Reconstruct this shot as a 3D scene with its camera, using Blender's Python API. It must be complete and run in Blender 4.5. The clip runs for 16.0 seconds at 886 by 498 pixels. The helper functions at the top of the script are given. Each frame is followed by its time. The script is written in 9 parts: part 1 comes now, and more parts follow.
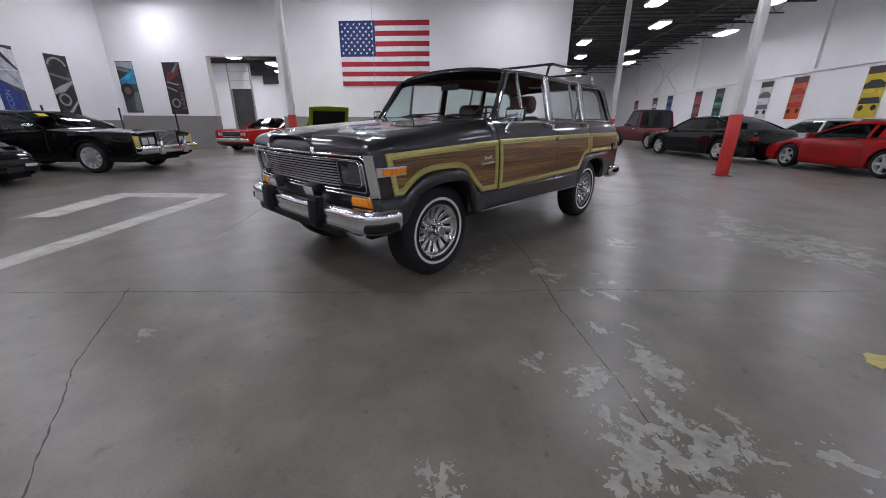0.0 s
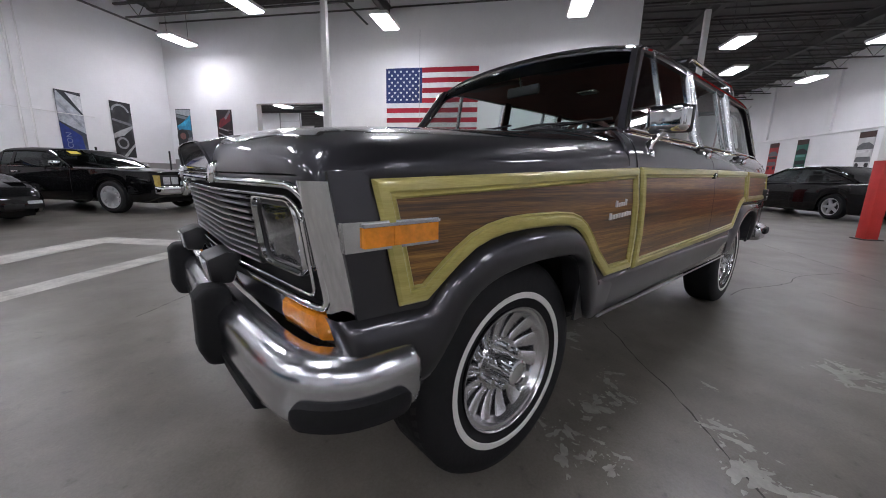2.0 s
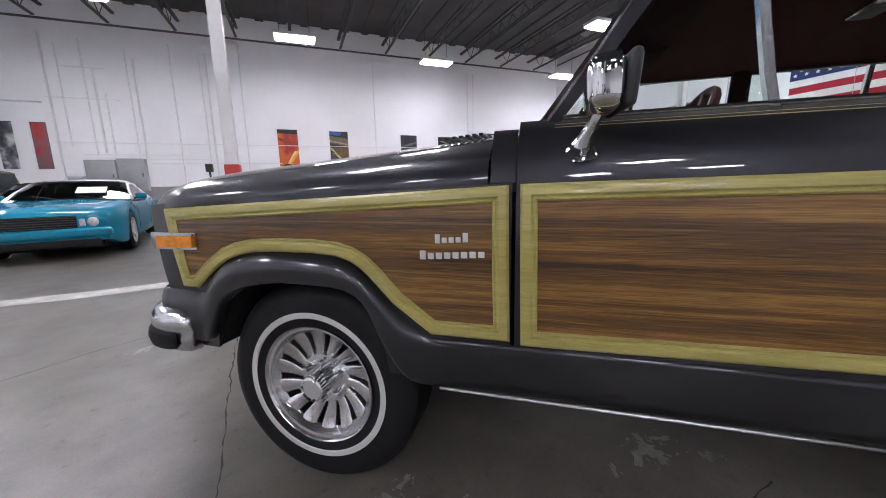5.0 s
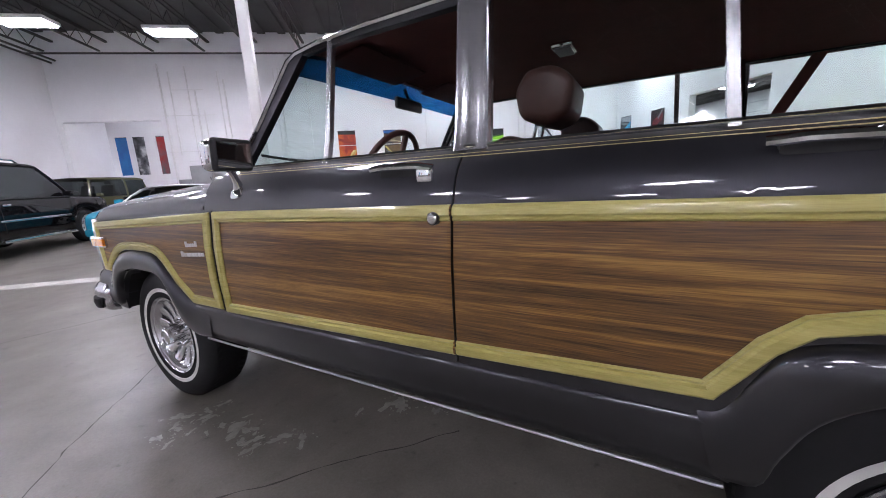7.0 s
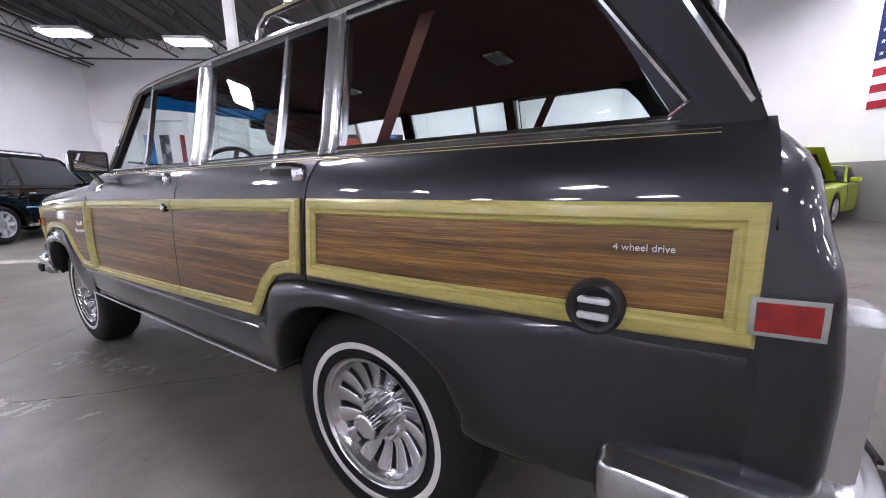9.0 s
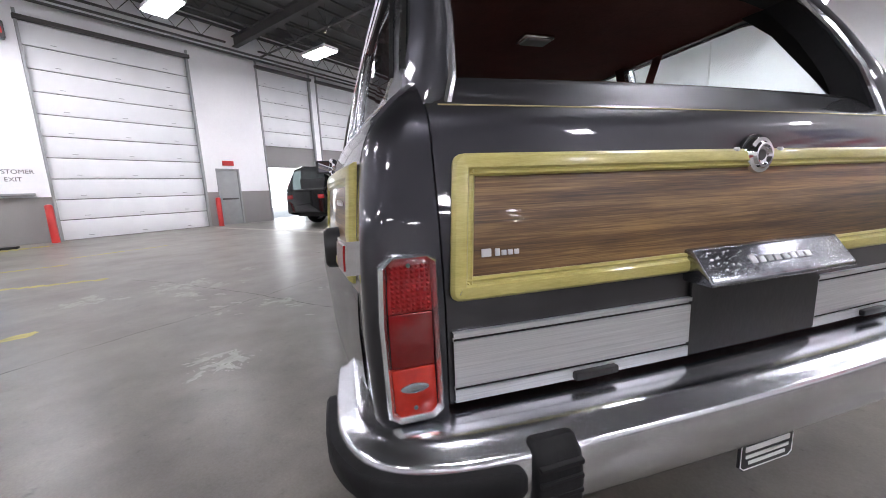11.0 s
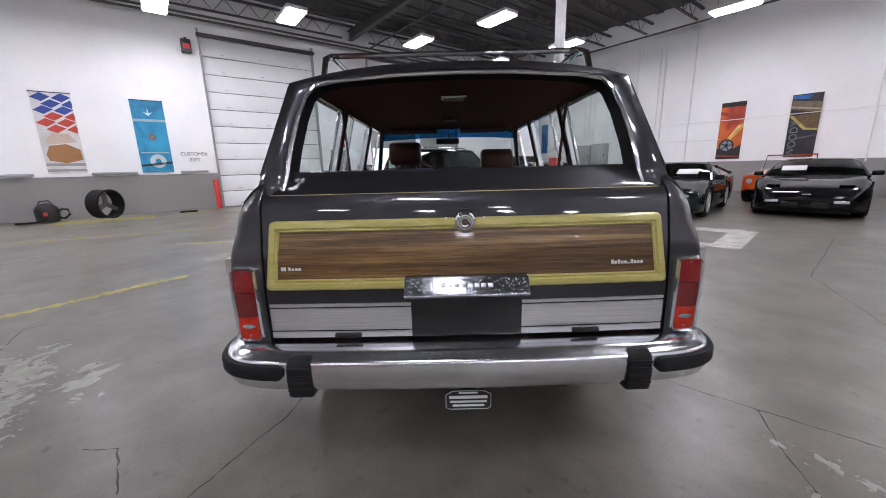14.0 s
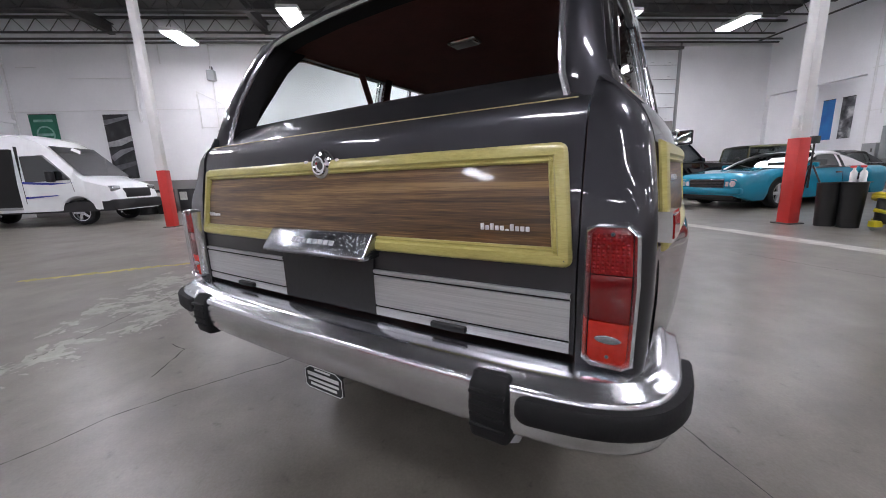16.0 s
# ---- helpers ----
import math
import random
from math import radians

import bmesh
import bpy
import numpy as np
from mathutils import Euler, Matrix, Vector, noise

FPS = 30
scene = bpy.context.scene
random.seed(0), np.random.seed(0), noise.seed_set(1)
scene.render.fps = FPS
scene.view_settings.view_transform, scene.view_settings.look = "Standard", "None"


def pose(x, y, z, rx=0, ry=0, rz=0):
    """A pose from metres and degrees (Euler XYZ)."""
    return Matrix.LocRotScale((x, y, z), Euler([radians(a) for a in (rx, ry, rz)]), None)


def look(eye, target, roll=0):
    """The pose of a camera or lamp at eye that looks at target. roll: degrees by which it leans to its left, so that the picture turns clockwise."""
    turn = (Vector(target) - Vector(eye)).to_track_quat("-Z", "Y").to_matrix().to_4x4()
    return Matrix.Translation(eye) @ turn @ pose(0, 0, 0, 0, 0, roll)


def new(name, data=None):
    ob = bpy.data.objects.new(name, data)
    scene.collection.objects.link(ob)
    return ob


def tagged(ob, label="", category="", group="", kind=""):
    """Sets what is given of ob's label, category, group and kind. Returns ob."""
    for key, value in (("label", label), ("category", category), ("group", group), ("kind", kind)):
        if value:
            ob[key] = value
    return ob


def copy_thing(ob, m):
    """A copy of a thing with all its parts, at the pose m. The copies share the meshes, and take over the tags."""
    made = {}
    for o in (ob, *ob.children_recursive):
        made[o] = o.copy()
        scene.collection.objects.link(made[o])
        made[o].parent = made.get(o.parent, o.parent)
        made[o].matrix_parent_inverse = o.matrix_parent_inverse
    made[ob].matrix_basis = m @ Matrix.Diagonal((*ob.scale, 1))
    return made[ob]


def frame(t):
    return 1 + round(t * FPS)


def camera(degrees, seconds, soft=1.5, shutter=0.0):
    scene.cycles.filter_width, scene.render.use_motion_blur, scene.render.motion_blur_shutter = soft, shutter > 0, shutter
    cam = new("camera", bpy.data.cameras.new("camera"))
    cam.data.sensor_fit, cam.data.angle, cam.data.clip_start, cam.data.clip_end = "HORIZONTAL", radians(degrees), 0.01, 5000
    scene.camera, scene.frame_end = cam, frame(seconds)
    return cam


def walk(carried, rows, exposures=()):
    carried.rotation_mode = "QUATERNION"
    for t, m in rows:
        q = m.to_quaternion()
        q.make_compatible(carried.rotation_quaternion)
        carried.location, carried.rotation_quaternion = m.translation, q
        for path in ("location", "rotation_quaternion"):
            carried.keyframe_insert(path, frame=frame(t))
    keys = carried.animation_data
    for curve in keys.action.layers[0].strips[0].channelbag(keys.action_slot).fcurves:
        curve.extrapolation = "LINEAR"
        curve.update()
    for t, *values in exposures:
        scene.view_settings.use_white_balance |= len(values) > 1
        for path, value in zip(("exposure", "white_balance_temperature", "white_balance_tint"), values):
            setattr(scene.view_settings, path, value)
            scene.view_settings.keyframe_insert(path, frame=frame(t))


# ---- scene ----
cam = camera(101.5, 16.0, soft=0.95)

# Path of the camera: seconds, eye, a point three metres ahead, lean.
ROWS = [
    (0, (-3.227, -0.937, 1.151), (-0.402, -0.701, 0.170), 0.42),
    (0.5, (-2.720, -0.830, 1.117), (0.177, -0.555, 0.389), 0.65),
    (1, (-2.290, -0.711, 1.096), (0.614, -0.364, 0.431), 0.99),
    (1.5, (-1.929, -0.633, 1.071), (0.969, -0.188, 0.438), 1.10),
    (2, (-1.638, -0.661, 0.983), (1.245, -0.090, 0.380), 1.33),
    (2.5, (-1.549, -0.844, 0.964), (1.231, 0.122, 0.384), 2.33),
    (3, (-1.359, -1.058, 0.952), (1.177, 0.439, 0.379), 1.77),
    (3.5, (-1.239, -1.300, 0.988), (0.942, 0.678, 0.410), 0.51),
    (3.7, (-1.184, -1.410, 1.002), (0.836, 0.732, 0.426), 0.09),
    (5.8, (-0.070, -2.238, 1.081), (0.532, 0.647, 0.522), -3.20),
    (6, (0.034, -2.345, 1.099), (0.547, 0.552, 0.513), -3.68),
    (6.5, (0.329, -2.545, 1.104), (0.792, 0.365, 0.537), -3.16),
    (7, (0.648, -2.716, 1.116), (1.104, 0.192, 0.535), -3.05),
    (7.5, (0.901, -2.967, 1.129), (1.347, -0.063, 0.525), -2.98),
    (8, (1.215, -3.132, 1.112), (1.677, -0.225, 0.527), -2.67),
    (8.5, (1.495, -3.288, 1.117), (1.880, -0.371, 0.531), -2.61),
    (8.7, (1.613, -3.394, 1.111), (1.977, -0.469, 0.552), -1.78),
    (10.8, (2.720, -3.424, 1.000), (1.283, -0.840, 0.491), -2.71),
    (11, (2.833, -3.378, 1.001), (1.125, -0.961, 0.510), -2.51),
    (11.5, (3.170, -3.183, 1.052), (0.972, -1.209, 0.532), -3.02),
    (12, (3.431, -2.931, 1.070), (1.011, -1.251, 0.500), -3.51),
    (12.5, (3.642, -2.812, 1.094), (1.238, -1.116, 0.504), -2.78),
    (13, (3.794, -3.041, 1.133), (1.502, -1.213, 0.497), -2.18),
    (13.5, (3.899, -3.182, 1.129), (1.605, -1.358, 0.486), -1.54),
    (14, (3.906, -3.151, 1.236), (1.595, -1.355, 0.579), -1.48),
    (14.5, (3.898, -2.963, 1.167), (1.550, -1.213, 0.515), -1.38),
    (15, (3.977, -2.645, 1.055), (1.485, -1.100, 0.421), -1.05),
    (15.5, (4.064, -2.360, 1.040), (1.316, -1.321, 0.432), -1.29),
    (16, (4.083, -2.053, 1.000), (1.156, -1.761, 0.411), -2.16),
]

walk(cam, [(t, look(eye, ahead, lean)) for t, eye, ahead, lean in ROWS], exposures=[(0.0, 0.0, 6350, 11), (2.0, 0.12, 6450, 10), (3.5, 0.34, 6450, 9), (6.0, 0.64, 6350, 15), (8.5, 0.90, 6300, 17), (11.0, 0.84, 6550, 11), (13.5, 0.57, 6500, 11), (15.0, 0.48, 6500, 11), (16.0, 0.56, 6500, 11)])

# Daylight outside the raised loading door; the hall itself is lit by its ceiling lamps.
world = bpy.data.worlds.new("world")
scene.world = world
world.use_nodes = True
sky = world.node_tree.nodes.new("ShaderNodeTexSky")
sky.sky_type, sky.sun_disc, sky.sun_elevation, sky.sun_rotation = "NISHITA", False, radians(40), radians(120)
world.node_tree.links.new(sky.outputs[0], world.node_tree.nodes["Background"].inputs[0])
world.node_tree.nodes["Background"].inputs[1].default_value = 0.12
LAMP_POWER = 46.0


# ---------------------------------------------------------------- materials
def nodes_of(m):
    return m.node_tree.nodes, m.node_tree.links


def ramp(n, stops):
    r = n.new("ShaderNodeValToRGB")
    while len(r.color_ramp.elements) < len(stops):
        r.color_ramp.elements.new(0.5)
    for e, (p, c) in zip(r.color_ramp.elements, stops):
        e.position, e.color = p, (*c, 1)
    return r


def noise_tex(n, l, coord, scale, detail=4.0, rough=0.55, stretch=None, warp=0.0):
    t = n.new("ShaderNodeTexNoise")
    t.inputs["Scale"].default_value, t.inputs["Detail"].default_value = scale, detail
    t.inputs["Roughness"].default_value, t.inputs["Distortion"].default_value = rough, warp
    if stretch:
        mp = n.new("ShaderNodeMapping")
        mp.inputs["Scale"].default_value = stretch
        l.new(coord, mp.inputs[0])
        coord = mp.outputs[0]
    l.new(coord, t.inputs["Vector"])
    return t


def mat(name, color, rough=0.5, metal=0.0, vary=0.12, scale=3.0, fine=60.0, bump=0.0, coat=0.0, rough_vary=0.08, spec=0.5):
    """A painted, plastic or metal surface: colour varied at two scales, roughness varied, fine relief."""
    m = bpy.data.materials.new(name)
    m.use_nodes = True
    n, l = nodes_of(m)
    p = n["Principled BSDF"]
    p.inputs["Metallic"].default_value, p.inputs["Coat Weight"].default_value = metal, coat
    p.inputs["Coat Roughness"].default_value, p.inputs["Specular IOR Level"].default_value = 0.04, spec
    co = n.new("ShaderNodeTexCoord").outputs["Object"]
    a, b = noise_tex(n, l, co, scale), noise_tex(n, l, co, fine, 3.0)
    mix = n.new("ShaderNodeMath")
    mix.operation = "MULTIPLY_ADD"
    mix.inputs[1].default_value = 0.35
    l.new(b.outputs[0], mix.inputs[0])
    l.new(a.outputs[0], mix.inputs[2])
    lo = tuple(max(0.0, c * (1 - vary)) for c in color)
    hi = tuple(min(1.0, c * (1 + vary)) for c in color)
    r = ramp(n, [(0.42, lo), (0.92, hi)])
    l.new(mix.outputs[0], r.inputs[0])
    l.new(r.outputs[0], p.inputs["Base Color"])
    rr = n.new("ShaderNodeMapRange")
    rr.inputs[3].default_value, rr.inputs[4].default_value = max(0.0, rough - rough_vary), min(1.0, rough + rough_vary)
    l.new(a.outputs[0], rr.inputs[0])
    l.new(rr.outputs[0], p.inputs["Roughness"])
    if bump:
        bp = n.new("ShaderNodeBump")
        bp.inputs["Strength"].default_value, bp.inputs["Distance"].default_value = bump, 0.004
        l.new(b.outputs[0], bp.inputs["Height"])
        l.new(bp.outputs[0], p.inputs["Normal"])
    return m


def glow(name, color, strength):
    m = bpy.data.materials.new(name)
    m.use_nodes = True
    p = m.node_tree.nodes["Principled BSDF"]
    p.inputs["Base Color"].default_value = (*color, 1)
    p.inputs["Emission Color"].default_value = (*color, 1)
    p.inputs["Emission Strength"].default_value = strength
    return m


def glass(name, color, rough=0.0, clear=0.9):
    """Thin window glass: mostly see-through, with a mirror gloss that grows towards grazing angles."""
    m = bpy.data.materials.new(name)
    m.use_nodes = True
    n, l = nodes_of(m)
    n.remove(n["Principled BSDF"])
    tr, gl, mx, lw = (n.new(k) for k in ("ShaderNodeBsdfTransparent", "ShaderNodeBsdfGlossy", "ShaderNodeMixShader", "ShaderNodeLayerWeight"))
    pw, ad = n.new("ShaderNodeMath"), n.new("ShaderNodeMath")
    pw.operation, ad.operation = "POWER", "MULTIPLY_ADD"
    pw.inputs[1].default_value, ad.inputs[1].default_value, ad.inputs[2].default_value = 4.0, 0.85, 0.05
    tr.inputs[0].default_value = (*color, 1)
    gl.inputs["Roughness"].default_value = rough
    lw.inputs[0].default_value = 0.5
    l.new(lw.outputs["Facing"], pw.inputs[0])
    l.new(pw.outputs[0], ad.inputs[0])
    l.new(ad.outputs[0], mx.inputs[0])
    l.new(tr.outputs[0], mx.inputs[1])
    l.new(gl.outputs[0], mx.inputs[2])
    l.new(mx.outputs[0], n["Material Output"].inputs[0])
    return m


def wood_mat(name, dark, mid, light, rough, axis_scale, coat=0.0, bump=0.15, contrast=1.0, scale=1.0, broad_share=0.4):
    """Straight, slightly wavy grain running along the axis with the small scale."""
    m = bpy.data.materials.new(name)
    m.use_nodes = True
    n, l = nodes_of(m)
    p = n["Principled BSDF"]
    co = n.new("ShaderNodeTexCoord").outputs["Object"]
    broad = noise_tex(n, l, co, 1.9 * scale, 4.0, 0.6, axis_scale, 2.4)
    grain = noise_tex(n, l, co, 11.0 * scale, 7.0, 0.7, axis_scale, 0.5)
    pores = noise_tex(n, l, co, 70.0 * scale, 2.0, 0.5, axis_scale)
    a = n.new("ShaderNodeMix")
    a.inputs[0].default_value = 1.0 - broad_share
    l.new(broad.outputs[0], a.inputs[2])
    l.new(grain.outputs[0], a.inputs[3])
    b = n.new("ShaderNodeMix")
    b.inputs[0].default_value = 0.22
    l.new(a.outputs[0], b.inputs[2])
    l.new(pores.outputs[0], b.inputs[3])
    k = 0.13 / contrast
    r = ramp(n, [(0.5 - k, dark), (0.5, mid), (0.5 + k, light)])
    l.new(b.outputs[0], r.inputs[0])
    l.new(r.outputs[0], p.inputs["Base Color"])
    p.inputs["Roughness"].default_value, p.inputs["Coat Weight"].default_value = rough, coat
    p.inputs["Coat Roughness"].default_value = 0.05
    bp = n.new("ShaderNodeBump")
    bp.inputs["Strength"].default_value, bp.inputs["Distance"].default_value = bump, 0.002
    l.new(b.outputs[0], bp.inputs["Height"])
    l.new(bp.outputs[0], p.inputs["Normal"])
    return m


def floor_mat():
    """Old sealed concrete: broad traffic stains, blotches, fine speckle, sheen that comes and goes."""
    m = bpy.data.materials.new("sealed_concrete")
    m.use_nodes = True
    n, l = nodes_of(m)
    p = n["Principled BSDF"]
    co = n.new("ShaderNodeTexCoord").outputs["Object"]
    big, mid, fine = noise_tex(n, l, co, 0.35, 6.0, 0.6, None, 0.8), noise_tex(n, l, co, 1.6, 9.0, 0.68, None, 0.2), noise_tex(n, l, co, 90.0, 3.0, 0.7)
    a = n.new("ShaderNodeMix")
    a.inputs[0].default_value = 0.42
    l.new(big.outputs[0], a.inputs[2])
    l.new(mid.outputs[0], a.inputs[3])
    b = n.new("ShaderNodeMix")
    b.inputs[0].default_value = 0.3
    l.new(a.outputs[0], b.inputs[2])
    l.new(fine.outputs[0], b.inputs[3])
    r = ramp(n, [(0.28, (0.100, 0.090, 0.073)), (0.45, (0.136, 0.125, 0.104)), (0.56, (0.165, 0.153, 0.130)), (0.74, (0.23, 0.215, 0.186))])
    l.new(b.outputs[0], r.inputs[0])
    # Darker drips and scuffs, paler scraped spots.
    spots = noise_tex(n, l, co, 3.2, 8.0, 0.62)
    sr = ramp(n, [(0.25, (0.76,) * 3), (0.50, (1.0,) * 3), (0.75, (1.26,) * 3)])
    l.new(spots.outputs[0], sr.inputs[0])
    mu = n.new("ShaderNodeMix")
    mu.data_type, mu.blend_type = "RGBA", "MULTIPLY"
    mu.inputs[0].default_value = 1.0
    l.new(r.outputs[0], mu.inputs[6])
    l.new(sr.outputs[0], mu.inputs[7])
    # Small dark oil and dirt specks.
    specks = noise_tex(n, l, co, 14.0, 3.0, 0.6)
    kr = ramp(n, [(0.24, (0.55,) * 3), (0.34, (0.92,) * 3), (0.44, (1.0,) * 3)])
    l.new(specks.outputs[0], kr.inputs[0])
    mv = n.new("ShaderNodeMix")
    mv.data_type, mv.blend_type = "RGBA", "MULTIPLY"
    mv.inputs[0].default_value = 1.0
    l.new(mu.outputs[2], mv.inputs[6])
    l.new(kr.outputs[0], mv.inputs[7])
    l.new(mv.outputs[2], p.inputs["Base Color"])
    rr = ramp(n, [(0.25, (0.29,) * 3), (0.5, (0.33,) * 3), (0.75, (0.42,) * 3)])
    p.inputs["Specular IOR Level"].default_value = 0.46
    sheen = noise_tex(n, l, co, 0.9, 5.0, 0.5)
    l.new(sheen.outputs[0], rr.inputs[0])
    l.new(rr.outputs[0], p.inputs["Roughness"])
    bp = n.new("ShaderNodeBump")
    bp.inputs["Strength"].default_value, bp.inputs["Distance"].default_value = 0.12, 0.004
    l.new(fine.outputs[0], bp.inputs["Height"])
    l.new(bp.outputs[0], p.inputs["Normal"])
    return m


def block_wall_mat(name, color):
    """Painted masonry: soft stains and runs, faint block courses in the relief."""
    m = mat(name, color, 0.55, vary=0.05, scale=0.6, fine=14.0, bump=0.06)
    return m


def poster_mat(name, stops, seed, axis):
    """A printed banner: bands and blots of its own few colours."""
    m = bpy.data.materials.new(name)
    m.use_nodes = True
    n, l = nodes_of(m)
    p = n["Principled BSDF"]
    co = n.new("ShaderNodeTexCoord").outputs["Object"]
    mp = n.new("ShaderNodeMapping")
    mp.inputs["Location"].default_value = (seed * 3.7, seed * 1.3, seed * 2.1)
    l.new(co, mp.inputs[0])
    t = noise_tex(n, l, mp.outputs[0], 1.9, 1.0, 0.45, axis, 0.5)
    d = noise_tex(n, l, mp.outputs[0], 9.0, 4.0, 0.6)
    a = n.new("ShaderNodeMix")
    a.inputs[0].default_value = 0.25
    l.new(t.outputs[0], a.inputs[2])
    l.new(d.outputs[0], a.inputs[3])
    r = ramp(n, [(0.36 + 0.28 * i / max(1, len(stops) - 1), c) for i, c in enumerate(stops)])
    l.new(a.outputs[0], r.inputs[0])
    l.new(r.outputs[0], p.inputs["Base Color"])
    p.inputs["Roughness"].default_value = 0.45
    return m


CONCRETE = floor_mat()
WHITE_WALL = block_wall_mat("white_wall_paint", (0.83, 0.83, 0.84))
GREY_WALL = block_wall_mat("grey_wainscot_paint", (0.25, 0.24, 0.235))
DECK = mat("dark_roof_deck", (0.078, 0.075, 0.073), 0.7, vary=0.3, scale=0.8, fine=20)
STEEL_DARK = mat("dark_painted_steel", (0.06, 0.057, 0.055), 0.55, vary=0.25, scale=2, fine=30)
WHITE_PAINT = mat("white_gloss_paint", (0.74, 0.74, 0.73), 0.4, vary=0.06, bump=0.05)
DOOR_WHITE = mat("white_door_panel", (0.78, 0.79, 0.80), 0.42, vary=0.05, scale=1.2)
RED_PAINT = mat("red_post_paint", (0.55, 0.035, 0.03), 0.4, vary=0.15, bump=0.1)
GREY_METAL = mat("grey_enamel", (0.30, 0.31, 0.31), 0.4, vary=0.1)
BLACK_PLASTIC = mat("black_plastic", (0.012, 0.012, 0.013), 0.45, vary=0.3, bump=0.15)
RUBBER = mat("black_rubber", (0.011, 0.011, 0.012), 0.66, vary=0.25, scale=8, bump=0.2, spec=0.25)
TAPE = mat("worn_white_floor_paint", (0.46, 0.45, 0.41), 0.5, vary=0.35, scale=5, fine=40)
YELLOW_LINE = mat("worn_yellow_floor_paint", (0.42, 0.36, 0.10), 0.55, vary=0.4, scale=5, fine=40)
CRACK = mat("crack_dirt", (0.062, 0.057, 0.050), 0.9, vary=0.3)
CHIP = mat("bare_paint_residue", (0.285, 0.283, 0.245), 0.42, vary=0.3, scale=12, fine=50)
LAMP_GLOW = glow("lamp_diffuser", (0.92, 0.91, 1.0), LAMP_POWER)


# ---------------------------------------------------------------- mesh helpers
class Shape:
    """Collects vertices and faces of one mesh."""

    def __init__(self):
        self.v, self.f = [], []

    def add(self, verts, faces, m=None):
        k = len(self.v)
        self.v += [tuple(m @ Vector(p)) if m is not None else tuple(p) for p in verts]
        self.f += [tuple(i + k for i in f) for f in faces]
        return self

    def box(self, lo, hi, m=None):
        (a, b, c), (d, e, g) = lo, hi
        v = [(a, b, c), (d, b, c), (d, e, c), (a, e, c), (a, b, g), (d, b, g), (d, e, g), (a, e, g)]
        return self.add(v, [(3, 2, 1, 0), (4, 5, 6, 7), (0, 1, 5, 4), (1, 2, 6, 5), (2, 3, 7, 6), (3, 0, 4, 7)], m)

    def prism(self, outline, lo, hi, axis=2, m=None):
        """A closed outline of (a, b), extruded along an axis (0, 1, 2) from lo to hi."""
        def at(p, h):
            return {0: (h, p[0], p[1]), 1: (p[0], h, p[1]), 2: (p[0], p[1], h)}[axis]
        k = len(outline)
        v = [at(p, lo) for p in outline] + [at(p, hi) for p in outline]
        f = [tuple(range(k))[::-1], tuple(range(k, 2 * k))] + [(i, (i + 1) % k, k + (i + 1) % k, k + i) for i in range(k)]
        return self.add(v, f, m)

    def tube(self, path, r, sides=8, m=None, closed=False, caps=True):
        """A round bar along a path; r is a number or one for each point."""
        pts = [Vector(p) for p in path]
        k, rings = len(pts), []
        for i, p in enumerate(pts):
            a = pts[(i - 1) % k] if (closed or i) else p
            b = pts[(i + 1) % k] if (closed or i < k - 1) else p
            d = (b - a).normalized()
            u = d.cross(Vector((0, 0, 1)))
            u = (d.cross(Vector((0, 1, 0))) if u.length < 0.15 else u).normalized()
            w = d.cross(u)
            rad = r[i] if isinstance(r, (list, tuple)) else r
            rings.append([p + rad * (math.cos(t) * u + math.sin(t) * w) for t in (2 * math.pi * j / sides for j in range(sides))])
        v = [q for ring in rings for q in ring]
        n = k if closed else k - 1
        f = [(i * sides + j, i * sides + (j + 1) % sides, ((i + 1) % k) * sides + (j + 1) % sides, ((i + 1) % k) * sides + j) for i in range(n) for j in range(sides)]
        if caps and not closed:
            f += [tuple(range(sides))[::-1], tuple(range((k - 1) * sides, k * sides))]
        return self.add(v, f, m)

    def lathe(self, profile, sides=32, axis="y", m=None, closed=False):
        """Turns a profile of (radius, height) round an axis."""
        v, k = [], len(profile)
        for j in range(sides):
            t = 2 * math.pi * j / sides
            for r, h in profile:
                c, s = r * math.cos(t), r * math.sin(t)
                v.append({"y": (c, h, s), "z": (c, s, h), "x": (h, c, s)}[axis])
        n = k if closed else k - 1
        f = [(j * k + i, ((j + 1) % sides) * k + i, ((j + 1) % sides) * k + (i + 1) % k, j * k + (i + 1) % k) for j in range(sides) for i in range(n)]
        return self.add(v, f, m)

    def grid(self, rows):
        """A sheet through rows of points."""
        k = len(rows[0])
        return self.add([p for row in rows for p in row], [(i * k + j, i * k + j + 1, (i + 1) * k + j + 1, (i + 1) * k + j) for i in range(len(rows) - 1) for j in range(k - 1)])

    def make(self, name, material, parent=None, label="", bevel=0.0, smooth=False, m=None, sharp=35, segments=2):
        me = bpy.data.meshes.new(name)
        bm = bmesh.new()
        vs = [bm.verts.new(p) for p in self.v]
        for f in self.f:
            if len(set(f)) > 2:
                try:
                    bm.faces.new([vs[i] for i in dict.fromkeys(f)])
                except ValueError:
                    pass
        bmesh.ops.remove_doubles(bm, verts=bm.verts, dist=1e-5)
        bmesh.ops.recalc_face_normals(bm, faces=bm.faces)
        if bevel:
            edges = [e for e in bm.edges if len(e.link_faces) == 2 and e.calc_face_angle(0) > radians(40)]
            bmesh.ops.bevel(bm, geom=edges, offset=bevel, segments=segments, affect="EDGES", profile=0.5, clamp_overlap=True)
        if smooth or bevel:
            for f in bm.faces:
                f.smooth = True
            for e in bm.edges:
                if len(e.link_faces) == 2 and e.calc_face_angle(0) > radians(sharp):
                    e.smooth = False
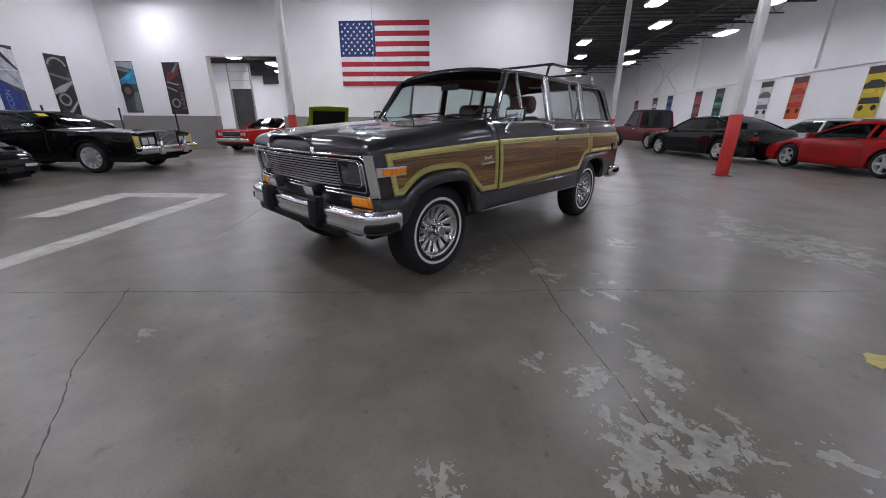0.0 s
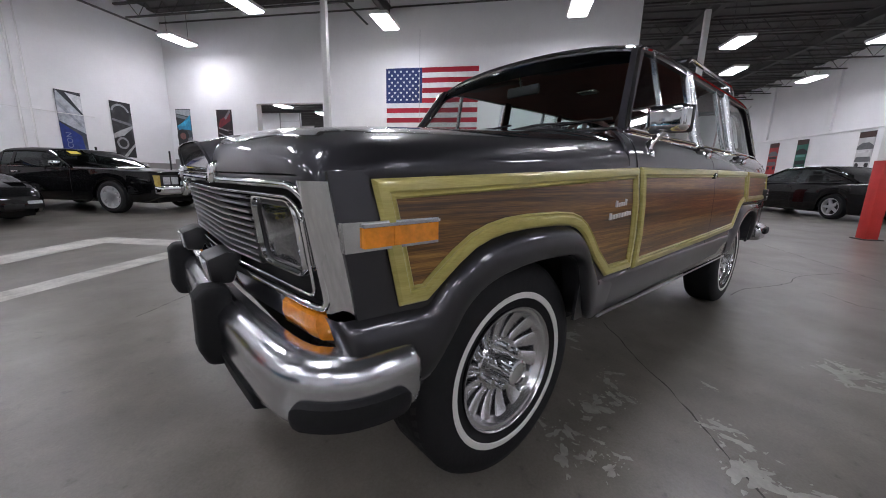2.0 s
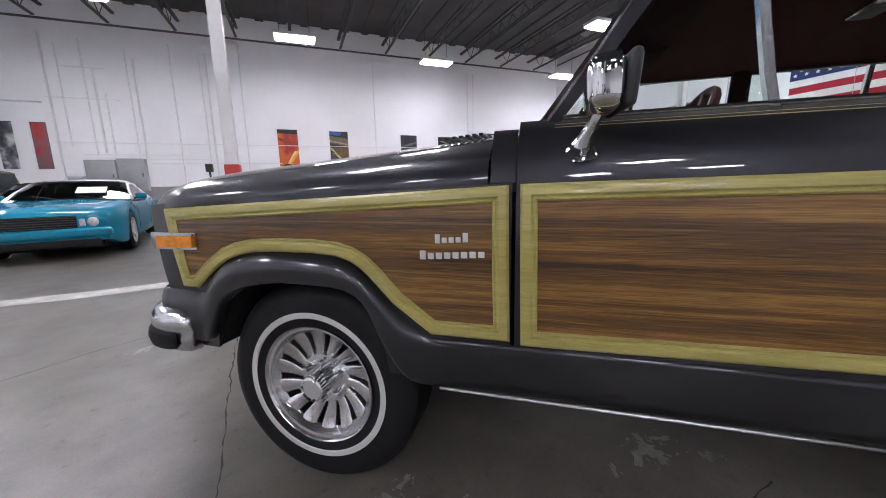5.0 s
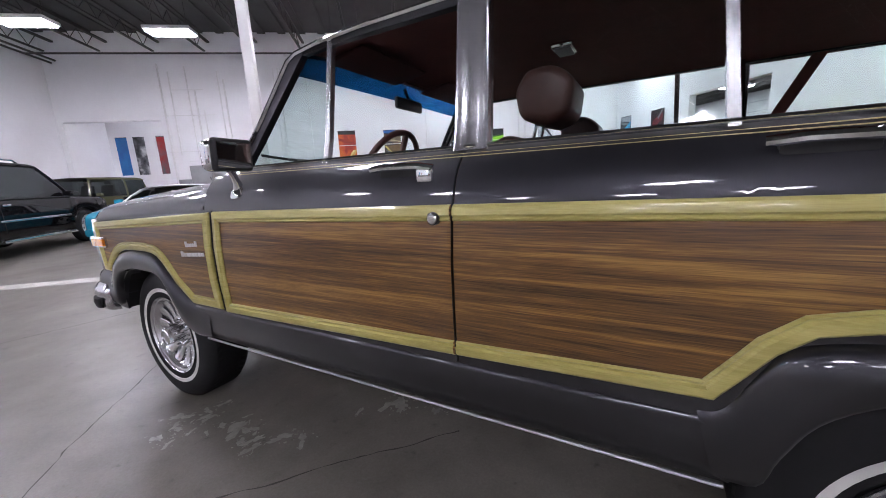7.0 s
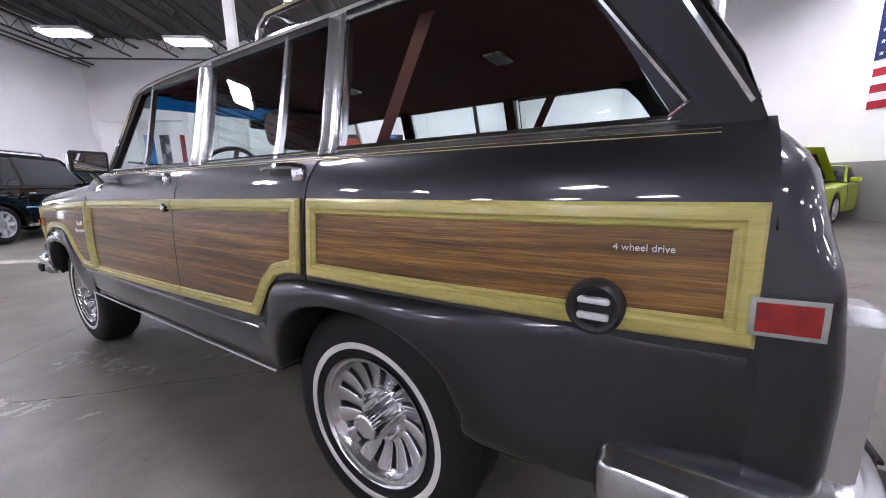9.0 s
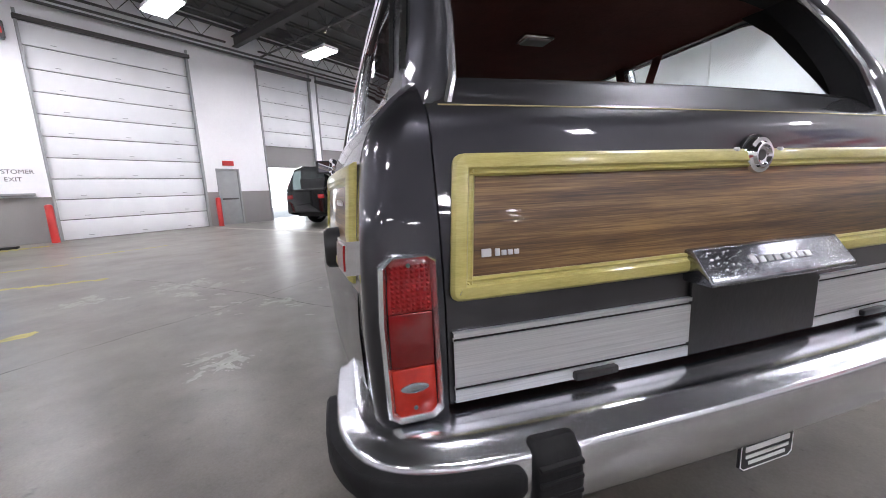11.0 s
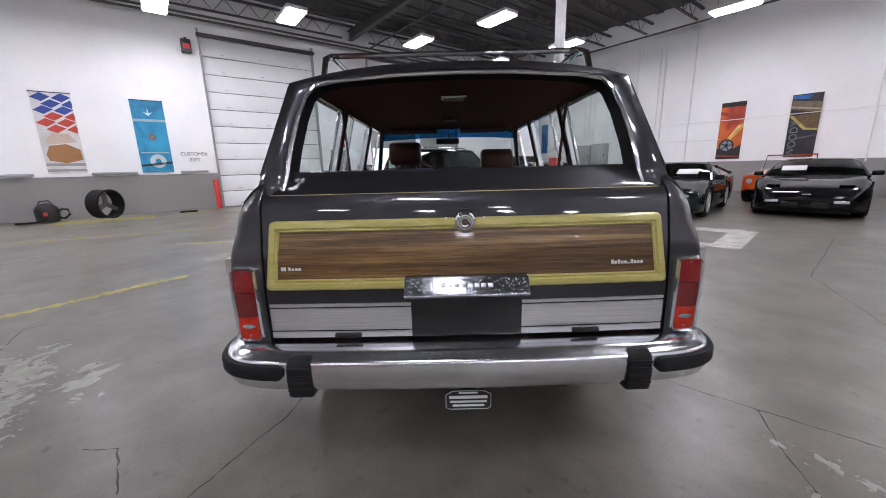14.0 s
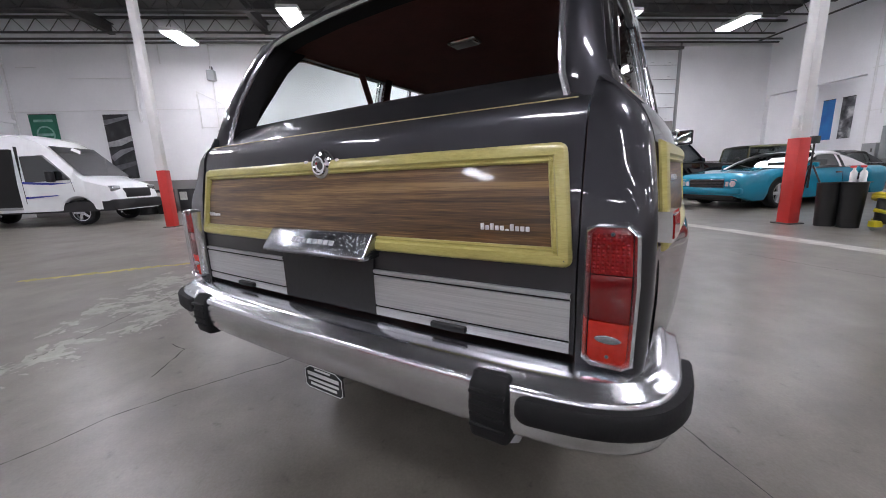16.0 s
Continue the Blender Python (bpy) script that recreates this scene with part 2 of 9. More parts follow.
        bm.to_mesh(me)
        bm.free()
        me.materials.append(material)
        ob = new(name, me)
        if parent is not None:
            ob.parent = parent
        if m is not None:
            ob.matrix_basis = m
        if label:
            ob["label"] = label
        return ob


def empty(name, m, label, category, group=""):
    ob = new(name)
    ob.matrix_basis = m
    return tagged(ob, label, category, group)


# ---------------------------------------------------------------- the hall
AX, WY, FX, BY, EX, TOP = -11.9, 14.7, 12.6, -16.6, 42.0, 6.35   # wall faces and wall height
WAINS = 1.27


def wall_run(name, label, axis, face, out, spans, wains=True, band=1.05):
    """A wall of solid pieces. spans: (from, to, z0, z1) along the wall; out: +1 or -1, the side away from the hall."""
    s, g = Shape(), Shape()
    for a, b, z0, z1 in spans:
        lo, hi = sorted((face, face + out * 0.3))
        if wains and z0 == 0:
            parts = ((g, 0, min(band, z1)), (s, band, z1)) if z1 > band else ((g, 0, z1),)
        else:
            parts = ((s, z0, z1),)
        for sh, c, d in parts:
            sh.box((lo, a, c), (hi, b, d)) if axis == "x" else sh.box((a, lo, c), (b, hi, d))
    ob = tagged(s.make(name, WHITE_WALL), label, "wall", kind="structure")
    if g.v:
        g.make("wainscot", GREY_WALL, ob, "grey painted lower band")
    return ob


floor_ob = tagged(Shape().box((-13.2, -17.4, -0.3), (EX + 1, 26, 0)).make("floor", CONCRETE), "worn grey sealed concrete warehouse floor with stains", "floor", kind="structure")
wall_run("wall_west", "white painted block wall with grey lower band and loading doors", "x", AX, -1,
         [(BY - 0.3, -1.22, 0, 7.4), (-1.22, 2.66, 5.82, 7.4), (2.66, 3.10, 0, 7.4), (3.10, 3.90, 2.08, 7.4), (3.90, 5.08, 0, 7.4), (5.08, 7.52, 6.05, 7.4),
          (7.52, 7.88, 0, 7.4), (7.88, 10.3, 6.05, 7.4), (10.3, 22, 0, 7.4)], band=1.25)
wall_run("wall_north", "white painted wall with conduits and banners above grey band", "y", WY, 1,
         [(AX, -11.7, 0, 7.4), (-11.7, -8.15, 4.05, 7.4), (-8.15, FX, 0, 7.4)], band=1.2)
wall_run("wall_east", "white painted wall with hanging flag and wide doorway", "x", FX, 1,
         [(-4.35, 7.26, 0, 7.4), (7.26, 10.3, 3.72, 7.4), (10.3, WY + 0.3, 0, 7.4)], band=1.40)
wall_run("wall_south", "long white wall with ledge and pilasters behind parked cars", "y", BY, -1, [(AX, EX, 0, 7.4)], wains=False)
wall_run("wall_far_east", "white end wall of the long side hall", "x", EX, 1, [(BY - 0.3, -4.35, 0, 7.4)])
wall_run("wall_side_hall", "white wall closing the long side hall", "y", -4.35, 1, [(FX + 0.3, EX, 0, 7.4)])
wall_run("wall_back_room_west", "white wall close behind the loading doorway", "y", 17.4, 1, [(AX, -3.0, 0, 7.4)], wains=False)
wall_run("wall_back_room", "white wall of the room behind the doorway", "y", 20.5, 1, [(AX, 24, 0, 7.4)], wains=False)
wall_run("wall_back_room_end", "white end wall of the room behind the doorway", "x", 24.0, 1, [(-4.4, 20.8, 0, 7.4)], wains=False)
tagged(Shape().box((-13.2, -17.4, 7.4), (EX + 1, 22, 7.6)).make("ceiling", DECK), "dark corrugated steel roof deck", "ceiling", kind="structure")

ledge = Shape().box((AX, BY, 3.55), (EX, BY + 0.12, 3.68))
for x in range(-8, 42, 5):
    ledge.box((x - 0.2, BY, 3.68), (x + 0.2, BY + 0.12, 7.0))
tagged(ledge.make("trim_ledge", WHITE_WALL), "white ledge and pilasters along the wall", "ledge", kind="structure")

# Deck ribs, joists with zigzag webs, and girders along the post lines.
ribs = Shape()
for i in range(70):
    ribs.box((AX + 0.8 * i, BY, 7.34), (AX + 0.8 * i + 0.3, 20, 7.4))
tagged(ribs.make("roof_rib", DECK), "dark ribs of the corrugated roof deck", "roof deck", kind="stuff")
j = empty("roof_joist", pose(-11.4, 0, 0), "dark open-web steel roof joist below the deck", "joist", "roof joists")
for y0, y1 in ((BY, 4.3), (4.5, WY)):
    s = Shape().box((-0.05, y0, 6.98), (0.05, y1, 7.05)).box((-0.04, y0 + 0.5, 6.5), (0.04, y1 - 0.5, 6.55))
    s.make("chord", STEEL_DARK, j)
    w, n = Shape(), int((y1 - y0 - 1.0) / 0.75)
    for i in range(n):
        a, b, c = y0 + 0.5 + 0.75 * i, y0 + 0.875 + 0.75 * i, y0 + 1.25 + 0.75 * i
        w.tube([(0, a, 6.98), (0, b, 6.54), (0, c, 6.98)], 0.014, 5)
    w.make("web", STEEL_DARK, j)
for i in range(1, 14):
    copy_thing(j, pose(-11.4 + 1.85 * i, 0, 0))
for i in range(1, 16):
    copy_thing(j, pose(FX + 1.0 + 1.85 * i, 0, 0))
for y in (4.38, -6.95, -12.5):
    g = Shape().box((AX, y - 0.1, 6.96), (EX, y + 0.1, 6.99)).box((AX, y - 0.1, 6.62), (EX, y + 0.1, 6.65)).box((AX, y - 0.012, 6.65), (EX, y + 0.012, 6.96))
    tagged(g.make("roof_girder", STEEL_DARK), "dark steel roof girder carried by the posts", "girder", "roof girders")
pipes = Shape()
for y, z in ((13.9, 6.35), (13.75, 6.3), (5.2, 6.42), (-5.6, 6.42)):
    pipes.tube([(AX + 0.2, y, z), (FX - 0.2, y, z)], 0.035, 8)
for x, z in ((AX + 0.45, 6.2), (AX + 0.6, 6.28)):
    pipes.tube([(x, BY + 0.2, z), (x, WY - 0.2, z)], 0.04, 8)
tagged(pipes.make("ceiling_pipe", STEEL_DARK, smooth=True), "dark sprinkler pipes under the roof", "pipe", kind="structure")


# Ceiling lamps.
LAMP_Z = 5.7


def ceiling_lamp():
    ob = empty("ceiling_lamp", pose(0, 0, LAMP_Z), "bright rectangular high-bay ceiling lamp with white housing", "ceiling lamp", "ceiling lamps")
    Shape().box((-0.62, -0.3, 0.02), (0.62, 0.3, 0.12)).make("housing", WHITE_PAINT, ob, bevel=0.02)
    Shape().box((-0.58, -0.26, -0.02), (0.58, 0.26, 0.02)).make("diffuser", LAMP_GLOW, ob, "glowing white diffuser", bevel=0.015)
    for x in (-0.45, 0.45):
        Shape().tube([(x, 0, 0.1), (x, 0, 1.69)], 0.008, 5).make("hanger", STEEL_DARK, ob)
    return ob


# The last lamp, at (-9.4, -2.4), is added only to brighten the west end.
LAMPS = [(11.0, 12.2), (4.9, 12.2), (-0.2, 11.4), (-5.1, 10.1), (-8.3, 9.5), (8.7, 7.5), (1.6, 6.5), (-4.9, 6.05), (-8.0, 5.2), (10.5, 3.8), (4.6, 1.2), (-2.0, 1.2), (-8.2, 0.8),
         (10.3, -2.1), (5.0, -4.6), (-2.4, -7.6), (-8.0, -5.0), (13.9, -7.85), (21.5, -7.1), (3.0, -10.2), (-2.6, -11.4), (-6.0, -10.9), (8.6, -12.6), (13.9, -12.3), (19.4, -13.7), (24.8, -11.1), (29.2, -12.6), (36.5, -10.7),
         (17.6, -9.6), (26.4, -8.2), (33.0, -8.8), (-9.6, -9.0), (-9.4, -2.4)]
first = ceiling_lamp()
first.matrix_basis = pose(*LAMPS[0], LAMP_Z)
for x, y in LAMPS[1:]:
    copy_thing(first, pose(x, y, LAMP_Z))


# Posts with red lower guards.
def post():
    ob = empty("post", pose(0, 0, 0), "white square steel post with red painted guard", "post", "roof posts")
    Shape().box((-0.082, -0.082, 1.4), (0.082, 0.082, 6.62)).make("shaft", WHITE_PAINT, ob, bevel=0.01)
    Shape().box((-0.102, -0.102, 0), (0.102, 0.102, 1.4)).make("guard", RED_PAINT, ob, "red painted guard", bevel=0.012)
    Shape().box((-0.15, -0.15, 0), (0.15, 0.15, 0.02)).make("base_plate", STEEL_DARK, ob)
    Shape().box((-0.05, -0.12, 1.55), (0.05, -0.08, 1.75)).make("switch_box", WHITE_PAINT, ob, bevel=0.006)
    return ob


p0 = post()
POSTS = [(-1.40, 4.4), (-5.75, -7.95), (6.27, -6.95), (9.15, 5.18), (13.4, -6.6)]
p0.matrix_basis = pose(*POSTS[0], 0)
for x, y in POSTS[1:]:
    copy_thing(p0, pose(x, y, 0))


# ---------------------------------------------------------------- the wagon
from mathutils.geometry import tessellate_polygon

# Its own frame: x to the rear from the front axle, y to its right, z up.
PAINT = mat("charcoal_metallic_paint", (0.039, 0.0385, 0.044), 0.38, metal=0.80, vary=0.10, scale=2.0, fine=900, coat=1.0, rough_vary=0.04, spec=0.25)
CHROME = mat("chrome", (0.78, 0.79, 0.80), 0.07, metal=1.0, vary=0.04, scale=6, rough_vary=0.04)
CHROME_WORN = mat("pitted_chrome", (0.32, 0.33, 0.36), 0.21, metal=1.0, vary=0.4, scale=26, fine=140, bump=0.12, rough_vary=0.03)
BRUSHED = wood_mat("brushed_aluminium", (0.60, 0.61, 0.63), (0.73, 0.74, 0.76), (0.86, 0.87, 0.89), 0.33, (1, 0.3, 30), bump=0.10)
BRUSHED.node_tree.nodes["Principled BSDF"].inputs["Metallic"].default_value = 0.85
SATIN = mat("satin_bright_metal", (0.80, 0.81, 0.83), 0.20, metal=0.95, vary=0.05, scale=6, rough_vary=0.05)
BUMPER_METAL = mat("polished_bumper_metal", (0.66, 0.67, 0.70), 0.20, metal=1.0, vary=0.10, scale=9, fine=120, bump=0.05, rough_vary=0.04)
PILLAR_METAL = mat("soft_bright_metal", (0.84, 0.85, 0.88), 0.17, metal=0.95, vary=0.02, scale=3, rough_vary=0.0)
RIM = mat("machined_alloy", (0.66, 0.66, 0.67), 0.21, metal=0.95, vary=0.08, scale=8, rough_vary=0.03)
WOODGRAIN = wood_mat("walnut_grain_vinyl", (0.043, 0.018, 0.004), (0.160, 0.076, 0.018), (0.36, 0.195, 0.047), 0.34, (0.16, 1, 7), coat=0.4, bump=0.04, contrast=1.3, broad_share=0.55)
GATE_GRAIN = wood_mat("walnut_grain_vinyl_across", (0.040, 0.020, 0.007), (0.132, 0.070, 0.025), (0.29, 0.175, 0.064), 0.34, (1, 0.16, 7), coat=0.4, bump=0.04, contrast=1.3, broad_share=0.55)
TRIM_WOOD = wood_mat("pale_ash_trim", (0.33, 0.285, 0.075), (0.45, 0.40, 0.125), (0.56, 0.51, 0.19), 0.32, (0.5, 1, 6), coat=0.35, bump=0.2, contrast=0.7)
AMBER = mat("amber_lens", (0.80, 0.27, 0.018), 0.16, vary=0.2, scale=30, coat=0.8)
RED_LENS = mat("red_lens", (0.27, 0.010, 0.011), 0.16, vary=0.2, scale=40, coat=0.8)
STOP_LENS = mat("deep_red_lens", (0.15, 0.005, 0.006), 0.12, vary=0.06, scale=30, coat=1.0)
SIGNAL_LENS = mat("bright_orange_red_lens", (0.44, 0.020, 0.010), 0.14, vary=0.2, scale=40, coat=0.8)
CLEAR_LENS = mat("clear_ribbed_lens", (0.45, 0.47, 0.49), 0.08, metal=0.75, vary=0.3, scale=20, coat=1.0)
MAROON = mat("maroon_cloth", (0.055, 0.013, 0.012), 0.8, vary=0.2, scale=10, bump=0.3)
HEADLINER = mat("maroon_headliner", (0.155, 0.056, 0.048), 0.85, vary=0.15, scale=10, bump=0.3)
LEATHER = mat("brown_leather", (0.075, 0.030, 0.024), 0.42, vary=0.25, scale=6, bump=0.25)
# Undercoat black, also used where dark colour stands in for shade.
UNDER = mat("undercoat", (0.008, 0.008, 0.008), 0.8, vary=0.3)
WINDOW = glass("tinted_window_glass", (0.80, 0.88, 0.86))
TINT = glass("blue_sun_band", (0.008, 0.115, 0.32))
WHITEWALL = mat("white_sidewall", (0.62, 0.61, 0.58), 0.6, vary=0.06, scale=10)
GOLD_LINE = mat("gold_pinstripe", (0.50, 0.42, 0.20), 0.4)
SILVER_BADGE = mat("silver_badge", (0.75, 0.75, 0.76), 0.3, metal=0.15)

CAR = pose(0, 0, 0, 0, 0, -38.0)
wagon = empty("station_wagon", CAR, "charcoal four-door station wagon with wood-grain side panels and pale trim", "car")


def hw(x, z):
    """Half width of the body side."""
    w = float(np.interp(z, [0.40, 0.50, 0.60, 0.75, 0.90, 1.0, 1.05, 1.08, 1.11, 1.14, 1.165, 1.185, 1.2, 1.62],
                        [0.885, 0.905, 0.918, 0.925, 0.922, 0.912, 0.905, 0.898, 0.885, 0.866, 0.842, 0.812, 0.80, 0.70]))
    if x < 0.3:
        w -= 0.03 * ((0.3 - x) / 0.9) ** 2
    if x > 2.9:
        w -= 0.05 * ((x - 2.9) / 0.8) ** 2
    return w


def tx(z):
    """How far back the tailgate reaches at a height."""
    return float(np.interp(z, [0.45, 0.6, 0.8, 0.95, 1.06, 1.10, 1.13, 1.15, 1.19], [3.735, 3.75, 3.75, 3.735, 3.712, 3.705, 3.693, 3.675, 3.63]))


def body_panel(name, side, x0, x1, zb, zt, nx, nz, off=0.0, xs=None, material=PAINT, depth=0.012, label="", lean=0.0):
    """A sheet on the body side from the heights zb(x) to zt(x), with its edges turned in."""
    xs = xs or [x0 + (x1 - x0) * i / nx for i in range(nx + 1)]
    rows = []
    for i in range(-1, nz + 2):
        v = min(max(i / nz, 0), 1)
        row = []
        for k in range(-1, len(xs) + 1):
            x = xs[min(max(k, 0), len(xs) - 1)]
            z = zb(x) + (zt(x) - zb(x)) * v
            x += lean * max(0.0, 0.97 - z) * min(1.0, max(0.0, (-0.38 - x) / 0.2))
            inn = depth if (i in (-1, nz + 1) or k in (-1, len(xs))) else 0
            row.append((x, side * (hw(x, z) + off - inn), z))
        rows.append(row)
    return Shape().grid(rows).make(name, material, wagon, label, smooth=True, sharp=50)


def side_sheet(outline, side, off, depth=0.0, step=0.03, mapping=hw):
    """A filled outline in (x, z), laid on the body side at a distance off, its rim turned in by depth."""
    bm = bmesh.new()
    vs = [bm.verts.new((x, 0, z)) for x, z in outline]
    for tri in tessellate_polygon([[Vector((x, z, 0)) for x, z in outline]]):
        bm.faces.new([vs[i] for i in tri])
    zs, xs = [p[1] for p in outline], [p[0] for p in outline]
    z = min(zs) + step
    while z < max(zs):
        bmesh.ops.bisect_plane(bm, geom=bm.verts[:] + bm.edges[:] + bm.faces[:], plane_co=(0, 0, z), plane_no=(0, 0, 1))
        z += step
    x = min(xs) + 0.2
    while x < max(xs):
        bmesh.ops.bisect_plane(bm, geom=bm.verts[:] + bm.edges[:] + bm.faces[:], plane_co=(x, 0, 0), plane_no=(1, 0, 0))
        x += 0.2
    s = Shape()
    bm.verts.index_update()
    for v in bm.verts:
        s.v.append((v.co.x, side * (mapping(v.co.x, v.co.z) + off), v.co.z))
    for f in bm.faces:
        s.f.append(tuple(v.index for v in f.verts))
    if depth:
        for e in [e for e in bm.edges if len(e.link_faces) == 1]:
            k = len(s.v)
            a, b = (s.v[v.index] for v in e.verts)
            s.v += [(a[0], a[1] - side * depth, a[2]), (b[0], b[1] - side * depth, b[2])]
            s.f.append((e.verts[0].index, e.verts[1].index, k + 1, k))
    bm.free()
    return s


def trim_bar(path, side, width=0.042, off=0.004, proud=0.014, closed=False, where=None):
    """A half-round moulding whose outer edge runs along a path of (x, z); the body of it lies to the path's right."""
    s = Shape()
    pts = [Vector((x, z)) for x, z in path]
    fine = []
    for a, b in zip(pts, pts[1:] + (pts[:1] if closed else [])):
        k = max(1, int((b - a).length / 0.12))
        fine += [a + (b - a) * i / k for i in range(k)]
    if not closed:
        fine.append(pts[-1])
    n, rows = len(fine), []
    for i, p in enumerate(fine):
        a = fine[(i - 1) % n] if (closed or i) else p
        b = fine[(i + 1) % n] if (closed or i < n - 1) else p
        d1, d2 = (p - a), (b - p)
        d1 = d1.normalized() if d1.length > 1e-6 else d2.normalized()
        d2 = d2.normalized() if d2.length > 1e-6 else d1
        n1, n2 = Vector((d1.y, -d1.x)), Vector((d2.y, -d2.x))
        m = (n1 + n2).normalized()
        m /= max(0.5, m.dot(n1))
        row = []
        for u, h in ((0.0, -0.004), (0.0, 0.35), (0.14, 0.85), (0.3, 1.0), (0.62, 1.0), (0.72, 0.6), (0.80, 0.55), (0.9, 0.75), (1.0, 0.4), (1.0, -0.004)):
            q = p + m * (u * width)
            row.append(where(q.x, q.y, off + h * proud) if where else (q.x, side * (hw(q.x, q.y) + off + h * proud), q.y))
        rows.append(row)
    if closed:
        rows.append(rows[0])
    return s.grid(rows)


ARCH_F = [(-0.55, 0.50), (-0.45, 0.50), (-0.385, 0.505), (-0.335, 0.58), (-0.283, 0.662), (-0.2, 0.715), (-0.06, 0.742), (0.08, 0.744), (0.19, 0.735), (0.255, 0.69), (0.30, 0.58), (0.375, 0.462), (0.50, 0.456)]
FLARE_F = [(-0.585, 0.69), (-0.45, 0.688), (-0.385, 0.69), (-0.335, 0.745), (-0.27, 0.795), (-0.18, 0.826), (-0.06, 0.838), (0.08, 0.838), (0.18, 0.826), (0.25, 0.782), (0.335, 0.69), (0.43, 0.612), (0.54, 0.608)]
ARCH_R = [(2.34, 0.465), (2.41, 0.475), (2.435, 0.56), (2.475, 0.65), (2.555, 0.715), (2.66, 0.75), (2.77, 0.757), (2.88, 0.75), (2.99, 0.715), (3.07, 0.65), (3.115, 0.56), (3.16, 0.485), (3.60, 0.49)]
FLARE_R = [(2.30, 0.625), (2.345, 0.64), (2.385, 0.72), (2.43, 0.785), (2.53, 0.812), (2.65, 0.818), (2.77, 0.82), (2.9, 0.82), (3.05, 0.822), (3.20, 0.824), (3.34, 0.826), (3.48, 0.826), (3.62, 0.826)]


def arch_z(arch, base):
    xs, zs = zip(*arch)
    return lambda x: float(np.interp(x, xs, zs)) if xs[2] < x < xs[10] else base


def flare(inner, outer, side):
    def smooth(path):
        pts = [Vector(p) for p in path]
        out = []
        for i in range(len(pts) - 1):
            a, b, c, d = pts[max(i - 1, 0)], pts[i], pts[i + 1], pts[min(i + 2, len(pts) - 1)]
            for k in range(4):
                t = k / 4
                out.append(0.5 * (2 * b + (c - a) * t + (2 * a - 5 * b + 4 * c - d) * t * t + (3 * b - a - 3 * c + d) * t ** 3))
        return out + [pts[-1]]
    rows = []
    for p, q in zip(smooth(inner), smooth(outer)):
        row = []
        for t, o in ((0.0, -0.07), (0.0, 0.016), (0.04, 0.027), (0.12, 0.032), (0.45, 0.034), (0.7, 0.03), (0.86, 0.02), (0.95, 0.01), (1.0, -0.004)):
            x, z = p + (q - p) * t
            row.append((x, side * (hw(x, z) + (o if o < 0 else o * (1 - 0.9 * min(1.0, max(0.0, (x - 3.0) / 0.45))) * (0.22 + 0.78 * min(1.0, max(0.0, (0.54 - x) / 0.2) if x < 1 else max(0.0, (x - 2.30) / 0.16))))), z))
        rows.append(row)
    if inner[0][0] < 0:
        rows = [[(x + dx, y - side * dy, z) for x, y, z in rows[0]] for dx, dy in ((-0.010, 0.10), (-0.022, 0.05), (-0.014, 0.012))] + rows
    return Shape().grid(rows).make("wheel_arch_flare", PAINT, wagon, smooth=True, sharp=60)


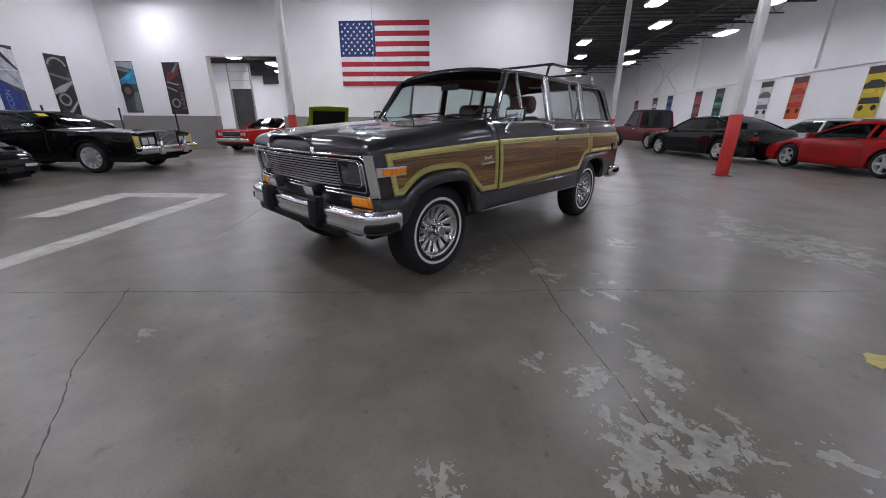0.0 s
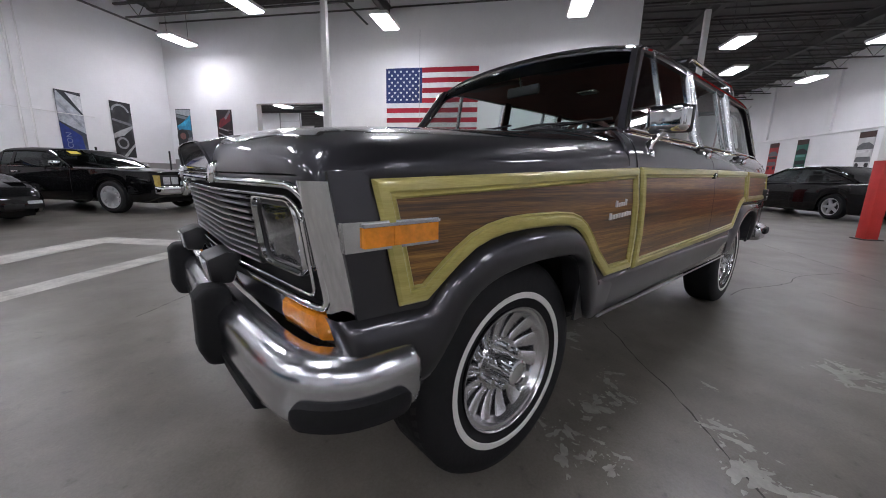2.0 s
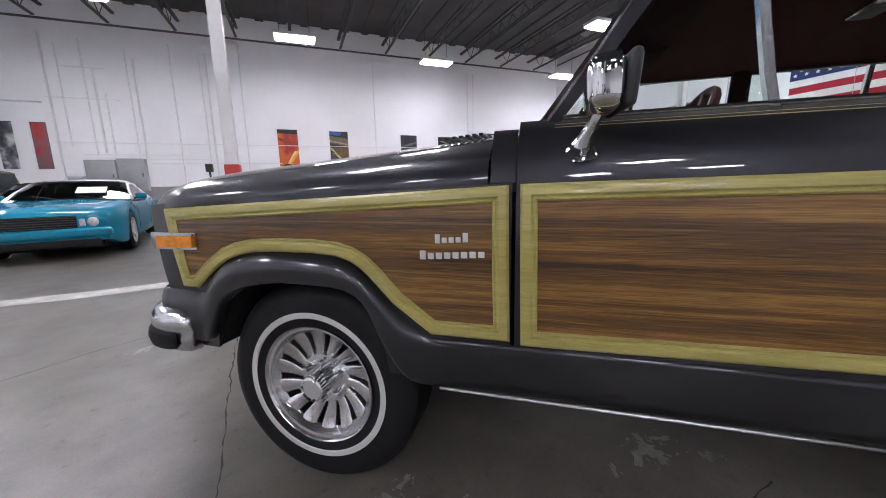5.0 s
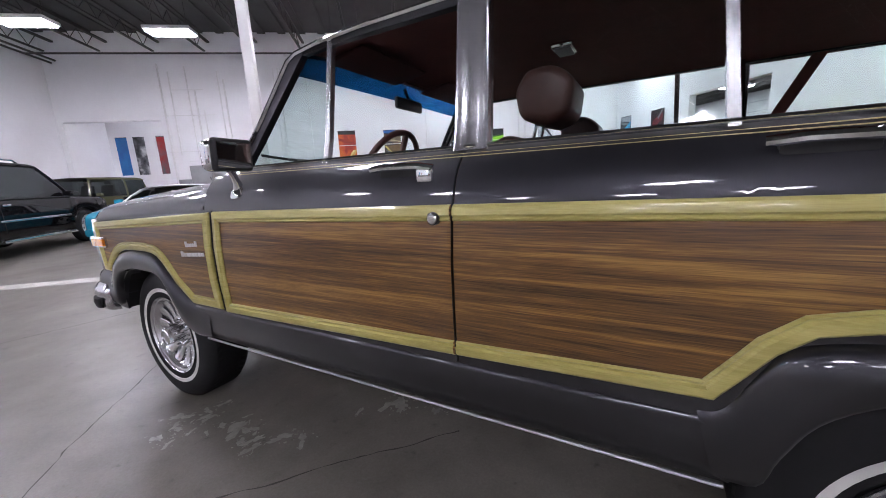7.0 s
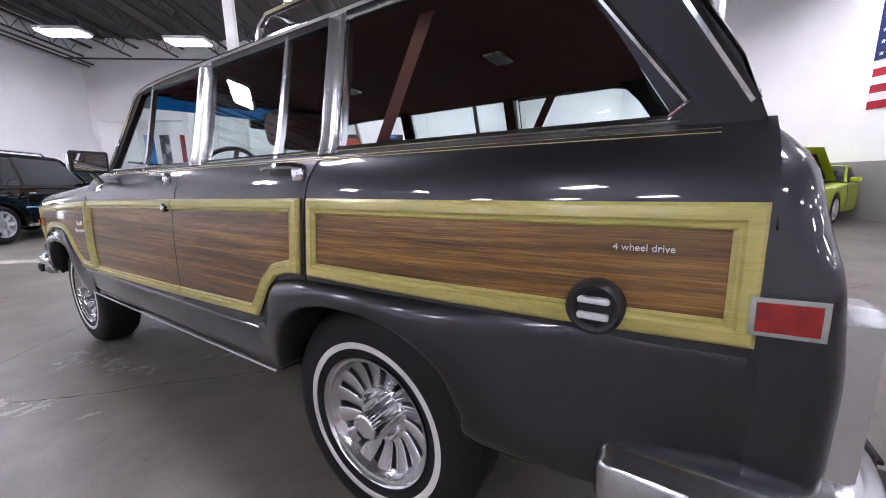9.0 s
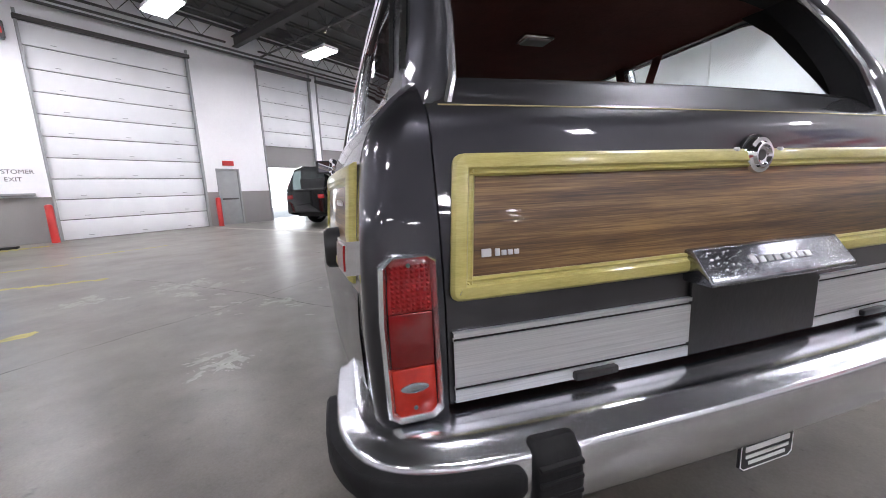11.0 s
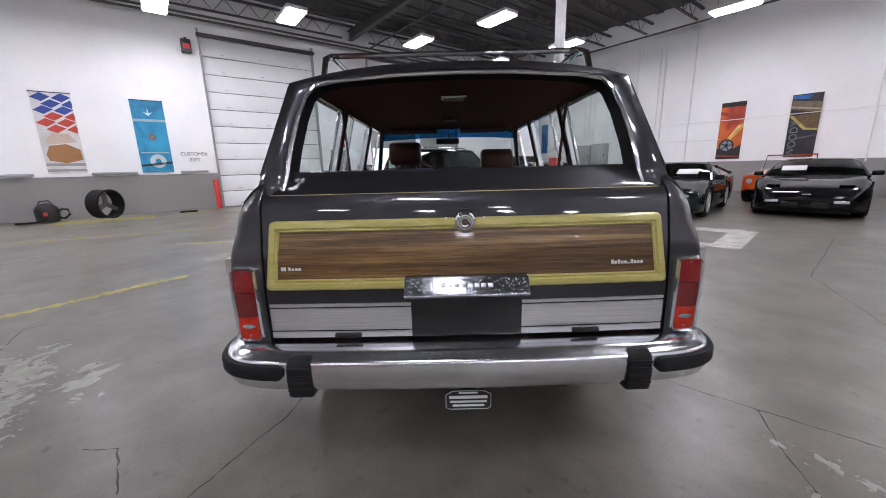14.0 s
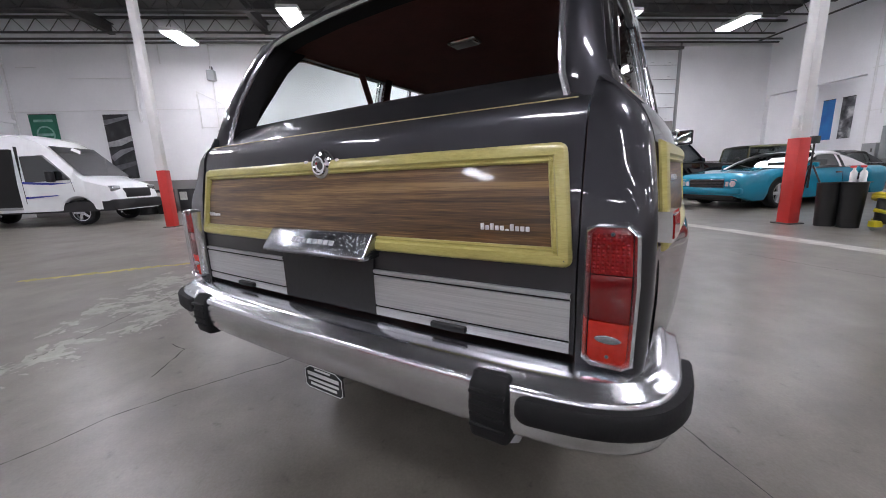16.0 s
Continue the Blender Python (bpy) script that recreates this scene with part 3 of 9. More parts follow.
DOOR_TOP = 1.192
for side in (-1, 1):
    fz = arch_z(ARCH_F, 0.47)
    xs = sorted({-0.608 + 1.270 * i / 20 for i in range(21)} | {x for x, z in ARCH_F[2:11]})
    body_panel("fender", side, 0, 0, fz, lambda x: 0.985 + 0.048 * (x + 0.6) / 1.26, 0, 16, xs=xs, lean=0.17)
    body_panel("front_door", side, 0.673, 1.7515, lambda x: 0.475, lambda x: DOOR_TOP, 12, 26)
    rz = arch_z(ARCH_R, 0.475)
    body_panel("rear_door", side, 1.7585, 2.592, lambda x: float(np.interp(x, [2.33, 2.36, 2.42, 2.47], [0.475, 0.62, 0.72, 0.78])), lambda x: DOOR_TOP, 22, 26)
    xs = sorted({2.598 + 1.036 * i / 16 for i in range(17)} | {x for x, z in ARCH_R[4:11] if x > 2.598})
    body_panel("quarter_panel", side, 0, 0, lambda x: max(rz(x), 0.475 + 0.03 * max(0, (x - 3.2) / 0.4)), lambda x: DOOR_TOP, 0, 26, xs=xs)
    flare(ARCH_F, FLARE_F, side)
    flare(ARCH_R, FLARE_R, side)
    # Rear corner, turning from the side into the tail.
    rows = []
    for i in range(25):
        z = 0.49 + (1.19 - 0.49) * i / 24
        x1, w = tx(z), hw(3.634, z)
        row = [(3.634, side * w, z)]
        for k in range(9):
            a = math.pi / 2 * k / 8
            r = min(float(np.interp(z, [0.94, 1.02], [0.035, 0.075])), max(0.010, w - 0.752))
            row.append((x1 - r + r * math.sin(a) - 0.012, side * (w - r + r * math.cos(a)), z))
        row.append((x1 - 0.008, side * min(0.748, w - 0.012), z))
        row.append((x1 - 0.05, side * min(0.748, w - 0.012), z))
        rows.append(row)
    Shape().grid(rows).make("rear_corner", PAINT, wagon, smooth=True, sharp=60)
    # Crease low on the quarter panel.
    Shape().tube([(x, side * (hw(x, 0.573) - 0.001), 0.573) for x in [3.14 + 0.49 * i / 8 for i in range(9)]], 0.005, 6).make("panel_crease", PAINT, wagon, smooth=True)
    # Rocker with a bright strip.
    rows = [[(x, side * (hw(x, z) + o), z) for z, o in ((0.44, -0.08), (0.446, -0.006), (0.456, 0.004), (0.50, 0.0055), (0.55, 0.006), (0.596, 0.007), (0.606, 0.004), (0.610, -0.004))] for x in [0.44 + 1.93 * i / 14 for i in range(15)]]
    Shape().grid(rows).make("rocker_panel", PAINT, wagon, smooth=True, sharp=60)
    Shape().tube([(x, side * (hw(x, 0.45) + 0.012), 0.449) for x in [0.46 + 1.9 * i / 14 for i in range(15)]], 0.0045, 6).make("rocker_moulding", mat("dull_bright_strip", (0.34, 0.34, 0.35), 0.32, metal=0.9, vary=0.1), wagon, "bright metal strip", smooth=True)
    # Wood-grain panels, each inside its pale moulding.
    arch_top = [(0.445, 0.622), (0.335, 0.705), (0.27, 0.775), (0.24, 0.802), (0.205, 0.822), (0.16, 0.835), (0.08, 0.841), (-0.06, 0.841), (-0.14, 0.836), (-0.20, 0.825), (-0.25, 0.808), (-0.30, 0.778), (-0.345, 0.744), (-0.396, 0.702)]
    front = [(-0.525, 0.972), (0.655, 1.028), (0.662, 0.622)] + arch_top + [(-0.468, 0.702)]
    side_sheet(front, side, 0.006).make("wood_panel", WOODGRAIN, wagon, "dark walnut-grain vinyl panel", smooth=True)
    trim_bar(front, side, closed=True).make("wood_moulding", TRIM_WOOD, wagon, "pale yellow wood-look moulding", smooth=True, sharp=25)
    fd = [(1.751, 1.047), (1.751, 0.636), (0.690, 0.614), (0.683, 1.03)]
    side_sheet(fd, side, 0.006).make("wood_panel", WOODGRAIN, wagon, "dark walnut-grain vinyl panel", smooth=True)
    trim_bar([(1.751, 0.636), (0.690, 0.614), (0.683, 1.03), (1.751, 1.047)], side).make("wood_moulding", TRIM_WOOD, wagon, "pale yellow wood-look moulding", smooth=True, sharp=25)
    rd = [(1.759, 1.047), (2.578, 1.056), (2.578, 0.832), (2.53, 0.83), (2.46, 0.812), (2.41, 0.77), (2.325, 0.655), (1.759, 0.637)]
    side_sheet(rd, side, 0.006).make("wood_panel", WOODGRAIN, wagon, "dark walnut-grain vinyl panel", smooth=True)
    trim_bar(rd, side).make("wood_moulding", TRIM_WOOD, wagon, "pale yellow wood-look moulding", smooth=True, sharp=25)
    q = [(2.614, 1.056), (3.625, 1.056), (3.625, 0.832), (2.614, 0.832)]
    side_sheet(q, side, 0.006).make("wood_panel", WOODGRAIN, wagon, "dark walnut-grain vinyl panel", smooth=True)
    trim_bar(q, side, closed=True).make("wood_moulding", TRIM_WOOD, wagon, "pale yellow wood-look moulding", smooth=True, sharp=25)
    # Pinstripe under the windows.
    for z in (1.176, 1.168):
        Shape().tube([(x, side * (hw(x, z) + 0.0005), z) for x in [0.76 + 2.8 * i / 20 for i in range(21)]], 0.0013, 5).make("pinstripe", GOLD_LINE, wagon)
    # Side marker lamps, front and rear.
    lamp = side_sheet([(-0.556, 0.840), (-0.382, 0.844), (-0.382, 0.883), (-0.556, 0.880)], side, 0.026, 0.026).make("side_marker_lamp", AMBER, wagon, "amber lens in chrome bezel", smooth=True, sharp=30)
    side_sheet([(-0.590, 0.832), (-0.374, 0.836), (-0.374, 0.892), (-0.594, 0.891)], side, 0.016, 0.02).make("bezel", CHROME, lamp, smooth=True, sharp=30)
    side_sheet([(-0.556, 0.881), (-0.378, 0.884), (-0.378, 0.890), (-0.556, 0.887)], side, 0.027, 0.024).make("bezel_lip", CHROME, lamp, smooth=True, sharp=30)
    side_sheet([(-0.492, 0.843), (-0.489, 0.843), (-0.489, 0.880), (-0.492, 0.880)], side, 0.0272, 0.006).make("lens_rib", AMBER, lamp)
    lamp = side_sheet([(3.618, 0.870), (3.690, 0.870), (3.690, 0.914), (3.618, 0.914)], side, 0.0335, 0.03).make("side_marker_lamp", RED_LENS, wagon, "red lens in chrome bezel", smooth=True, sharp=30)
    side_sheet([(3.610, 0.863), (3.698, 0.863), (3.698, 0.921), (3.610, 0.921)], side, 0.031, 0.04).make("bezel", CHROME, lamp, smooth=True, sharp=30)

# Lock buttons and door handles.
for side in (-1, 1):
    for x in (1.705,):
        turn = pose(x, side * hw(x, 1.012), 1.012, 0, 0, 0 if side > 0 else 180)
        Shape().lathe([(0.0, 0.028), (0.012, 0.0275), (0.0145, 0.025), (0.015, 0.020), (0.015, 0.0)], 18, "y").make("lock_button", SATIN, wagon, "round bright door lock", smooth=True, m=turn)
        Shape().lathe([(0.015, 0.0225), (0.0175, 0.022), (0.018, 0.0)], 18, "y").make("lock_ring", BLACK_PLASTIC, wagon, "black ring round the lock", smooth=True, m=turn)
    for x0 in (1.50, 2.39):
        y = side * (hw(x0, 1.13) + 0.004)
        h = Shape().box((x0, min(y, y - side * 0.03), 1.105), (x0 + 0.13, max(y, y - side * 0.03), 1.155)).make("door_handle", BLACK_PLASTIC, wagon, "chrome paddle handle in recess", bevel=0.008)
        s = Shape().tube([(x0 - 0.02, y + side * 0.008, 1.148), (x0 + 0.03, y + side * 0.022, 1.152), (x0 + 0.15, y + side * 0.022, 1.150), (x0 + 0.19, y + side * 0.010, 1.142)], 0.010, 8)
        s.make("grip", CHROME, h, "chrome grip", smooth=True)
        s = Shape().box((x0 + 0.14, min(y, y + side * 0.022), 1.105), (x0 + 0.19, max(y, y + side * 0.022), 1.145))
        s.make("push_button", CHROME, h, "chrome push button", bevel=0.008)

# Hood, with its raised centre and rolled nose.
def face_x(y, z=0.955):
    """The front face in plan: flat in the middle, swept back to the corners, leaning back downwards."""
    a = abs(y)
    x = -0.698 if a < 0.31 else -0.698 + 0.064 * (a - 0.31) / 0.53
    return x + 0.02 * max(0.0, (a - 0.78) / 0.08) ** 2 + 0.13 * (0.955 - z)


def hood_z(x, y):
    t = (x + 0.62) / 1.22
    edge, mid = 1.002 + 0.055 * t, 1.100 + 0.096 * t
    a = min(1.0, abs(y) / 0.885)
    z = edge + (mid - edge) * (1 - a ** 4.5) ** 0.6 - 0.028 * max(0.0, 1 - (x + 0.66) / 0.34) ** 2 * (1 - a ** 4)
    return z + 0.012 * float(np.interp(abs(y), [0.0, 0.27, 0.35], [1, 1, 0]))


def hood_point(u, s):
    """u across (-1 to 1), s from the rolled nose (0) over the roll (1) to the rear edge (2)."""
    wide = hw(0, 1.0) - 0.004
    y0 = u * 0.852
    xf = face_x(y0) - 0.006
    yz = u * 0.885
    top = hood_z(xf + 0.09, yz) - 0.008
    if s <= 1:
        a = math.pi / 2 * s
        x, z = xf + 0.085 * (1 - math.cos(a)), 0.978 + (top - 0.978) * math.sin(a)
    else:
        x = xf + 0.085 + (0.60 - xf - 0.085) * (s - 1) ** 1.2
        z = hood_z(x, yz) - 0.008 * max(0.0, 1 - (x - xf - 0.085) / 0.06)
    w = 0.852 + (wide - 0.852) * min(1.0, max(0.0, (x - xf) / 0.16)) ** 0.6
    if x > 0.2:
        w = min(w, hw(x, 1.0) - 0.004)
    return (x, u * w, z - (0.016 * max(0.0, (abs(u) - 0.93) / 0.07) ** 2))


us = [math.copysign(1 - (1 - abs(k) / 20) ** 1.5, k) for k in range(-20, 21)]
ss = [i / 8 for i in range(9)] + [1 + (i + 1) / 24 for i in range(24)]
rows = [[hood_point(u, s) for u in us] for s in ss]
rows = [[(r[0][0], r[0][1] + 0.004, r[0][2] - 0.02)] + r + [(r[-1][0], r[-1][1] - 0.004, r[-1][2] - 0.02)] for r in rows]
rows.insert(0, [(x + 0.02, y, z - 0.002) for x, y, z in rows[0]])
Shape().grid(rows).make("hood", PAINT, wagon, smooth=True, sharp=60)
# Hump that runs forward into the open scoop above the grille.
arch = [(-0.345, 0.0), (-0.325, 0.35), (-0.29, 0.72), (-0.25, 0.92), (-0.19, 1.0), (-0.09, 1.03), (0.0, 1.04)]
arch = arch + [(-y, h) for y, h in arch[-2::-1]]
rows = []
for i in range(13):
    t = i / 12
    x = -0.716 + 0.36 * t
    rise = 0.006 - 0.034 * max(0.0, 1 - t / 0.3)
    row = []
    for y, h in arch:
        top = hood_z(max(x, -0.60), 0.0) + rise - 0.004
        low = (hood_z(max(x, -0.60), 0.34) - 0.02) * min(1, t / 0.2) + 0.975 * (1 - min(1, t / 0.2))
        z = low + (top - low) * h
        row.append((x + 0.02 * (1 - h) * (1 - t), y * (1 - 0.10 * t), z - 0.012 * t))
    rows.append(row)
scoop = Shape().grid(rows).make("hood_scoop", PAINT, wagon, "raised open scoop of the hood nose", smooth=True, sharp=60)
Shape().grid([[(x + dx, y * f, 0.975 + (z - 0.975) * g) for x, y, z in rows[0]] for dx, f, g in ((0.0, 1, 1), (0.002, 0.96, 0.88), (0.05, 0.93, 0.78), (0.12, 0.90, 0.45), (0.10, 0.90, 0.0))]).make("scoop_mouth", BLACK_PLASTIC, scoop, smooth=True, sharp=50)
Shape().tube([(x - 0.004, y, z) for x, y, z in rows[0]], 0.0045, 6).make("scoop_lip", PAINT, scoop, "rolled painted edge of the scoop", smooth=True)
for s_ in (-1, 1):
    Shape().prism([(-0.722, 0.948), (-0.695, 0.948), (-0.69, 1.01), (-0.714, 0.995)], *sorted((s_ * 0.325, s_ * 0.365)), 1).make("lip_end", CHROME, scoop, bevel=0.006)
rows = []
for i in range(9):
    t = i / 8
    row = []
    for k in range(-14, 15):
        y = 0.90 * k / 14
        xb = 0.66 + 0.12 * (y / 0.8) ** 2
        x = 0.606 + (xb + 0.06 - 0.606) * t
        row.append((x, y * hw(x, 1.0) / 0.90, hood_z(0.60, y) + 0.018 * t - (0.0 if abs(k) < 14 else 0.05)))
    rows.append(row)
Shape().grid(rows).make("cowl", PAINT, wagon, smooth=True, sharp=60)
for side in (-1, 1):
    for k in range(7):
        x = 0.40 + 0.022 * k
        z = hood_z(x, 0.5) + 0.003
        Shape().box((x, min(side * 0.36, side * 0.66), z - 0.004), (x + 0.012, max(side * 0.36, side * 0.66), z + 0.004)).make("hood_louver", BLACK_PLASTIC, wagon)
    body_panel("cowl_side", side, 0.607, 0.67, lambda x: 1.034, lambda x: 1.17, 4, 10, off=-0.004)

# Front end: header, chrome surround, grille bars, lamps.
ys = [0.856 * k / 32 for k in range(-32, 33)]
Shape().grid([[(face_x(y) + dx, y, z) for y in ys] for z, dx in ((0.976, 0.03), (0.974, -0.004), (0.965, -0.006), (0.948, -0.002), (0.945, 0.02))]).make("header_panel", PAINT, wagon, smooth=True, sharp=50)
Shape().grid([[(face_x(y, z) + 0.028, y, z) for y in ys] for z in (0.60, 0.69, 0.80, 0.96)]).make("grille_backing", UNDER, wagon)


def face_ring(w, lo, hi, r, dx, per=8):
    """A rounded rectangle lying on the front face."""
    out = []
    for sy, zc, a0 in ((1, hi - r, 0), (-1, hi - r, 90), (-1, lo + r * 0.4, 180), (1, lo + r * 0.4, 270)):
        rr = r if zc > 0.8 else r * 0.4
        for k in range(per + 1):
            a = radians(a0 + 90 * k / per)
            out.append((sy * (w - rr) + rr * math.cos(a), zc + rr * math.sin(a)))
    fine = []
    for (y0, z0), (y1, z1) in zip(out, out[1:] + out[:1]):
        n = max(1, int(abs(y1 - y0) / 0.05))
        fine += [(y0 + (y1 - y0) * i / n, z0 + (z1 - z0) * i / n) for i in range(n)]
    return [(face_x(y, z) + dx, y, z) for y, z in fine]


sur = Shape()
for w, lo, hi, r, wid in ((0.842, 0.702, 0.957, 0.06, 0.018), (0.812, 0.728, 0.932, 0.045, 0.008)):
    ring_ = face_ring(w, lo, hi, r, -0.008)
    sur.tube(ring_, wid / 2, 8, closed=True)
sur.make("grille_surround", CHROME, wagon, "chrome grille surround", smooth=True, sharp=60)
for s_ in (-1, 1):
    # Bright corner strip that leans back between the grille and the fender.
    rows = []
    for i in range(7):
        t = i / 6
        z, xo = 0.966 - 0.300 * t, 0.052 * t
        rows.append([(-0.605 + xo, s_ * 0.800, z), (-0.648 + xo, s_ * 0.836, z), (-0.644 + xo, s_ * 0.848, z), (-0.610 + xo, s_ * 0.880, z), (-0.600 + xo, s_ * 0.884, z), (-0.594 + xo, s_ * 0.872, z)])
    Shape().grid(rows).make("corner_strip", CHROME, wagon, "bright metal corner strip", smooth=True, sharp=30)
GRILLE_METAL = mat("bright_grille_metal", (0.55, 0.56, 0.57), 0.31, metal=0.9, vary=0.08, scale=12, rough_vary=0.03)
GRILLE = Shape()
gy = [0.53 * k / 34 for k in range(-34, 35)]
for y in gy:
    x = face_x(y) + 0.002
    GRILLE.v += [(x + 0.024, y, 0.001), (x + 0.003, y, 0.0042), (x - 0.003, y, 0.0028), (x - 0.004, y, -0.001), (x + 0.001, y, -0.0034), (x + 0.024, y, -0.003)]
GRILLE.f = [(i * 6 + j, i * 6 + j + 1, (i + 1) * 6 + j + 1, (i + 1) * 6 + j) for i in range(68) for j in range(5)]
bar = GRILLE.make("grille_bar", GRILLE_METAL, wagon, "chrome-edged grille bar", smooth=True, sharp=40, m=pose(0.13 * 0.205, 0, 0.750))
for k in range(1, 10):
    ob = bar.copy()
    scene.collection.objects.link(ob)
    ob.matrix_basis = pose(0.13 * (0.205 - 0.0185 * k), 0, 0.750 + 0.0185 * k)
FOG_GLASS = mat("fog_lamp_glass", (0.62, 0.64, 0.66), 0.16, metal=0.4, vary=0.3, scale=40, coat=1.0)
LAMP_GLASS = mat("headlamp_glass", (0.075, 0.08, 0.085), 0.08, metal=0.7, vary=0.6, scale=22, fine=70, bump=0.35, coat=1.0)
for s_ in (-1, 1):
    c = s_ * 0.668

    def ring(w, h, dx, r=0.03, y0=c):
        out = []
        for sx, sz, a0 in ((1, 1, 0), (-1, 1, 90), (-1, -1, 180), (1, -1, 270)):
            for k in range(5):
                a = radians(a0 + 22.5 * k)
                y, z = y0 + sx * (w - r) + r * math.cos(a), 0.842 + sz * (h - r) + r * math.sin(a)
                out.append((face_x(y, z) + dx, y, z))
        return out + out[:1]
    hl = Shape().grid([ring(0.110, 0.085, 0.03), ring(0.110, 0.085, -0.002), ring(0.108, 0.083, -0.005), ring(0.104, 0.079, -0.004), ring(0.102, 0.077, 0.014)]).make("headlamp_bezel", CHROME, wagon, "thin chrome headlamp bezel", smooth=True, sharp=40)
    Shape().grid([ring(0.101, 0.076, 0.012), ring(0.092, 0.068, 0.004), ring(0.088, 0.064, 0.010)]).make("retaining_ring", BLACK_PLASTIC, hl, "black retaining ring", smooth=True)
    r1 = ring(0.090, 0.066, 0.008, 0.025)[:-1]
    lens = Shape().add(r1 + [(face_x(c, 0.842) - 0.002, c, 0.842)], [(i, (i + 1) % 20, 20) for i in range(20)]).make("headlamp_lens", LAMP_GLASS, hl, "dark glass headlamp lens", smooth=True, sharp=60)
    # Amber turn lamps below.
    a_, b_ = sorted((s_ * 0.645, s_ * 0.842))
    rows = []
    for z, dx in ((0.626, 0.02), (0.628, -0.014), (0.634, -0.020), (0.660, -0.024), (0.684, -0.019), (0.690, -0.012), (0.692, 0.02)):
        rows.append([(face_x(y, z) + dx * (1 if 0 < k < 8 else -0.5), y, z) for k, y in enumerate([a_ + (b_ - a_) * q / 8 for q in range(9)])])
    Shape().grid(rows).make("turn_lamp", AMBER, wagon, "amber front turn lamp", smooth=True, sharp=40)
rows = [[(face_x(y, z) + dx, y, z) for y in ys] for z, dx in ((0.702, 0.02), (0.700, -0.002), (0.66, 0.0), (0.61, 0.01), (0.60, 0.05))]
Shape().grid(rows).make("gravel_pan", PAINT, wagon, smooth=True, sharp=40)
Shape().prism([(-0.68, 0.47), (-0.60, 0.49), (-0.56, 0.36), (-0.60, 0.35)], -0.45, 0.45, 1).make("air_dam", BLACK_PLASTIC, wagon, bevel=0.01)


def bumper(path, profile, name, material, label=""):
    """Sweeps a profile of (outward, z) along a plan path of (x, y, outward x, outward y)."""
    mo, mz = sum(o for o, z in profile) / len(profile), sum(z for o, z in profile) / len(profile)
    ends = []
    for (x, y, nx, ny), e in ((path[0], -1), (path[-1], 1)):
        tx_, ty_ = -ny * e, nx * e
        q = path[1] if e < 0 else path[-2]
        if (x - q[0]) * tx_ + (y - q[1]) * ty_ < 0:
            tx_, ty_ = -tx_, -ty_
        ends.append([[(x + tx_ * d + (mo + (o - mo) * k) * nx, y + ty_ * d + (mo + (o - mo) * k) * ny, mz + (z - mz) * k) for o, z in profile] for k, d in ((0.95, 0.008), (0.82, 0.017), (0.55, 0.024), (0.02, 0.026))])
    rows = ends[0][::-1] + [[(x + o * nx, y + o * ny, z) for o, z in profile] for x, y, nx, ny in path] + ends[1]
    return Shape().grid(rows).make(name, material, wagon, label, smooth=True, sharp=50)


def with_normals(points, sign):
    out, n = [], len(points)
    fine = []
    for i in range(n - 1):
        a, b, c, d = (Vector(points[min(max(i + k, 0), n - 1)]) for k in (-1, 0, 1, 2))
        for k in range(5):
            t = k / 5
            fine.append(0.5 * (2 * b + (c - a) * t + (2 * a - 5 * b + 4 * c - d) * t * t + (3 * b - a - 3 * c + d) * t ** 3))
    fine.append(Vector(points[-1]))
    for i, p in enumerate(fine):
        d = (fine[min(i + 1, len(fine) - 1)] - fine[max(i - 1, 0)]).normalized()
        out.append((p.x, p.y, sign * d.y, -sign * d.x))
    return out


half = [(-0.46, -0.905), (-0.54, -0.908), (-0.615, -0.878), (-0.665, -0.79), (-0.685, -0.55), (-0.695, -0.25)]
fpath = with_normals(half + [(-0.70, 0.0)] + [(x, -y) for x, y in half[::-1]], -1)
FPROF = [(-0.03, 0.625), (0.0, 0.628), (0.03, 0.618), (0.05, 0.595), (0.053, 0.565), (0.045, 0.54), (0.05, 0.52), (0.045, 0.49), (0.025, 0.468), (-0.02, 0.46)]
fb = bumper(fpath, FPROF, "front_bumper", BUMPER_METAL, "polished chrome front bumper")
bumper(fpath[3:13], [(0.045, 0.545), (0.062, 0.54), (0.066, 0.515), (0.060, 0.488), (0.045, 0.482)], "rub_strip", RUBBER).parent = fb
bumper(fpath[-13:-3], [(0.045, 0.545), (0.062, 0.54), (0.066, 0.515), (0.060, 0.488), (0.045, 0.482)], "rub_strip", RUBBER).parent = fb
bumper(fpath[18:-18], [(0.02, 0.475), (0.05, 0.48), (0.04, 0.43), (0.01, 0.42)], "lower_strip", RUBBER).parent = fb
for s_ in (-1, 1):
    g = Shape().prism([(-0.70, 0.665), (-0.765, 0.672), (-0.788, 0.645), (-0.79, 0.50), (-0.77, 0.45), (-0.70, 0.44)], s_ * 0.385 - 0.05, s_ * 0.385 + 0.05, 1)
    g.make("bumper_guard", RUBBER, fb, "black rubber bumper guard", bevel=0.018, segments=3)
    f = Shape().prism([(-0.68, 0.655), (-0.735, 0.66), (-0.745, 0.735), (-0.69, 0.755), (-0.65, 0.74)], s_ * 0.29 - 0.07, s_ * 0.29 + 0.07, 1).make("fog_lamp", BLACK_PLASTIC, fb, "black-cased clear fog lamp", bevel=0.012)
    Shape().prism([(-0.733, 0.670), (-0.742, 0.670), (-0.751, 0.727), (-0.742, 0.729)], s_ * 0.29 - 0.056, s_ * 0.29 + 0.056, 1).make("fog_lens", FOG_GLASS, f, "clear lens", bevel=0.004)

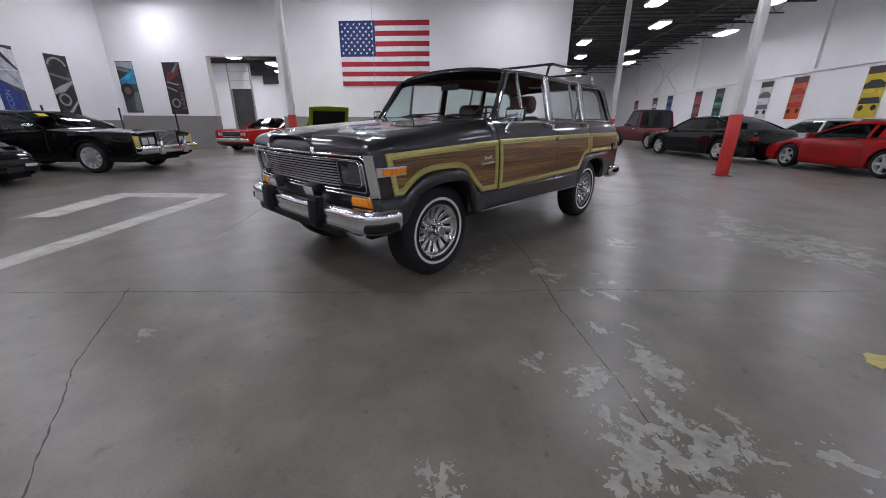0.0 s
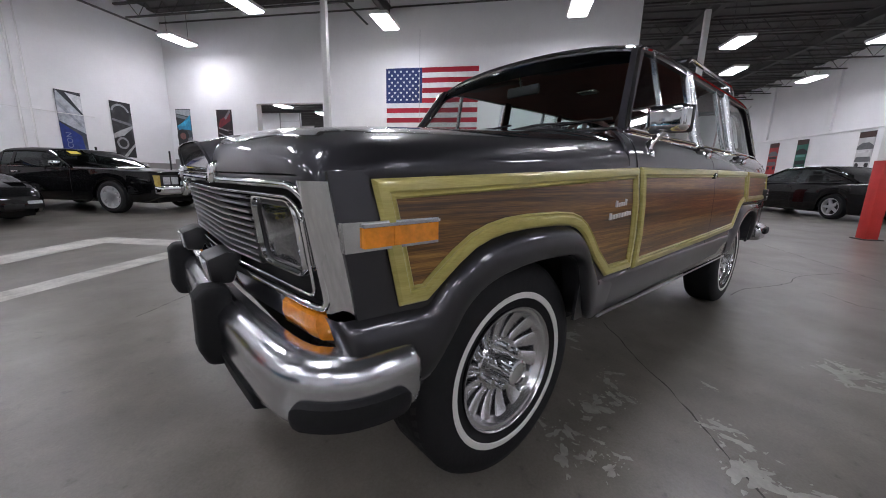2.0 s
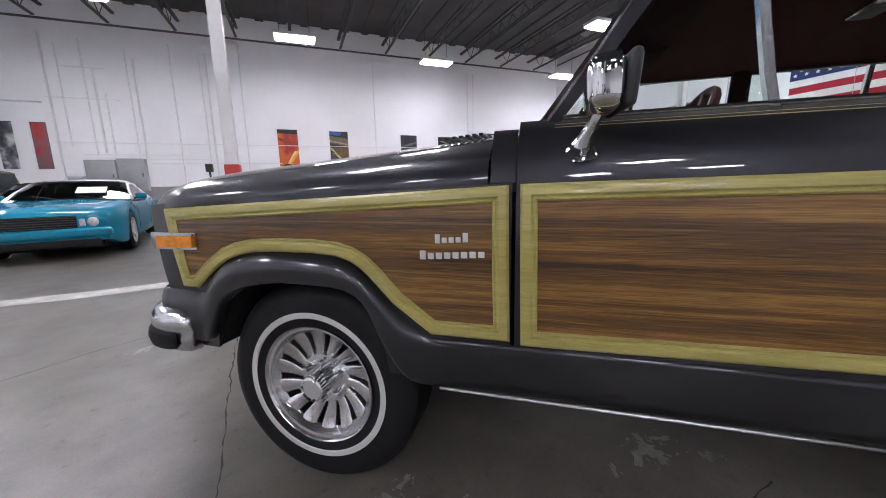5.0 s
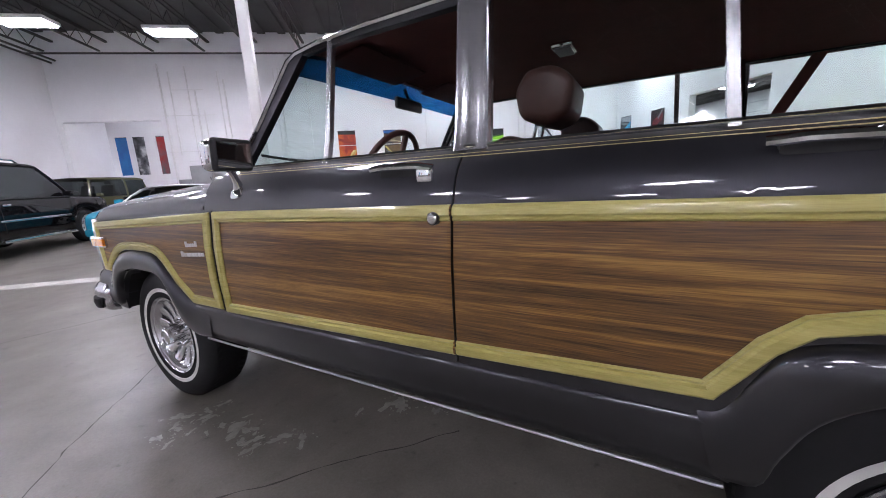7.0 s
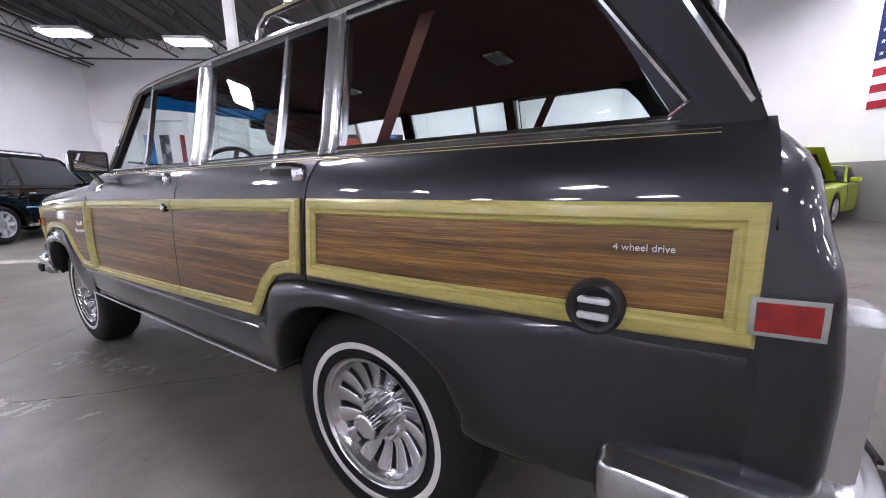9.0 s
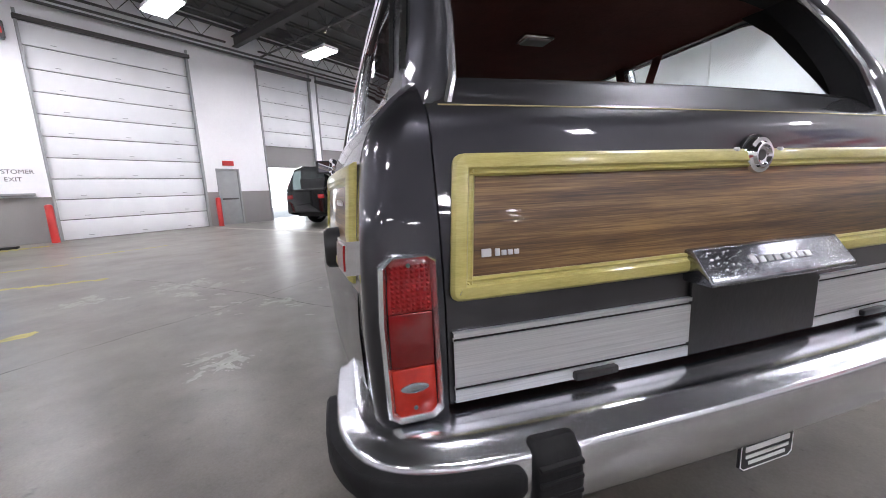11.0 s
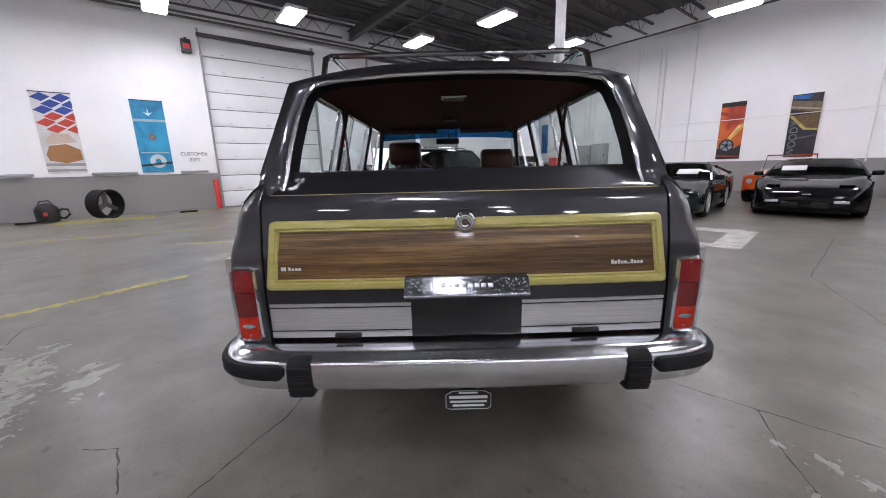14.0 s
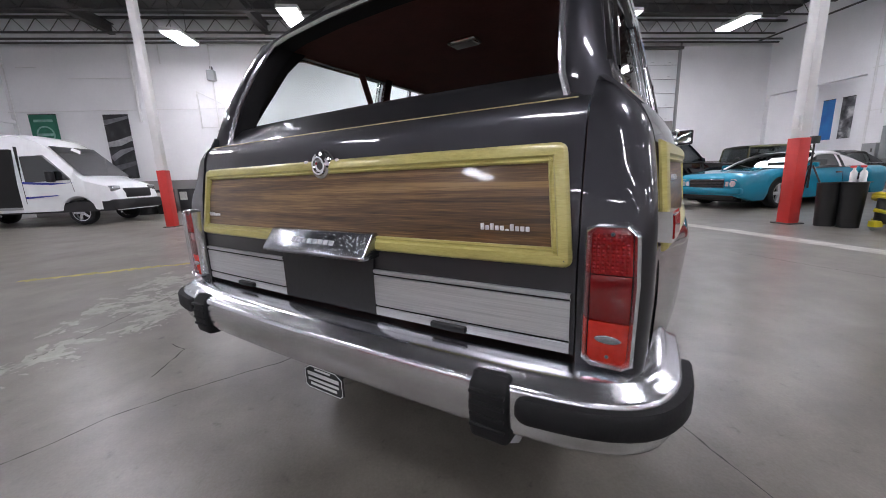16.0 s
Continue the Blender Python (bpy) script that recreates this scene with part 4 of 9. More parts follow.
# Roof, pillars and glass.
def roof_z(x, y):
    a = min(1.0, abs(y) / 0.705)
    return 1.622 + 0.062 * (1 - a ** 2.6) - 0.017 * max(0.0, (1.45 - x) / 0.45) ** 2 - 0.022 * max(0.0, (x - 2.9) / 0.5) ** 2


rows = []
for i in range(25):
    row = []
    for k in range(-13, 14):
        y = 0.705 * k / 12 if abs(k) < 13 else 0.708 * (1 if k > 0 else -1)
        xf, xr = 1.0 + 0.05 * (y / 0.7) ** 2, 3.40 - 0.03 * (y / 0.7) ** 2
        x = xf + (xr - xf) * i / 24
        row.append((x, y, roof_z(x, y) - (0.03 if abs(k) == 13 else 0)))
    rows.append(row)
rows.insert(0, [(x - 0.012, y, z - 0.03) for x, y, z in rows[0]])
rows.append([(x + 0.02, y, z - 0.035) for x, y, z in rows[-1]])
Shape().grid(rows).make("roof", PAINT, wagon, smooth=True, sharp=60)
Shape().grid([[(x, y * 0.99, z - 0.02) for x, y, z in row[1:-1]] for row in rows[1:-1]]).make("headliner", HEADLINER, wagon, "dark maroon headliner", smooth=True)
def shield(t, y, inset=0.0):
    xb, xt = 0.675 + 0.09 * (y / 0.78) ** 2, 0.995 + 0.05 * (y / 0.70) ** 2
    zb, zt = 1.196, 1.642 - 0.03 * (y / 0.7) ** 2
    yy = y * (1 - 0.115 * t)
    return (xb + (xt - xb) * t + inset, yy, zb + (zt - zb) * t)


for s_ in (-1, 1):
    def gh(poly, name, material, off=0.0, depth=0.03, label=""):
        return side_sheet(poly, s_, off, depth, 0.08).make(name, material, wagon, label, smooth=True, sharp=40)
    def ribbed(a0, a1, b0, b1, name):
        """A bright pillar cover with upright rolled ribs."""
        rows_ = []
        for i in range(9):
            t = i / 8
            z, lo, hi = 1.185 + 0.435 * t, a0 + (b0 - a0) * t, a1 + (b1 - a1) * t
            prof_ = ((0.0, -0.03), (0.0, 0.002), (0.05, 0.010), (0.15, 0.012), (0.26, 0.010), (0.36, 0.005), (0.5, 0.004), (0.64, 0.005), (0.74, 0.010), (0.85, 0.012), (0.95, 0.010), (1.0, 0.002), (1.0, -0.03))
            rows_.append([(lo + (hi - lo) * u, s_ * (hw(lo, z) + o), z) for u, o in prof_])
        return Shape().grid(rows_).make(name, PILLAR_METAL, wagon, "ribbed bright metal pillar cover", smooth=True, sharp=70)
    gh([(0.72, 1.185), (0.775, 1.185), (1.075, 1.598), (1.04, 1.604), (1.0, 1.588)], "a_pillar", PAINT, 0.004)
    rows = []
    for i in range(9):
        t = i / 8
        x_, z_ = 0.722 + 0.282 * t, 1.19 + 0.40 * t
        e_, o_ = Vector(shield(t, s_ * 0.775, -0.003)), Vector((x_, s_ * (hw(x_, z_) + 0.004), z_))
        rows.append([tuple(e_), tuple(e_.lerp(o_, 0.5) + Vector((-0.012, s_ * 0.004, 0.004))), tuple(o_)])
    Shape().grid(rows).make("a_pillar_face", PAINT, wagon, smooth=True)
    ribbed(1.715, 1.818, 1.695, 1.792, "b_pillar")
    ribbed(2.560, 2.640, 2.530, 2.610, "c_pillar")
    gh([(3.50, 1.185), (3.622, 1.185), (3.578, 1.30), (3.41, 1.575), (3.36, 1.600), (3.18, 1.610), (3.24, 1.585), (3.30, 1.51)], "d_pillar", PAINT, 0.004)
    gh([(1.02, 1.580), (1.25, 1.592), (3.20, 1.592), (3.36, 1.585), (3.37, 1.602), (3.20, 1.622), (1.35, 1.624), (1.15, 1.612), (1.03, 1.597)], "roof_rail", PAINT, 0.002)
    for x0, x1 in ((1.225, 1.20), (2.335, 2.315)):
        gh([(x0 - 0.011, 1.185), (x0 + 0.011, 1.185), (x1 + 0.011, 1.60), (x1 - 0.011, 1.60)], "window_bar", SATIN, 0.004, 0.02)
    # Bright drip rail and window edges.
    def on(x, z, o=0.008):
        return (x, s_ * (hw(x, z) + o), z)
    Shape().tube([on(0.735, 1.19), on(0.86, 1.37), on(0.99, 1.57), on(1.03, 1.592)] + [on(x, z, 0.012) for x, z in ((1.15, 1.606), (1.35, 1.616), (1.6, 1.618), (2.0, 1.618), (2.4, 1.618), (2.8, 1.618), (3.1, 1.612), (3.3, 1.600))] + [on(3.40, 1.578, 0.01), on(3.605, 1.22, 0.01)], 0.009, 6).make("drip_rail", CHROME, wagon, "chrome drip rail", smooth=True)
    Shape().tube([on(x, 1.195, 0.004) for x in [0.78 + 2.72 * i / 16 for i in range(17)]], 0.007, 6).make("belt_moulding", CHROME, wagon, "chrome belt moulding", smooth=True)
    Shape().tube([on(2.645, 1.20), on(3.48, 1.20), on(3.51, 1.23), on(3.31, 1.50), on(3.24, 1.575), on(3.17, 1.59), on(2.62, 1.59)], 0.007, 6, closed=True).make("window_edge", CHROME, wagon, smooth=True)
    # Panes: vent, rear door and quarter glass (the front door glass is wound down).
    for poly in ([(0.785, 1.195), (1.214, 1.195), (1.19, 1.595), (1.068, 1.595)], [(1.82, 1.195), (2.324, 1.195), (2.305, 1.595), (1.795, 1.595)], [(2.346, 1.195), (2.565, 1.195), (2.535, 1.595), (2.326, 1.595)],
                 [(2.64, 1.195), (3.49, 1.195), (3.50, 1.23), (3.30, 1.50), (3.22, 1.59), (2.61, 1.59)]):
        ob = side_sheet(poly, s_, -0.008, 0, 0.1).make("window_pane", WINDOW, wagon, "clear side window glass")
        ob.visible_shadow = False
    # Inner linings of the doors.
    rows = [[(x, s_ * (hw(x, z) - 0.05), z) for x in (0.68, 1.2, 1.76, 2.3, 2.6, 3.1, 3.6)] for z in (0.80, 0.9, 1.0, 1.12, 1.185)]
    Shape().grid(rows).make("door_lining", LEATHER, wagon, "maroon inner door lining", smooth=True)
    rows = [[(3.20, s_ * (hw(3.2, 1.6) - 0.035), 1.6), (3.36, s_ * (hw(3.3, 1.6) - 0.035), 1.6)], [(3.30, s_ * (hw(3.3, 1.5) - 0.035), 1.5), (3.43, s_ * (hw(3.4, 1.5) - 0.035), 1.5)], [(3.49, s_ * (hw(3.5, 1.22) - 0.035), 1.22), (3.58, s_ * (hw(3.58, 1.22) - 0.035), 1.22)]]
    Shape().grid(rows).make("pillar_lining", UNDER, wagon)
    for x0, x1 in ((1.73, 1.80), (2.56, 2.62)):
        side_sheet([(x0, 1.19), (x1, 1.19), (x1 - 0.025, 1.61), (x0 - 0.025, 1.61)], s_, -0.035, 0, 0.1).make("pillar_lining", MAROON, wagon)
    # Rear seat belt slanting up behind the quarter glass.
    Shape().grid([[(2.655 + 0.20 * t + d, s_ * (0.66 - 0.03 * t), 1.17 + 0.41 * t) for d in (-0.027, 0.027)] for t in (0, 0.33, 0.66, 1.0)]).make("seat_belt", HEADLINER, wagon, "maroon rear seat belt")


cols = [0.775 * k / 12 for k in range(-12, 13)]
ob = Shape().grid([[shield(t, y) for y in cols] for t in [i / 8 for i in range(9)]]).make("windshield", WINDOW, wagon, "clear windshield glass", smooth=True)
ob.visible_shadow = False
ob = Shape().grid([[shield(t, y, 0.006) for y in cols] for t in (0.80, 0.9, 0.985)]).make("tint_band", TINT, wagon, "blue sun band on the windshield", smooth=True)
ob.visible_shadow = False
edge = [shield(0.0, y, -0.004) for y in cols] + [shield(t, cols[-1], -0.004) for t in (0.25, 0.5, 0.75)] + [shield(1.0, y, -0.004) for y in cols[::-1]] + [shield(t, cols[0], -0.004) for t in (0.75, 0.5, 0.25)]
Shape().tube(edge, 0.011, 6, closed=True).make("windshield_moulding", CHROME, wagon, "chrome windshield moulding", smooth=True)
for y0, y1 in ((-0.18, -0.62), (0.36, -0.10)):
    a, b = Vector(shield(0.02, y0, -0.03)), Vector(shield(0.10, y1, -0.02))
    w = Shape().tube([a, a.lerp(b, 0.5) + Vector((-0.012, 0, 0.012)), b], [0.009, 0.007, 0.004], 6).make("wiper", BLACK_PLASTIC, wagon, "black wiper arm and blade", smooth=True)
    Shape().tube([shield(0.045, y1 + 0.30, -0.010), shield(0.12, y1 - 0.12, -0.010)], 0.006, 5).make("blade", RUBBER, w)
    Shape().lathe([(0.0, 0.03), (0.022, 0.026), (0.026, 0.0)], 12, "z", pose(a.x, a.y, a.z - 0.02)).make("pivot", BLACK_PLASTIC, w, smooth=True)

# Roof rack.
rack = Shape()
for s_ in (-1, 1):
    rack.tube([(1.97, s_ * 0.60, 1.655), (2.0, s_ * 0.60, 1.74), (2.06, s_ * 0.60, 1.775), (3.10, s_ * 0.60, 1.775), (3.20, s_ * 0.60, 1.735), (3.25, s_ * 0.60, 1.65)], 0.014, 8)
for x in (2.06, 3.10):
    rack.tube([(x, -0.60, 1.775), (x, 0.60, 1.775)], 0.013, 8)
for y in [-0.36 + 0.18 * k for k in range(5)]:
    rack.box((2.0, y - 0.012, roof_z(2.6, y) + 0.001), (3.15, y + 0.012, roof_z(2.6, y) + 0.014))
rack.make("roof_rack", CHROME, wagon, "chrome luggage rack on the roof", smooth=True)

# Mirrors.
MIRROR_SILVER = mat("mirror_silver", (0.85, 0.86, 0.87), 0.02, metal=1.0, vary=0.02, rough_vary=0.0)
for s_ in (-1, 1):
    y = s_ * 0.930
    mr = Shape().box((0.822, y - 0.080, 1.178), (0.895, y + 0.080, 1.288)).make("door_mirror", CHROME, wagon, "chrome-shelled door mirror", bevel=0.026, segments=4)
    turn_ = pose(0.895, y, 1.233, 0, 5, -s_ * 8)
    Shape().box((-0.012, -0.081, -0.056), (0.012, 0.081, 0.056)).make("mirror_rim", BLACK_PLASTIC, mr, "black rim", bevel=0.012, segments=3, m=turn_)
    Shape().box((0.006, -0.068, -0.043), (0.0135, 0.068, 0.043)).make("mirror_glass", MIRROR_SILVER, mr, m=turn_)
    Shape().tube([(0.855, s_ * 0.920, 1.185), (0.845, s_ * 0.905, 1.165), (0.83, s_ * 0.888, 1.140), (0.82, s_ * 0.876, 1.116)], [0.016, 0.013, 0.014, 0.022], 10).make("mirror_arm", CHROME, mr, smooth=True)
    Shape().lathe([(0.0, 0.020), (0.030, 0.014), (0.046, 0.0)], 18, "z", pose(0.82, s_ * 0.872, 1.106, s_ * -38)).make("mirror_foot", CHROME, mr, smooth=True)


# Badges: rows of small raised strokes.
def strokes(a, b, lo, hi, heights, put):
    """Upright strokes between a and b, each put() as (along, low, high, width)."""
    k = len(heights)
    for i, h in enumerate(heights):
        c, w = a + (b - a) * (i + 0.5) / k, (b - a) / k
        put(c, lo, lo + (hi - lo) * h, 0.36 * w)


# Tailgate and tail.
def gate(y, z, o=0.0):
    return (tx(z) - 0.014 * (y / 0.74) ** 2 + o, y, z)


zs = [0.615 + (1.152 - 0.615) * i / 24 for i in range(25)]
rows = [[gate(y, z, -0.015 if abs(k) == 15 else 0) for k, y in [(k, 0.743 * max(-1, min(1, k / 14))) for k in range(-15, 16)]] for z in zs]
Shape().grid(rows).make("tailgate", PAINT, wagon, smooth=True, sharp=60)
Shape().grid([[gate(y, z, -0.07) for y in (-0.73, 0, 0.73)] for z in (0.615, 0.9, 1.15)]).make("tailgate_lining", MAROON, wagon)
# Sill that the glass drops into, sloping in to the window.
rows = [[(x - 0.03 * (y / 0.7) ** 2, y * w, z) for y in [0.72 * k / 8 for k in range(-8, 9)]] for x, z, w in ((3.668, 1.150, 1.0), (3.662, 1.158, 1.0), (3.648, 1.166, 0.995), (3.60, 1.214, 0.975), (3.585, 1.228, 0.968), (3.572, 1.233, 0.965), (3.55, 1.228, 0.96), (3.54, 1.18, 0.96))]
Shape().grid(rows).make("window_sill", PAINT, wagon, smooth=True, sharp=50)
Shape().tube([gate(y, 1.15, 0.001) for y in [0.72 * k / 8 for k in range(-8, 9)]], 0.0014, 5).make("gate_pinstripe", GOLD_LINE, wagon)


def gate_trim(q, z, o):
    return gate(q, z, o)


def rounded(corners, r, k=4):
    """A closed outline with its corners rounded off."""
    path, n = [], len(corners)
    for i in range(n):
        a, b, c = (Vector(corners[j % n]) for j in (i - 1, i, i + 1))
        p, q = b + (a - b).normalized() * r, b + (c - b).normalized() * r
        path += [tuple(p.lerp(b, t).lerp(b.lerp(q, t), t)) for t in [j / k for j in range(k + 1)]]
    return path


out = rounded([(-0.712, 1.060), (0.712, 1.060), (0.738, 0.808), (-0.738, 0.808)], 0.022)
s = Shape()
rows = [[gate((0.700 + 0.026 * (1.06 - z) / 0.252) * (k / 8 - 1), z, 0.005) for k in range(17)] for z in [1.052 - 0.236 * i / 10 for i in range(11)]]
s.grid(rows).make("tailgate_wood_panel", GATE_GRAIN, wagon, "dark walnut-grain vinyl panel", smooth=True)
trim_bar(out, 1, width=0.040, closed=True, where=gate_trim).make("tailgate_moulding", TRIM_WOOD, wagon, "pale yellow wood-look moulding", smooth=True, sharp=25)
lock_at = pose(tx(1.045), 0, 1.045)
lk = Shape().lathe([(0.0, 0.016), (0.008, 0.016), (0.012, 0.020), (0.019, 0.021), (0.022, 0.027), (0.027, 0.027), (0.030, 0.022), (0.038, 0.019), (0.041, 0.012), (0.042, 0.0)], 28, "x", lock_at).make("tailgate_lock", CHROME, wagon, "round faceted chrome tailgate lock", smooth=True, sharp=35)
Shape().lathe([(0.040, 0.004), (0.046, 0.006), (0.047, 0.0)], 28, "x", lock_at).make("lock_seal", BLACK_PLASTIC, lk, "black seal under the lock", smooth=True)
Shape().lathe([(0.0, 0.0215), (0.011, 0.0215), (0.013, 0.019)], 20, "x", lock_at).make("lock_plug", STEEL_DARK, lk, "dark key plug", smooth=True)
for y in (-0.068, 0.068):
    Shape().lathe([(0.0, 0.021), (0.004, 0.020), (0.005, 0.012)], 10, "x", pose(tx(1.058), y, 1.058)).make("moulding_screw", WHITE_PAINT, wagon)
h = Shape().prism([(3.745, 0.856), (3.768, 0.856), (3.806, 0.806), (3.814, 0.796), (3.812, 0.786), (3.745, 0.788)], -0.224, 0.224, 1).make("tailgate_handle", CHROME_WORN, wagon, "pitted chrome tailgate handle bar", bevel=0.008)
pit_rng, pits = random.Random(77), Shape()
for k in range(170):
    y = pit_rng.choice((-1, 1)) * 0.215 * pit_rng.random() ** 0.6
    x, r = pit_rng.uniform(-0.026, 0.026), pit_rng.uniform(0.0007, 0.0024)
    pits.add([(x + r * math.cos(1.047 * i), y + r * math.sin(1.047 * i) * pit_rng.uniform(0.7, 1.2), 0.0012 + 0.000002 * k) for i in range(6)], [tuple(range(6))])
tagged(pits.make("pitting", mat("corroded_chrome_pits", (0.50, 0.53, 0.52), 0.6, vary=0.3, scale=60), h, "pale corrosion pits", m=pose(3.790, 0, 0.828, 0, 52.8, 0)), kind="stuff")
HANDLE_LETTER = mat("dull_chrome_letter", (0.50, 0.51, 0.53), 0.3, metal=0.9, vary=0.2, scale=30)
strokes(-0.096, 0.096, -0.010, 0.010, (1, 0.75, 0.75, 0.75, 0.75, 0.75, 0.75, 0.7), lambda c, lo, hi, w: Shape().box((-hi, c - w, -0.002), (-lo, c + w, 0.0025)).make("badge_stroke", HANDLE_LETTER, h, bevel=0.001, m=pose(3.790, 0, 0.828, 0, 52.8, 0)))
Shape().box((3.752, -0.205, 0.622), (3.757, 0.205, 0.795)).make("plate_recess", BLACK_PLASTIC, wagon, "black licence plate recess")
for s_ in (-1, 1):
    a, b = sorted((s_ * 0.205, s_ * 0.735))
    rows = [[(gate(a + (b - a) * k / 6, z)[0] + o, a + (b - a) * k / 6, z) for k in range(7)] for z, o in ((0.62, 0.0), (0.62, 0.008), (0.642, 0.008), (0.644, 0.003), (0.650, 0.003), (0.652, 0.008), (0.735, 0.008), (0.737, 0.003), (0.742, 0.003), (0.744, 0.010), (0.752, 0.010), (0.752, 0.0))]
    Shape().grid(rows).make("tail_panel", BRUSHED, wagon, "brushed bright metal tail panel")
    for z0 in (0.6455, 0.7375):
        Shape().grid([[(gate(a + (b - a) * k / 6, z)[0] + 0.0088, a + (b - a) * k / 6, z) for k in range(7)] for z in (z0, z0 + 0.004)]).make("panel_groove", UNDER, wagon)
    Shape().box((3.748, s_ * 0.445 - 0.05, 0.622), (3.766, s_ * 0.445 + 0.05, 0.638)).make("gate_hinge", BLACK_PLASTIC, wagon, bevel=0.004)
    # Tall tail lamps.
    def lamp_ring(g, x):
        pts = [(0.772 - g, 0.66), (0.773 - g, 0.78), (0.774 - g, 0.882 + g), (0.782, 0.892 + g), (0.836, 0.892 + g), (0.846 + g, 0.882), (0.850 + g, 0.79), (0.846 + g, 0.638 - g), (0.838, 0.626 - g), (0.782, 0.626 - g), (0.772 - g, 0.638 - g)]
        return [(x, s_ * y, z) for y, z in pts]
    bez = Shape().grid([lamp_ring(0.011, 3.715) + lamp_ring(0.011, 3.715)[:1], lamp_ring(0.011, 3.760) + lamp_ring(0.011, 3.760)[:1], lamp_ring(0.006, 3.770) + lamp_ring(0.006, 3.770)[:1], lamp_ring(0.0, 3.759) + lamp_ring(0.0, 3.759)[:1]]).make("tail_lamp_bezel", SATIN, wagon, "chrome tail lamp bezel", smooth=True, sharp=30)
    # Lens in three fields: reflector grid, stop lamp and turn signal with its reversing insert.
    side_ = lambda pts: [(s_ * y, z) for y, z in pts][::s_]
    Shape().prism(side_([(0.774, 0.806), (0.848, 0.806), (0.845, 0.884), (0.836, 0.893), (0.783, 0.893), (0.774, 0.884)]), 3.745, 3.760, 0).make("tail_lamp_lens", RED_LENS, bez, "red reflector field of the tail lamp", bevel=0.002)
    Shape().prism(side_([(0.774, 0.712), (0.848, 0.712), (0.848, 0.805), (0.774, 0.805)]), 3.745, 3.7605, 0).make("tail_lamp_lens", STOP_LENS, bez, "deep red stop lamp field", bevel=0.003)
    Shape().prism(side_([(0.782, 0.626), (0.838, 0.626), (0.846, 0.638), (0.848, 0.711), (0.774, 0.711), (0.773, 0.638)]), 3.745, 3.761, 0).make("tail_lamp_lens", SIGNAL_LENS, bez, "bright orange-red turn signal field", bevel=0.003)
    dots = Shape()
    for i in range(10):
        for k in range(8):
            y, z = s_ * (0.780 + 0.0083 * k), 0.812 + 0.0078 * i
            dots.add([(3.7602, y - 0.003, z - 0.003), (3.7602, y + 0.003, z - 0.003), (3.7602, y + 0.003, z + 0.003), (3.7602, y - 0.003, z + 0.003), (3.7635, y, z)], [(0, 1, 4), (1, 2, 4), (2, 3, 4), (3, 0, 4)])
    dots.make("reflector_grid", RED_LENS, bez)
    Shape().prism([(s_ * 0.811 + 0.018 * math.cos(a) * (1 + 0.4 * abs(math.cos(a))), 0.676 + 0.009 * math.sin(a)) for a in [2 * math.pi * k / 16 for k in range(16)]], 3.758, 3.7635, 0).make("reverse_lens", CLEAR_LENS, bez, "clear oval reversing insert", bevel=0.002)
    for z in (0.640, 0.884):
        Shape().lathe([(0.0, 0.003), (0.003, 0.0025), (0.004, 0.0)], 8, "x", pose(3.761, s_ * 0.811, z)).make("lens_screw", STEEL_DARK, bez)
# Rear window surround (the glass is lowered).
inner = [(3.612, 0.690, 1.150), (3.598, 0.672, 1.215), (3.562, 0.660, 1.32), (3.490, 0.645, 1.45), (3.432, 0.628, 1.535), (3.410, 0.590, 1.578), (3.405, 0.50, 1.597), (3.407, 0.25, 1.612), (3.408, 0.0, 1.616)]
outer = [(x_ + 0.004, hw(x_, z) + 0.006, z) for x_, z in ((3.628, 1.125), (3.618, 1.186), (3.580, 1.30), (3.492, 1.455), (3.432, 1.55))] + [(3.408, 0.700, 1.592), (3.412, 0.56, roof_z(3.4, 0.56) - 0.030), (3.420, 0.26, roof_z(3.4, 0.26) - 0.030), (3.422, 0.0, roof_z(3.4, 0) - 0.030)]
rows = []
for (x0, y0, z0), (x1, y1, z1) in zip(inner, outer):
    c, e = Vector((x0, y0, z0)), Vector((x1, y1, z1))
    rows.append([tuple(c + Vector((-0.03, 0, 0))), tuple(c), tuple(c.lerp(e, 0.3) + Vector((0.010, 0, 0.002))), tuple(c.lerp(e, 0.7) + Vector((0.010, 0, 0.002))), tuple(e)])
rows += [[(x, -y, z) for x, y, z in row] for row in rows[-2::-1]]
Shape().grid(rows).make("rear_window_frame", PAINT, wagon, smooth=True, sharp=50)
surr = [row[1] for row in rows]
Shape().tube([(x + 0.006, y, z) for x, y, z in surr], 0.009, 6).make("rear_window_moulding", SATIN, wagon, "chrome rear window surround", smooth=True)
rows = [[(x - 0.01, y * 0.995, z - 0.004), (x - 0.08, y * 0.985, z - 0.01)] for x, y, z in surr]
Shape().grid(rows).make("rear_window_lining", RUBBER, wagon, smooth=True)

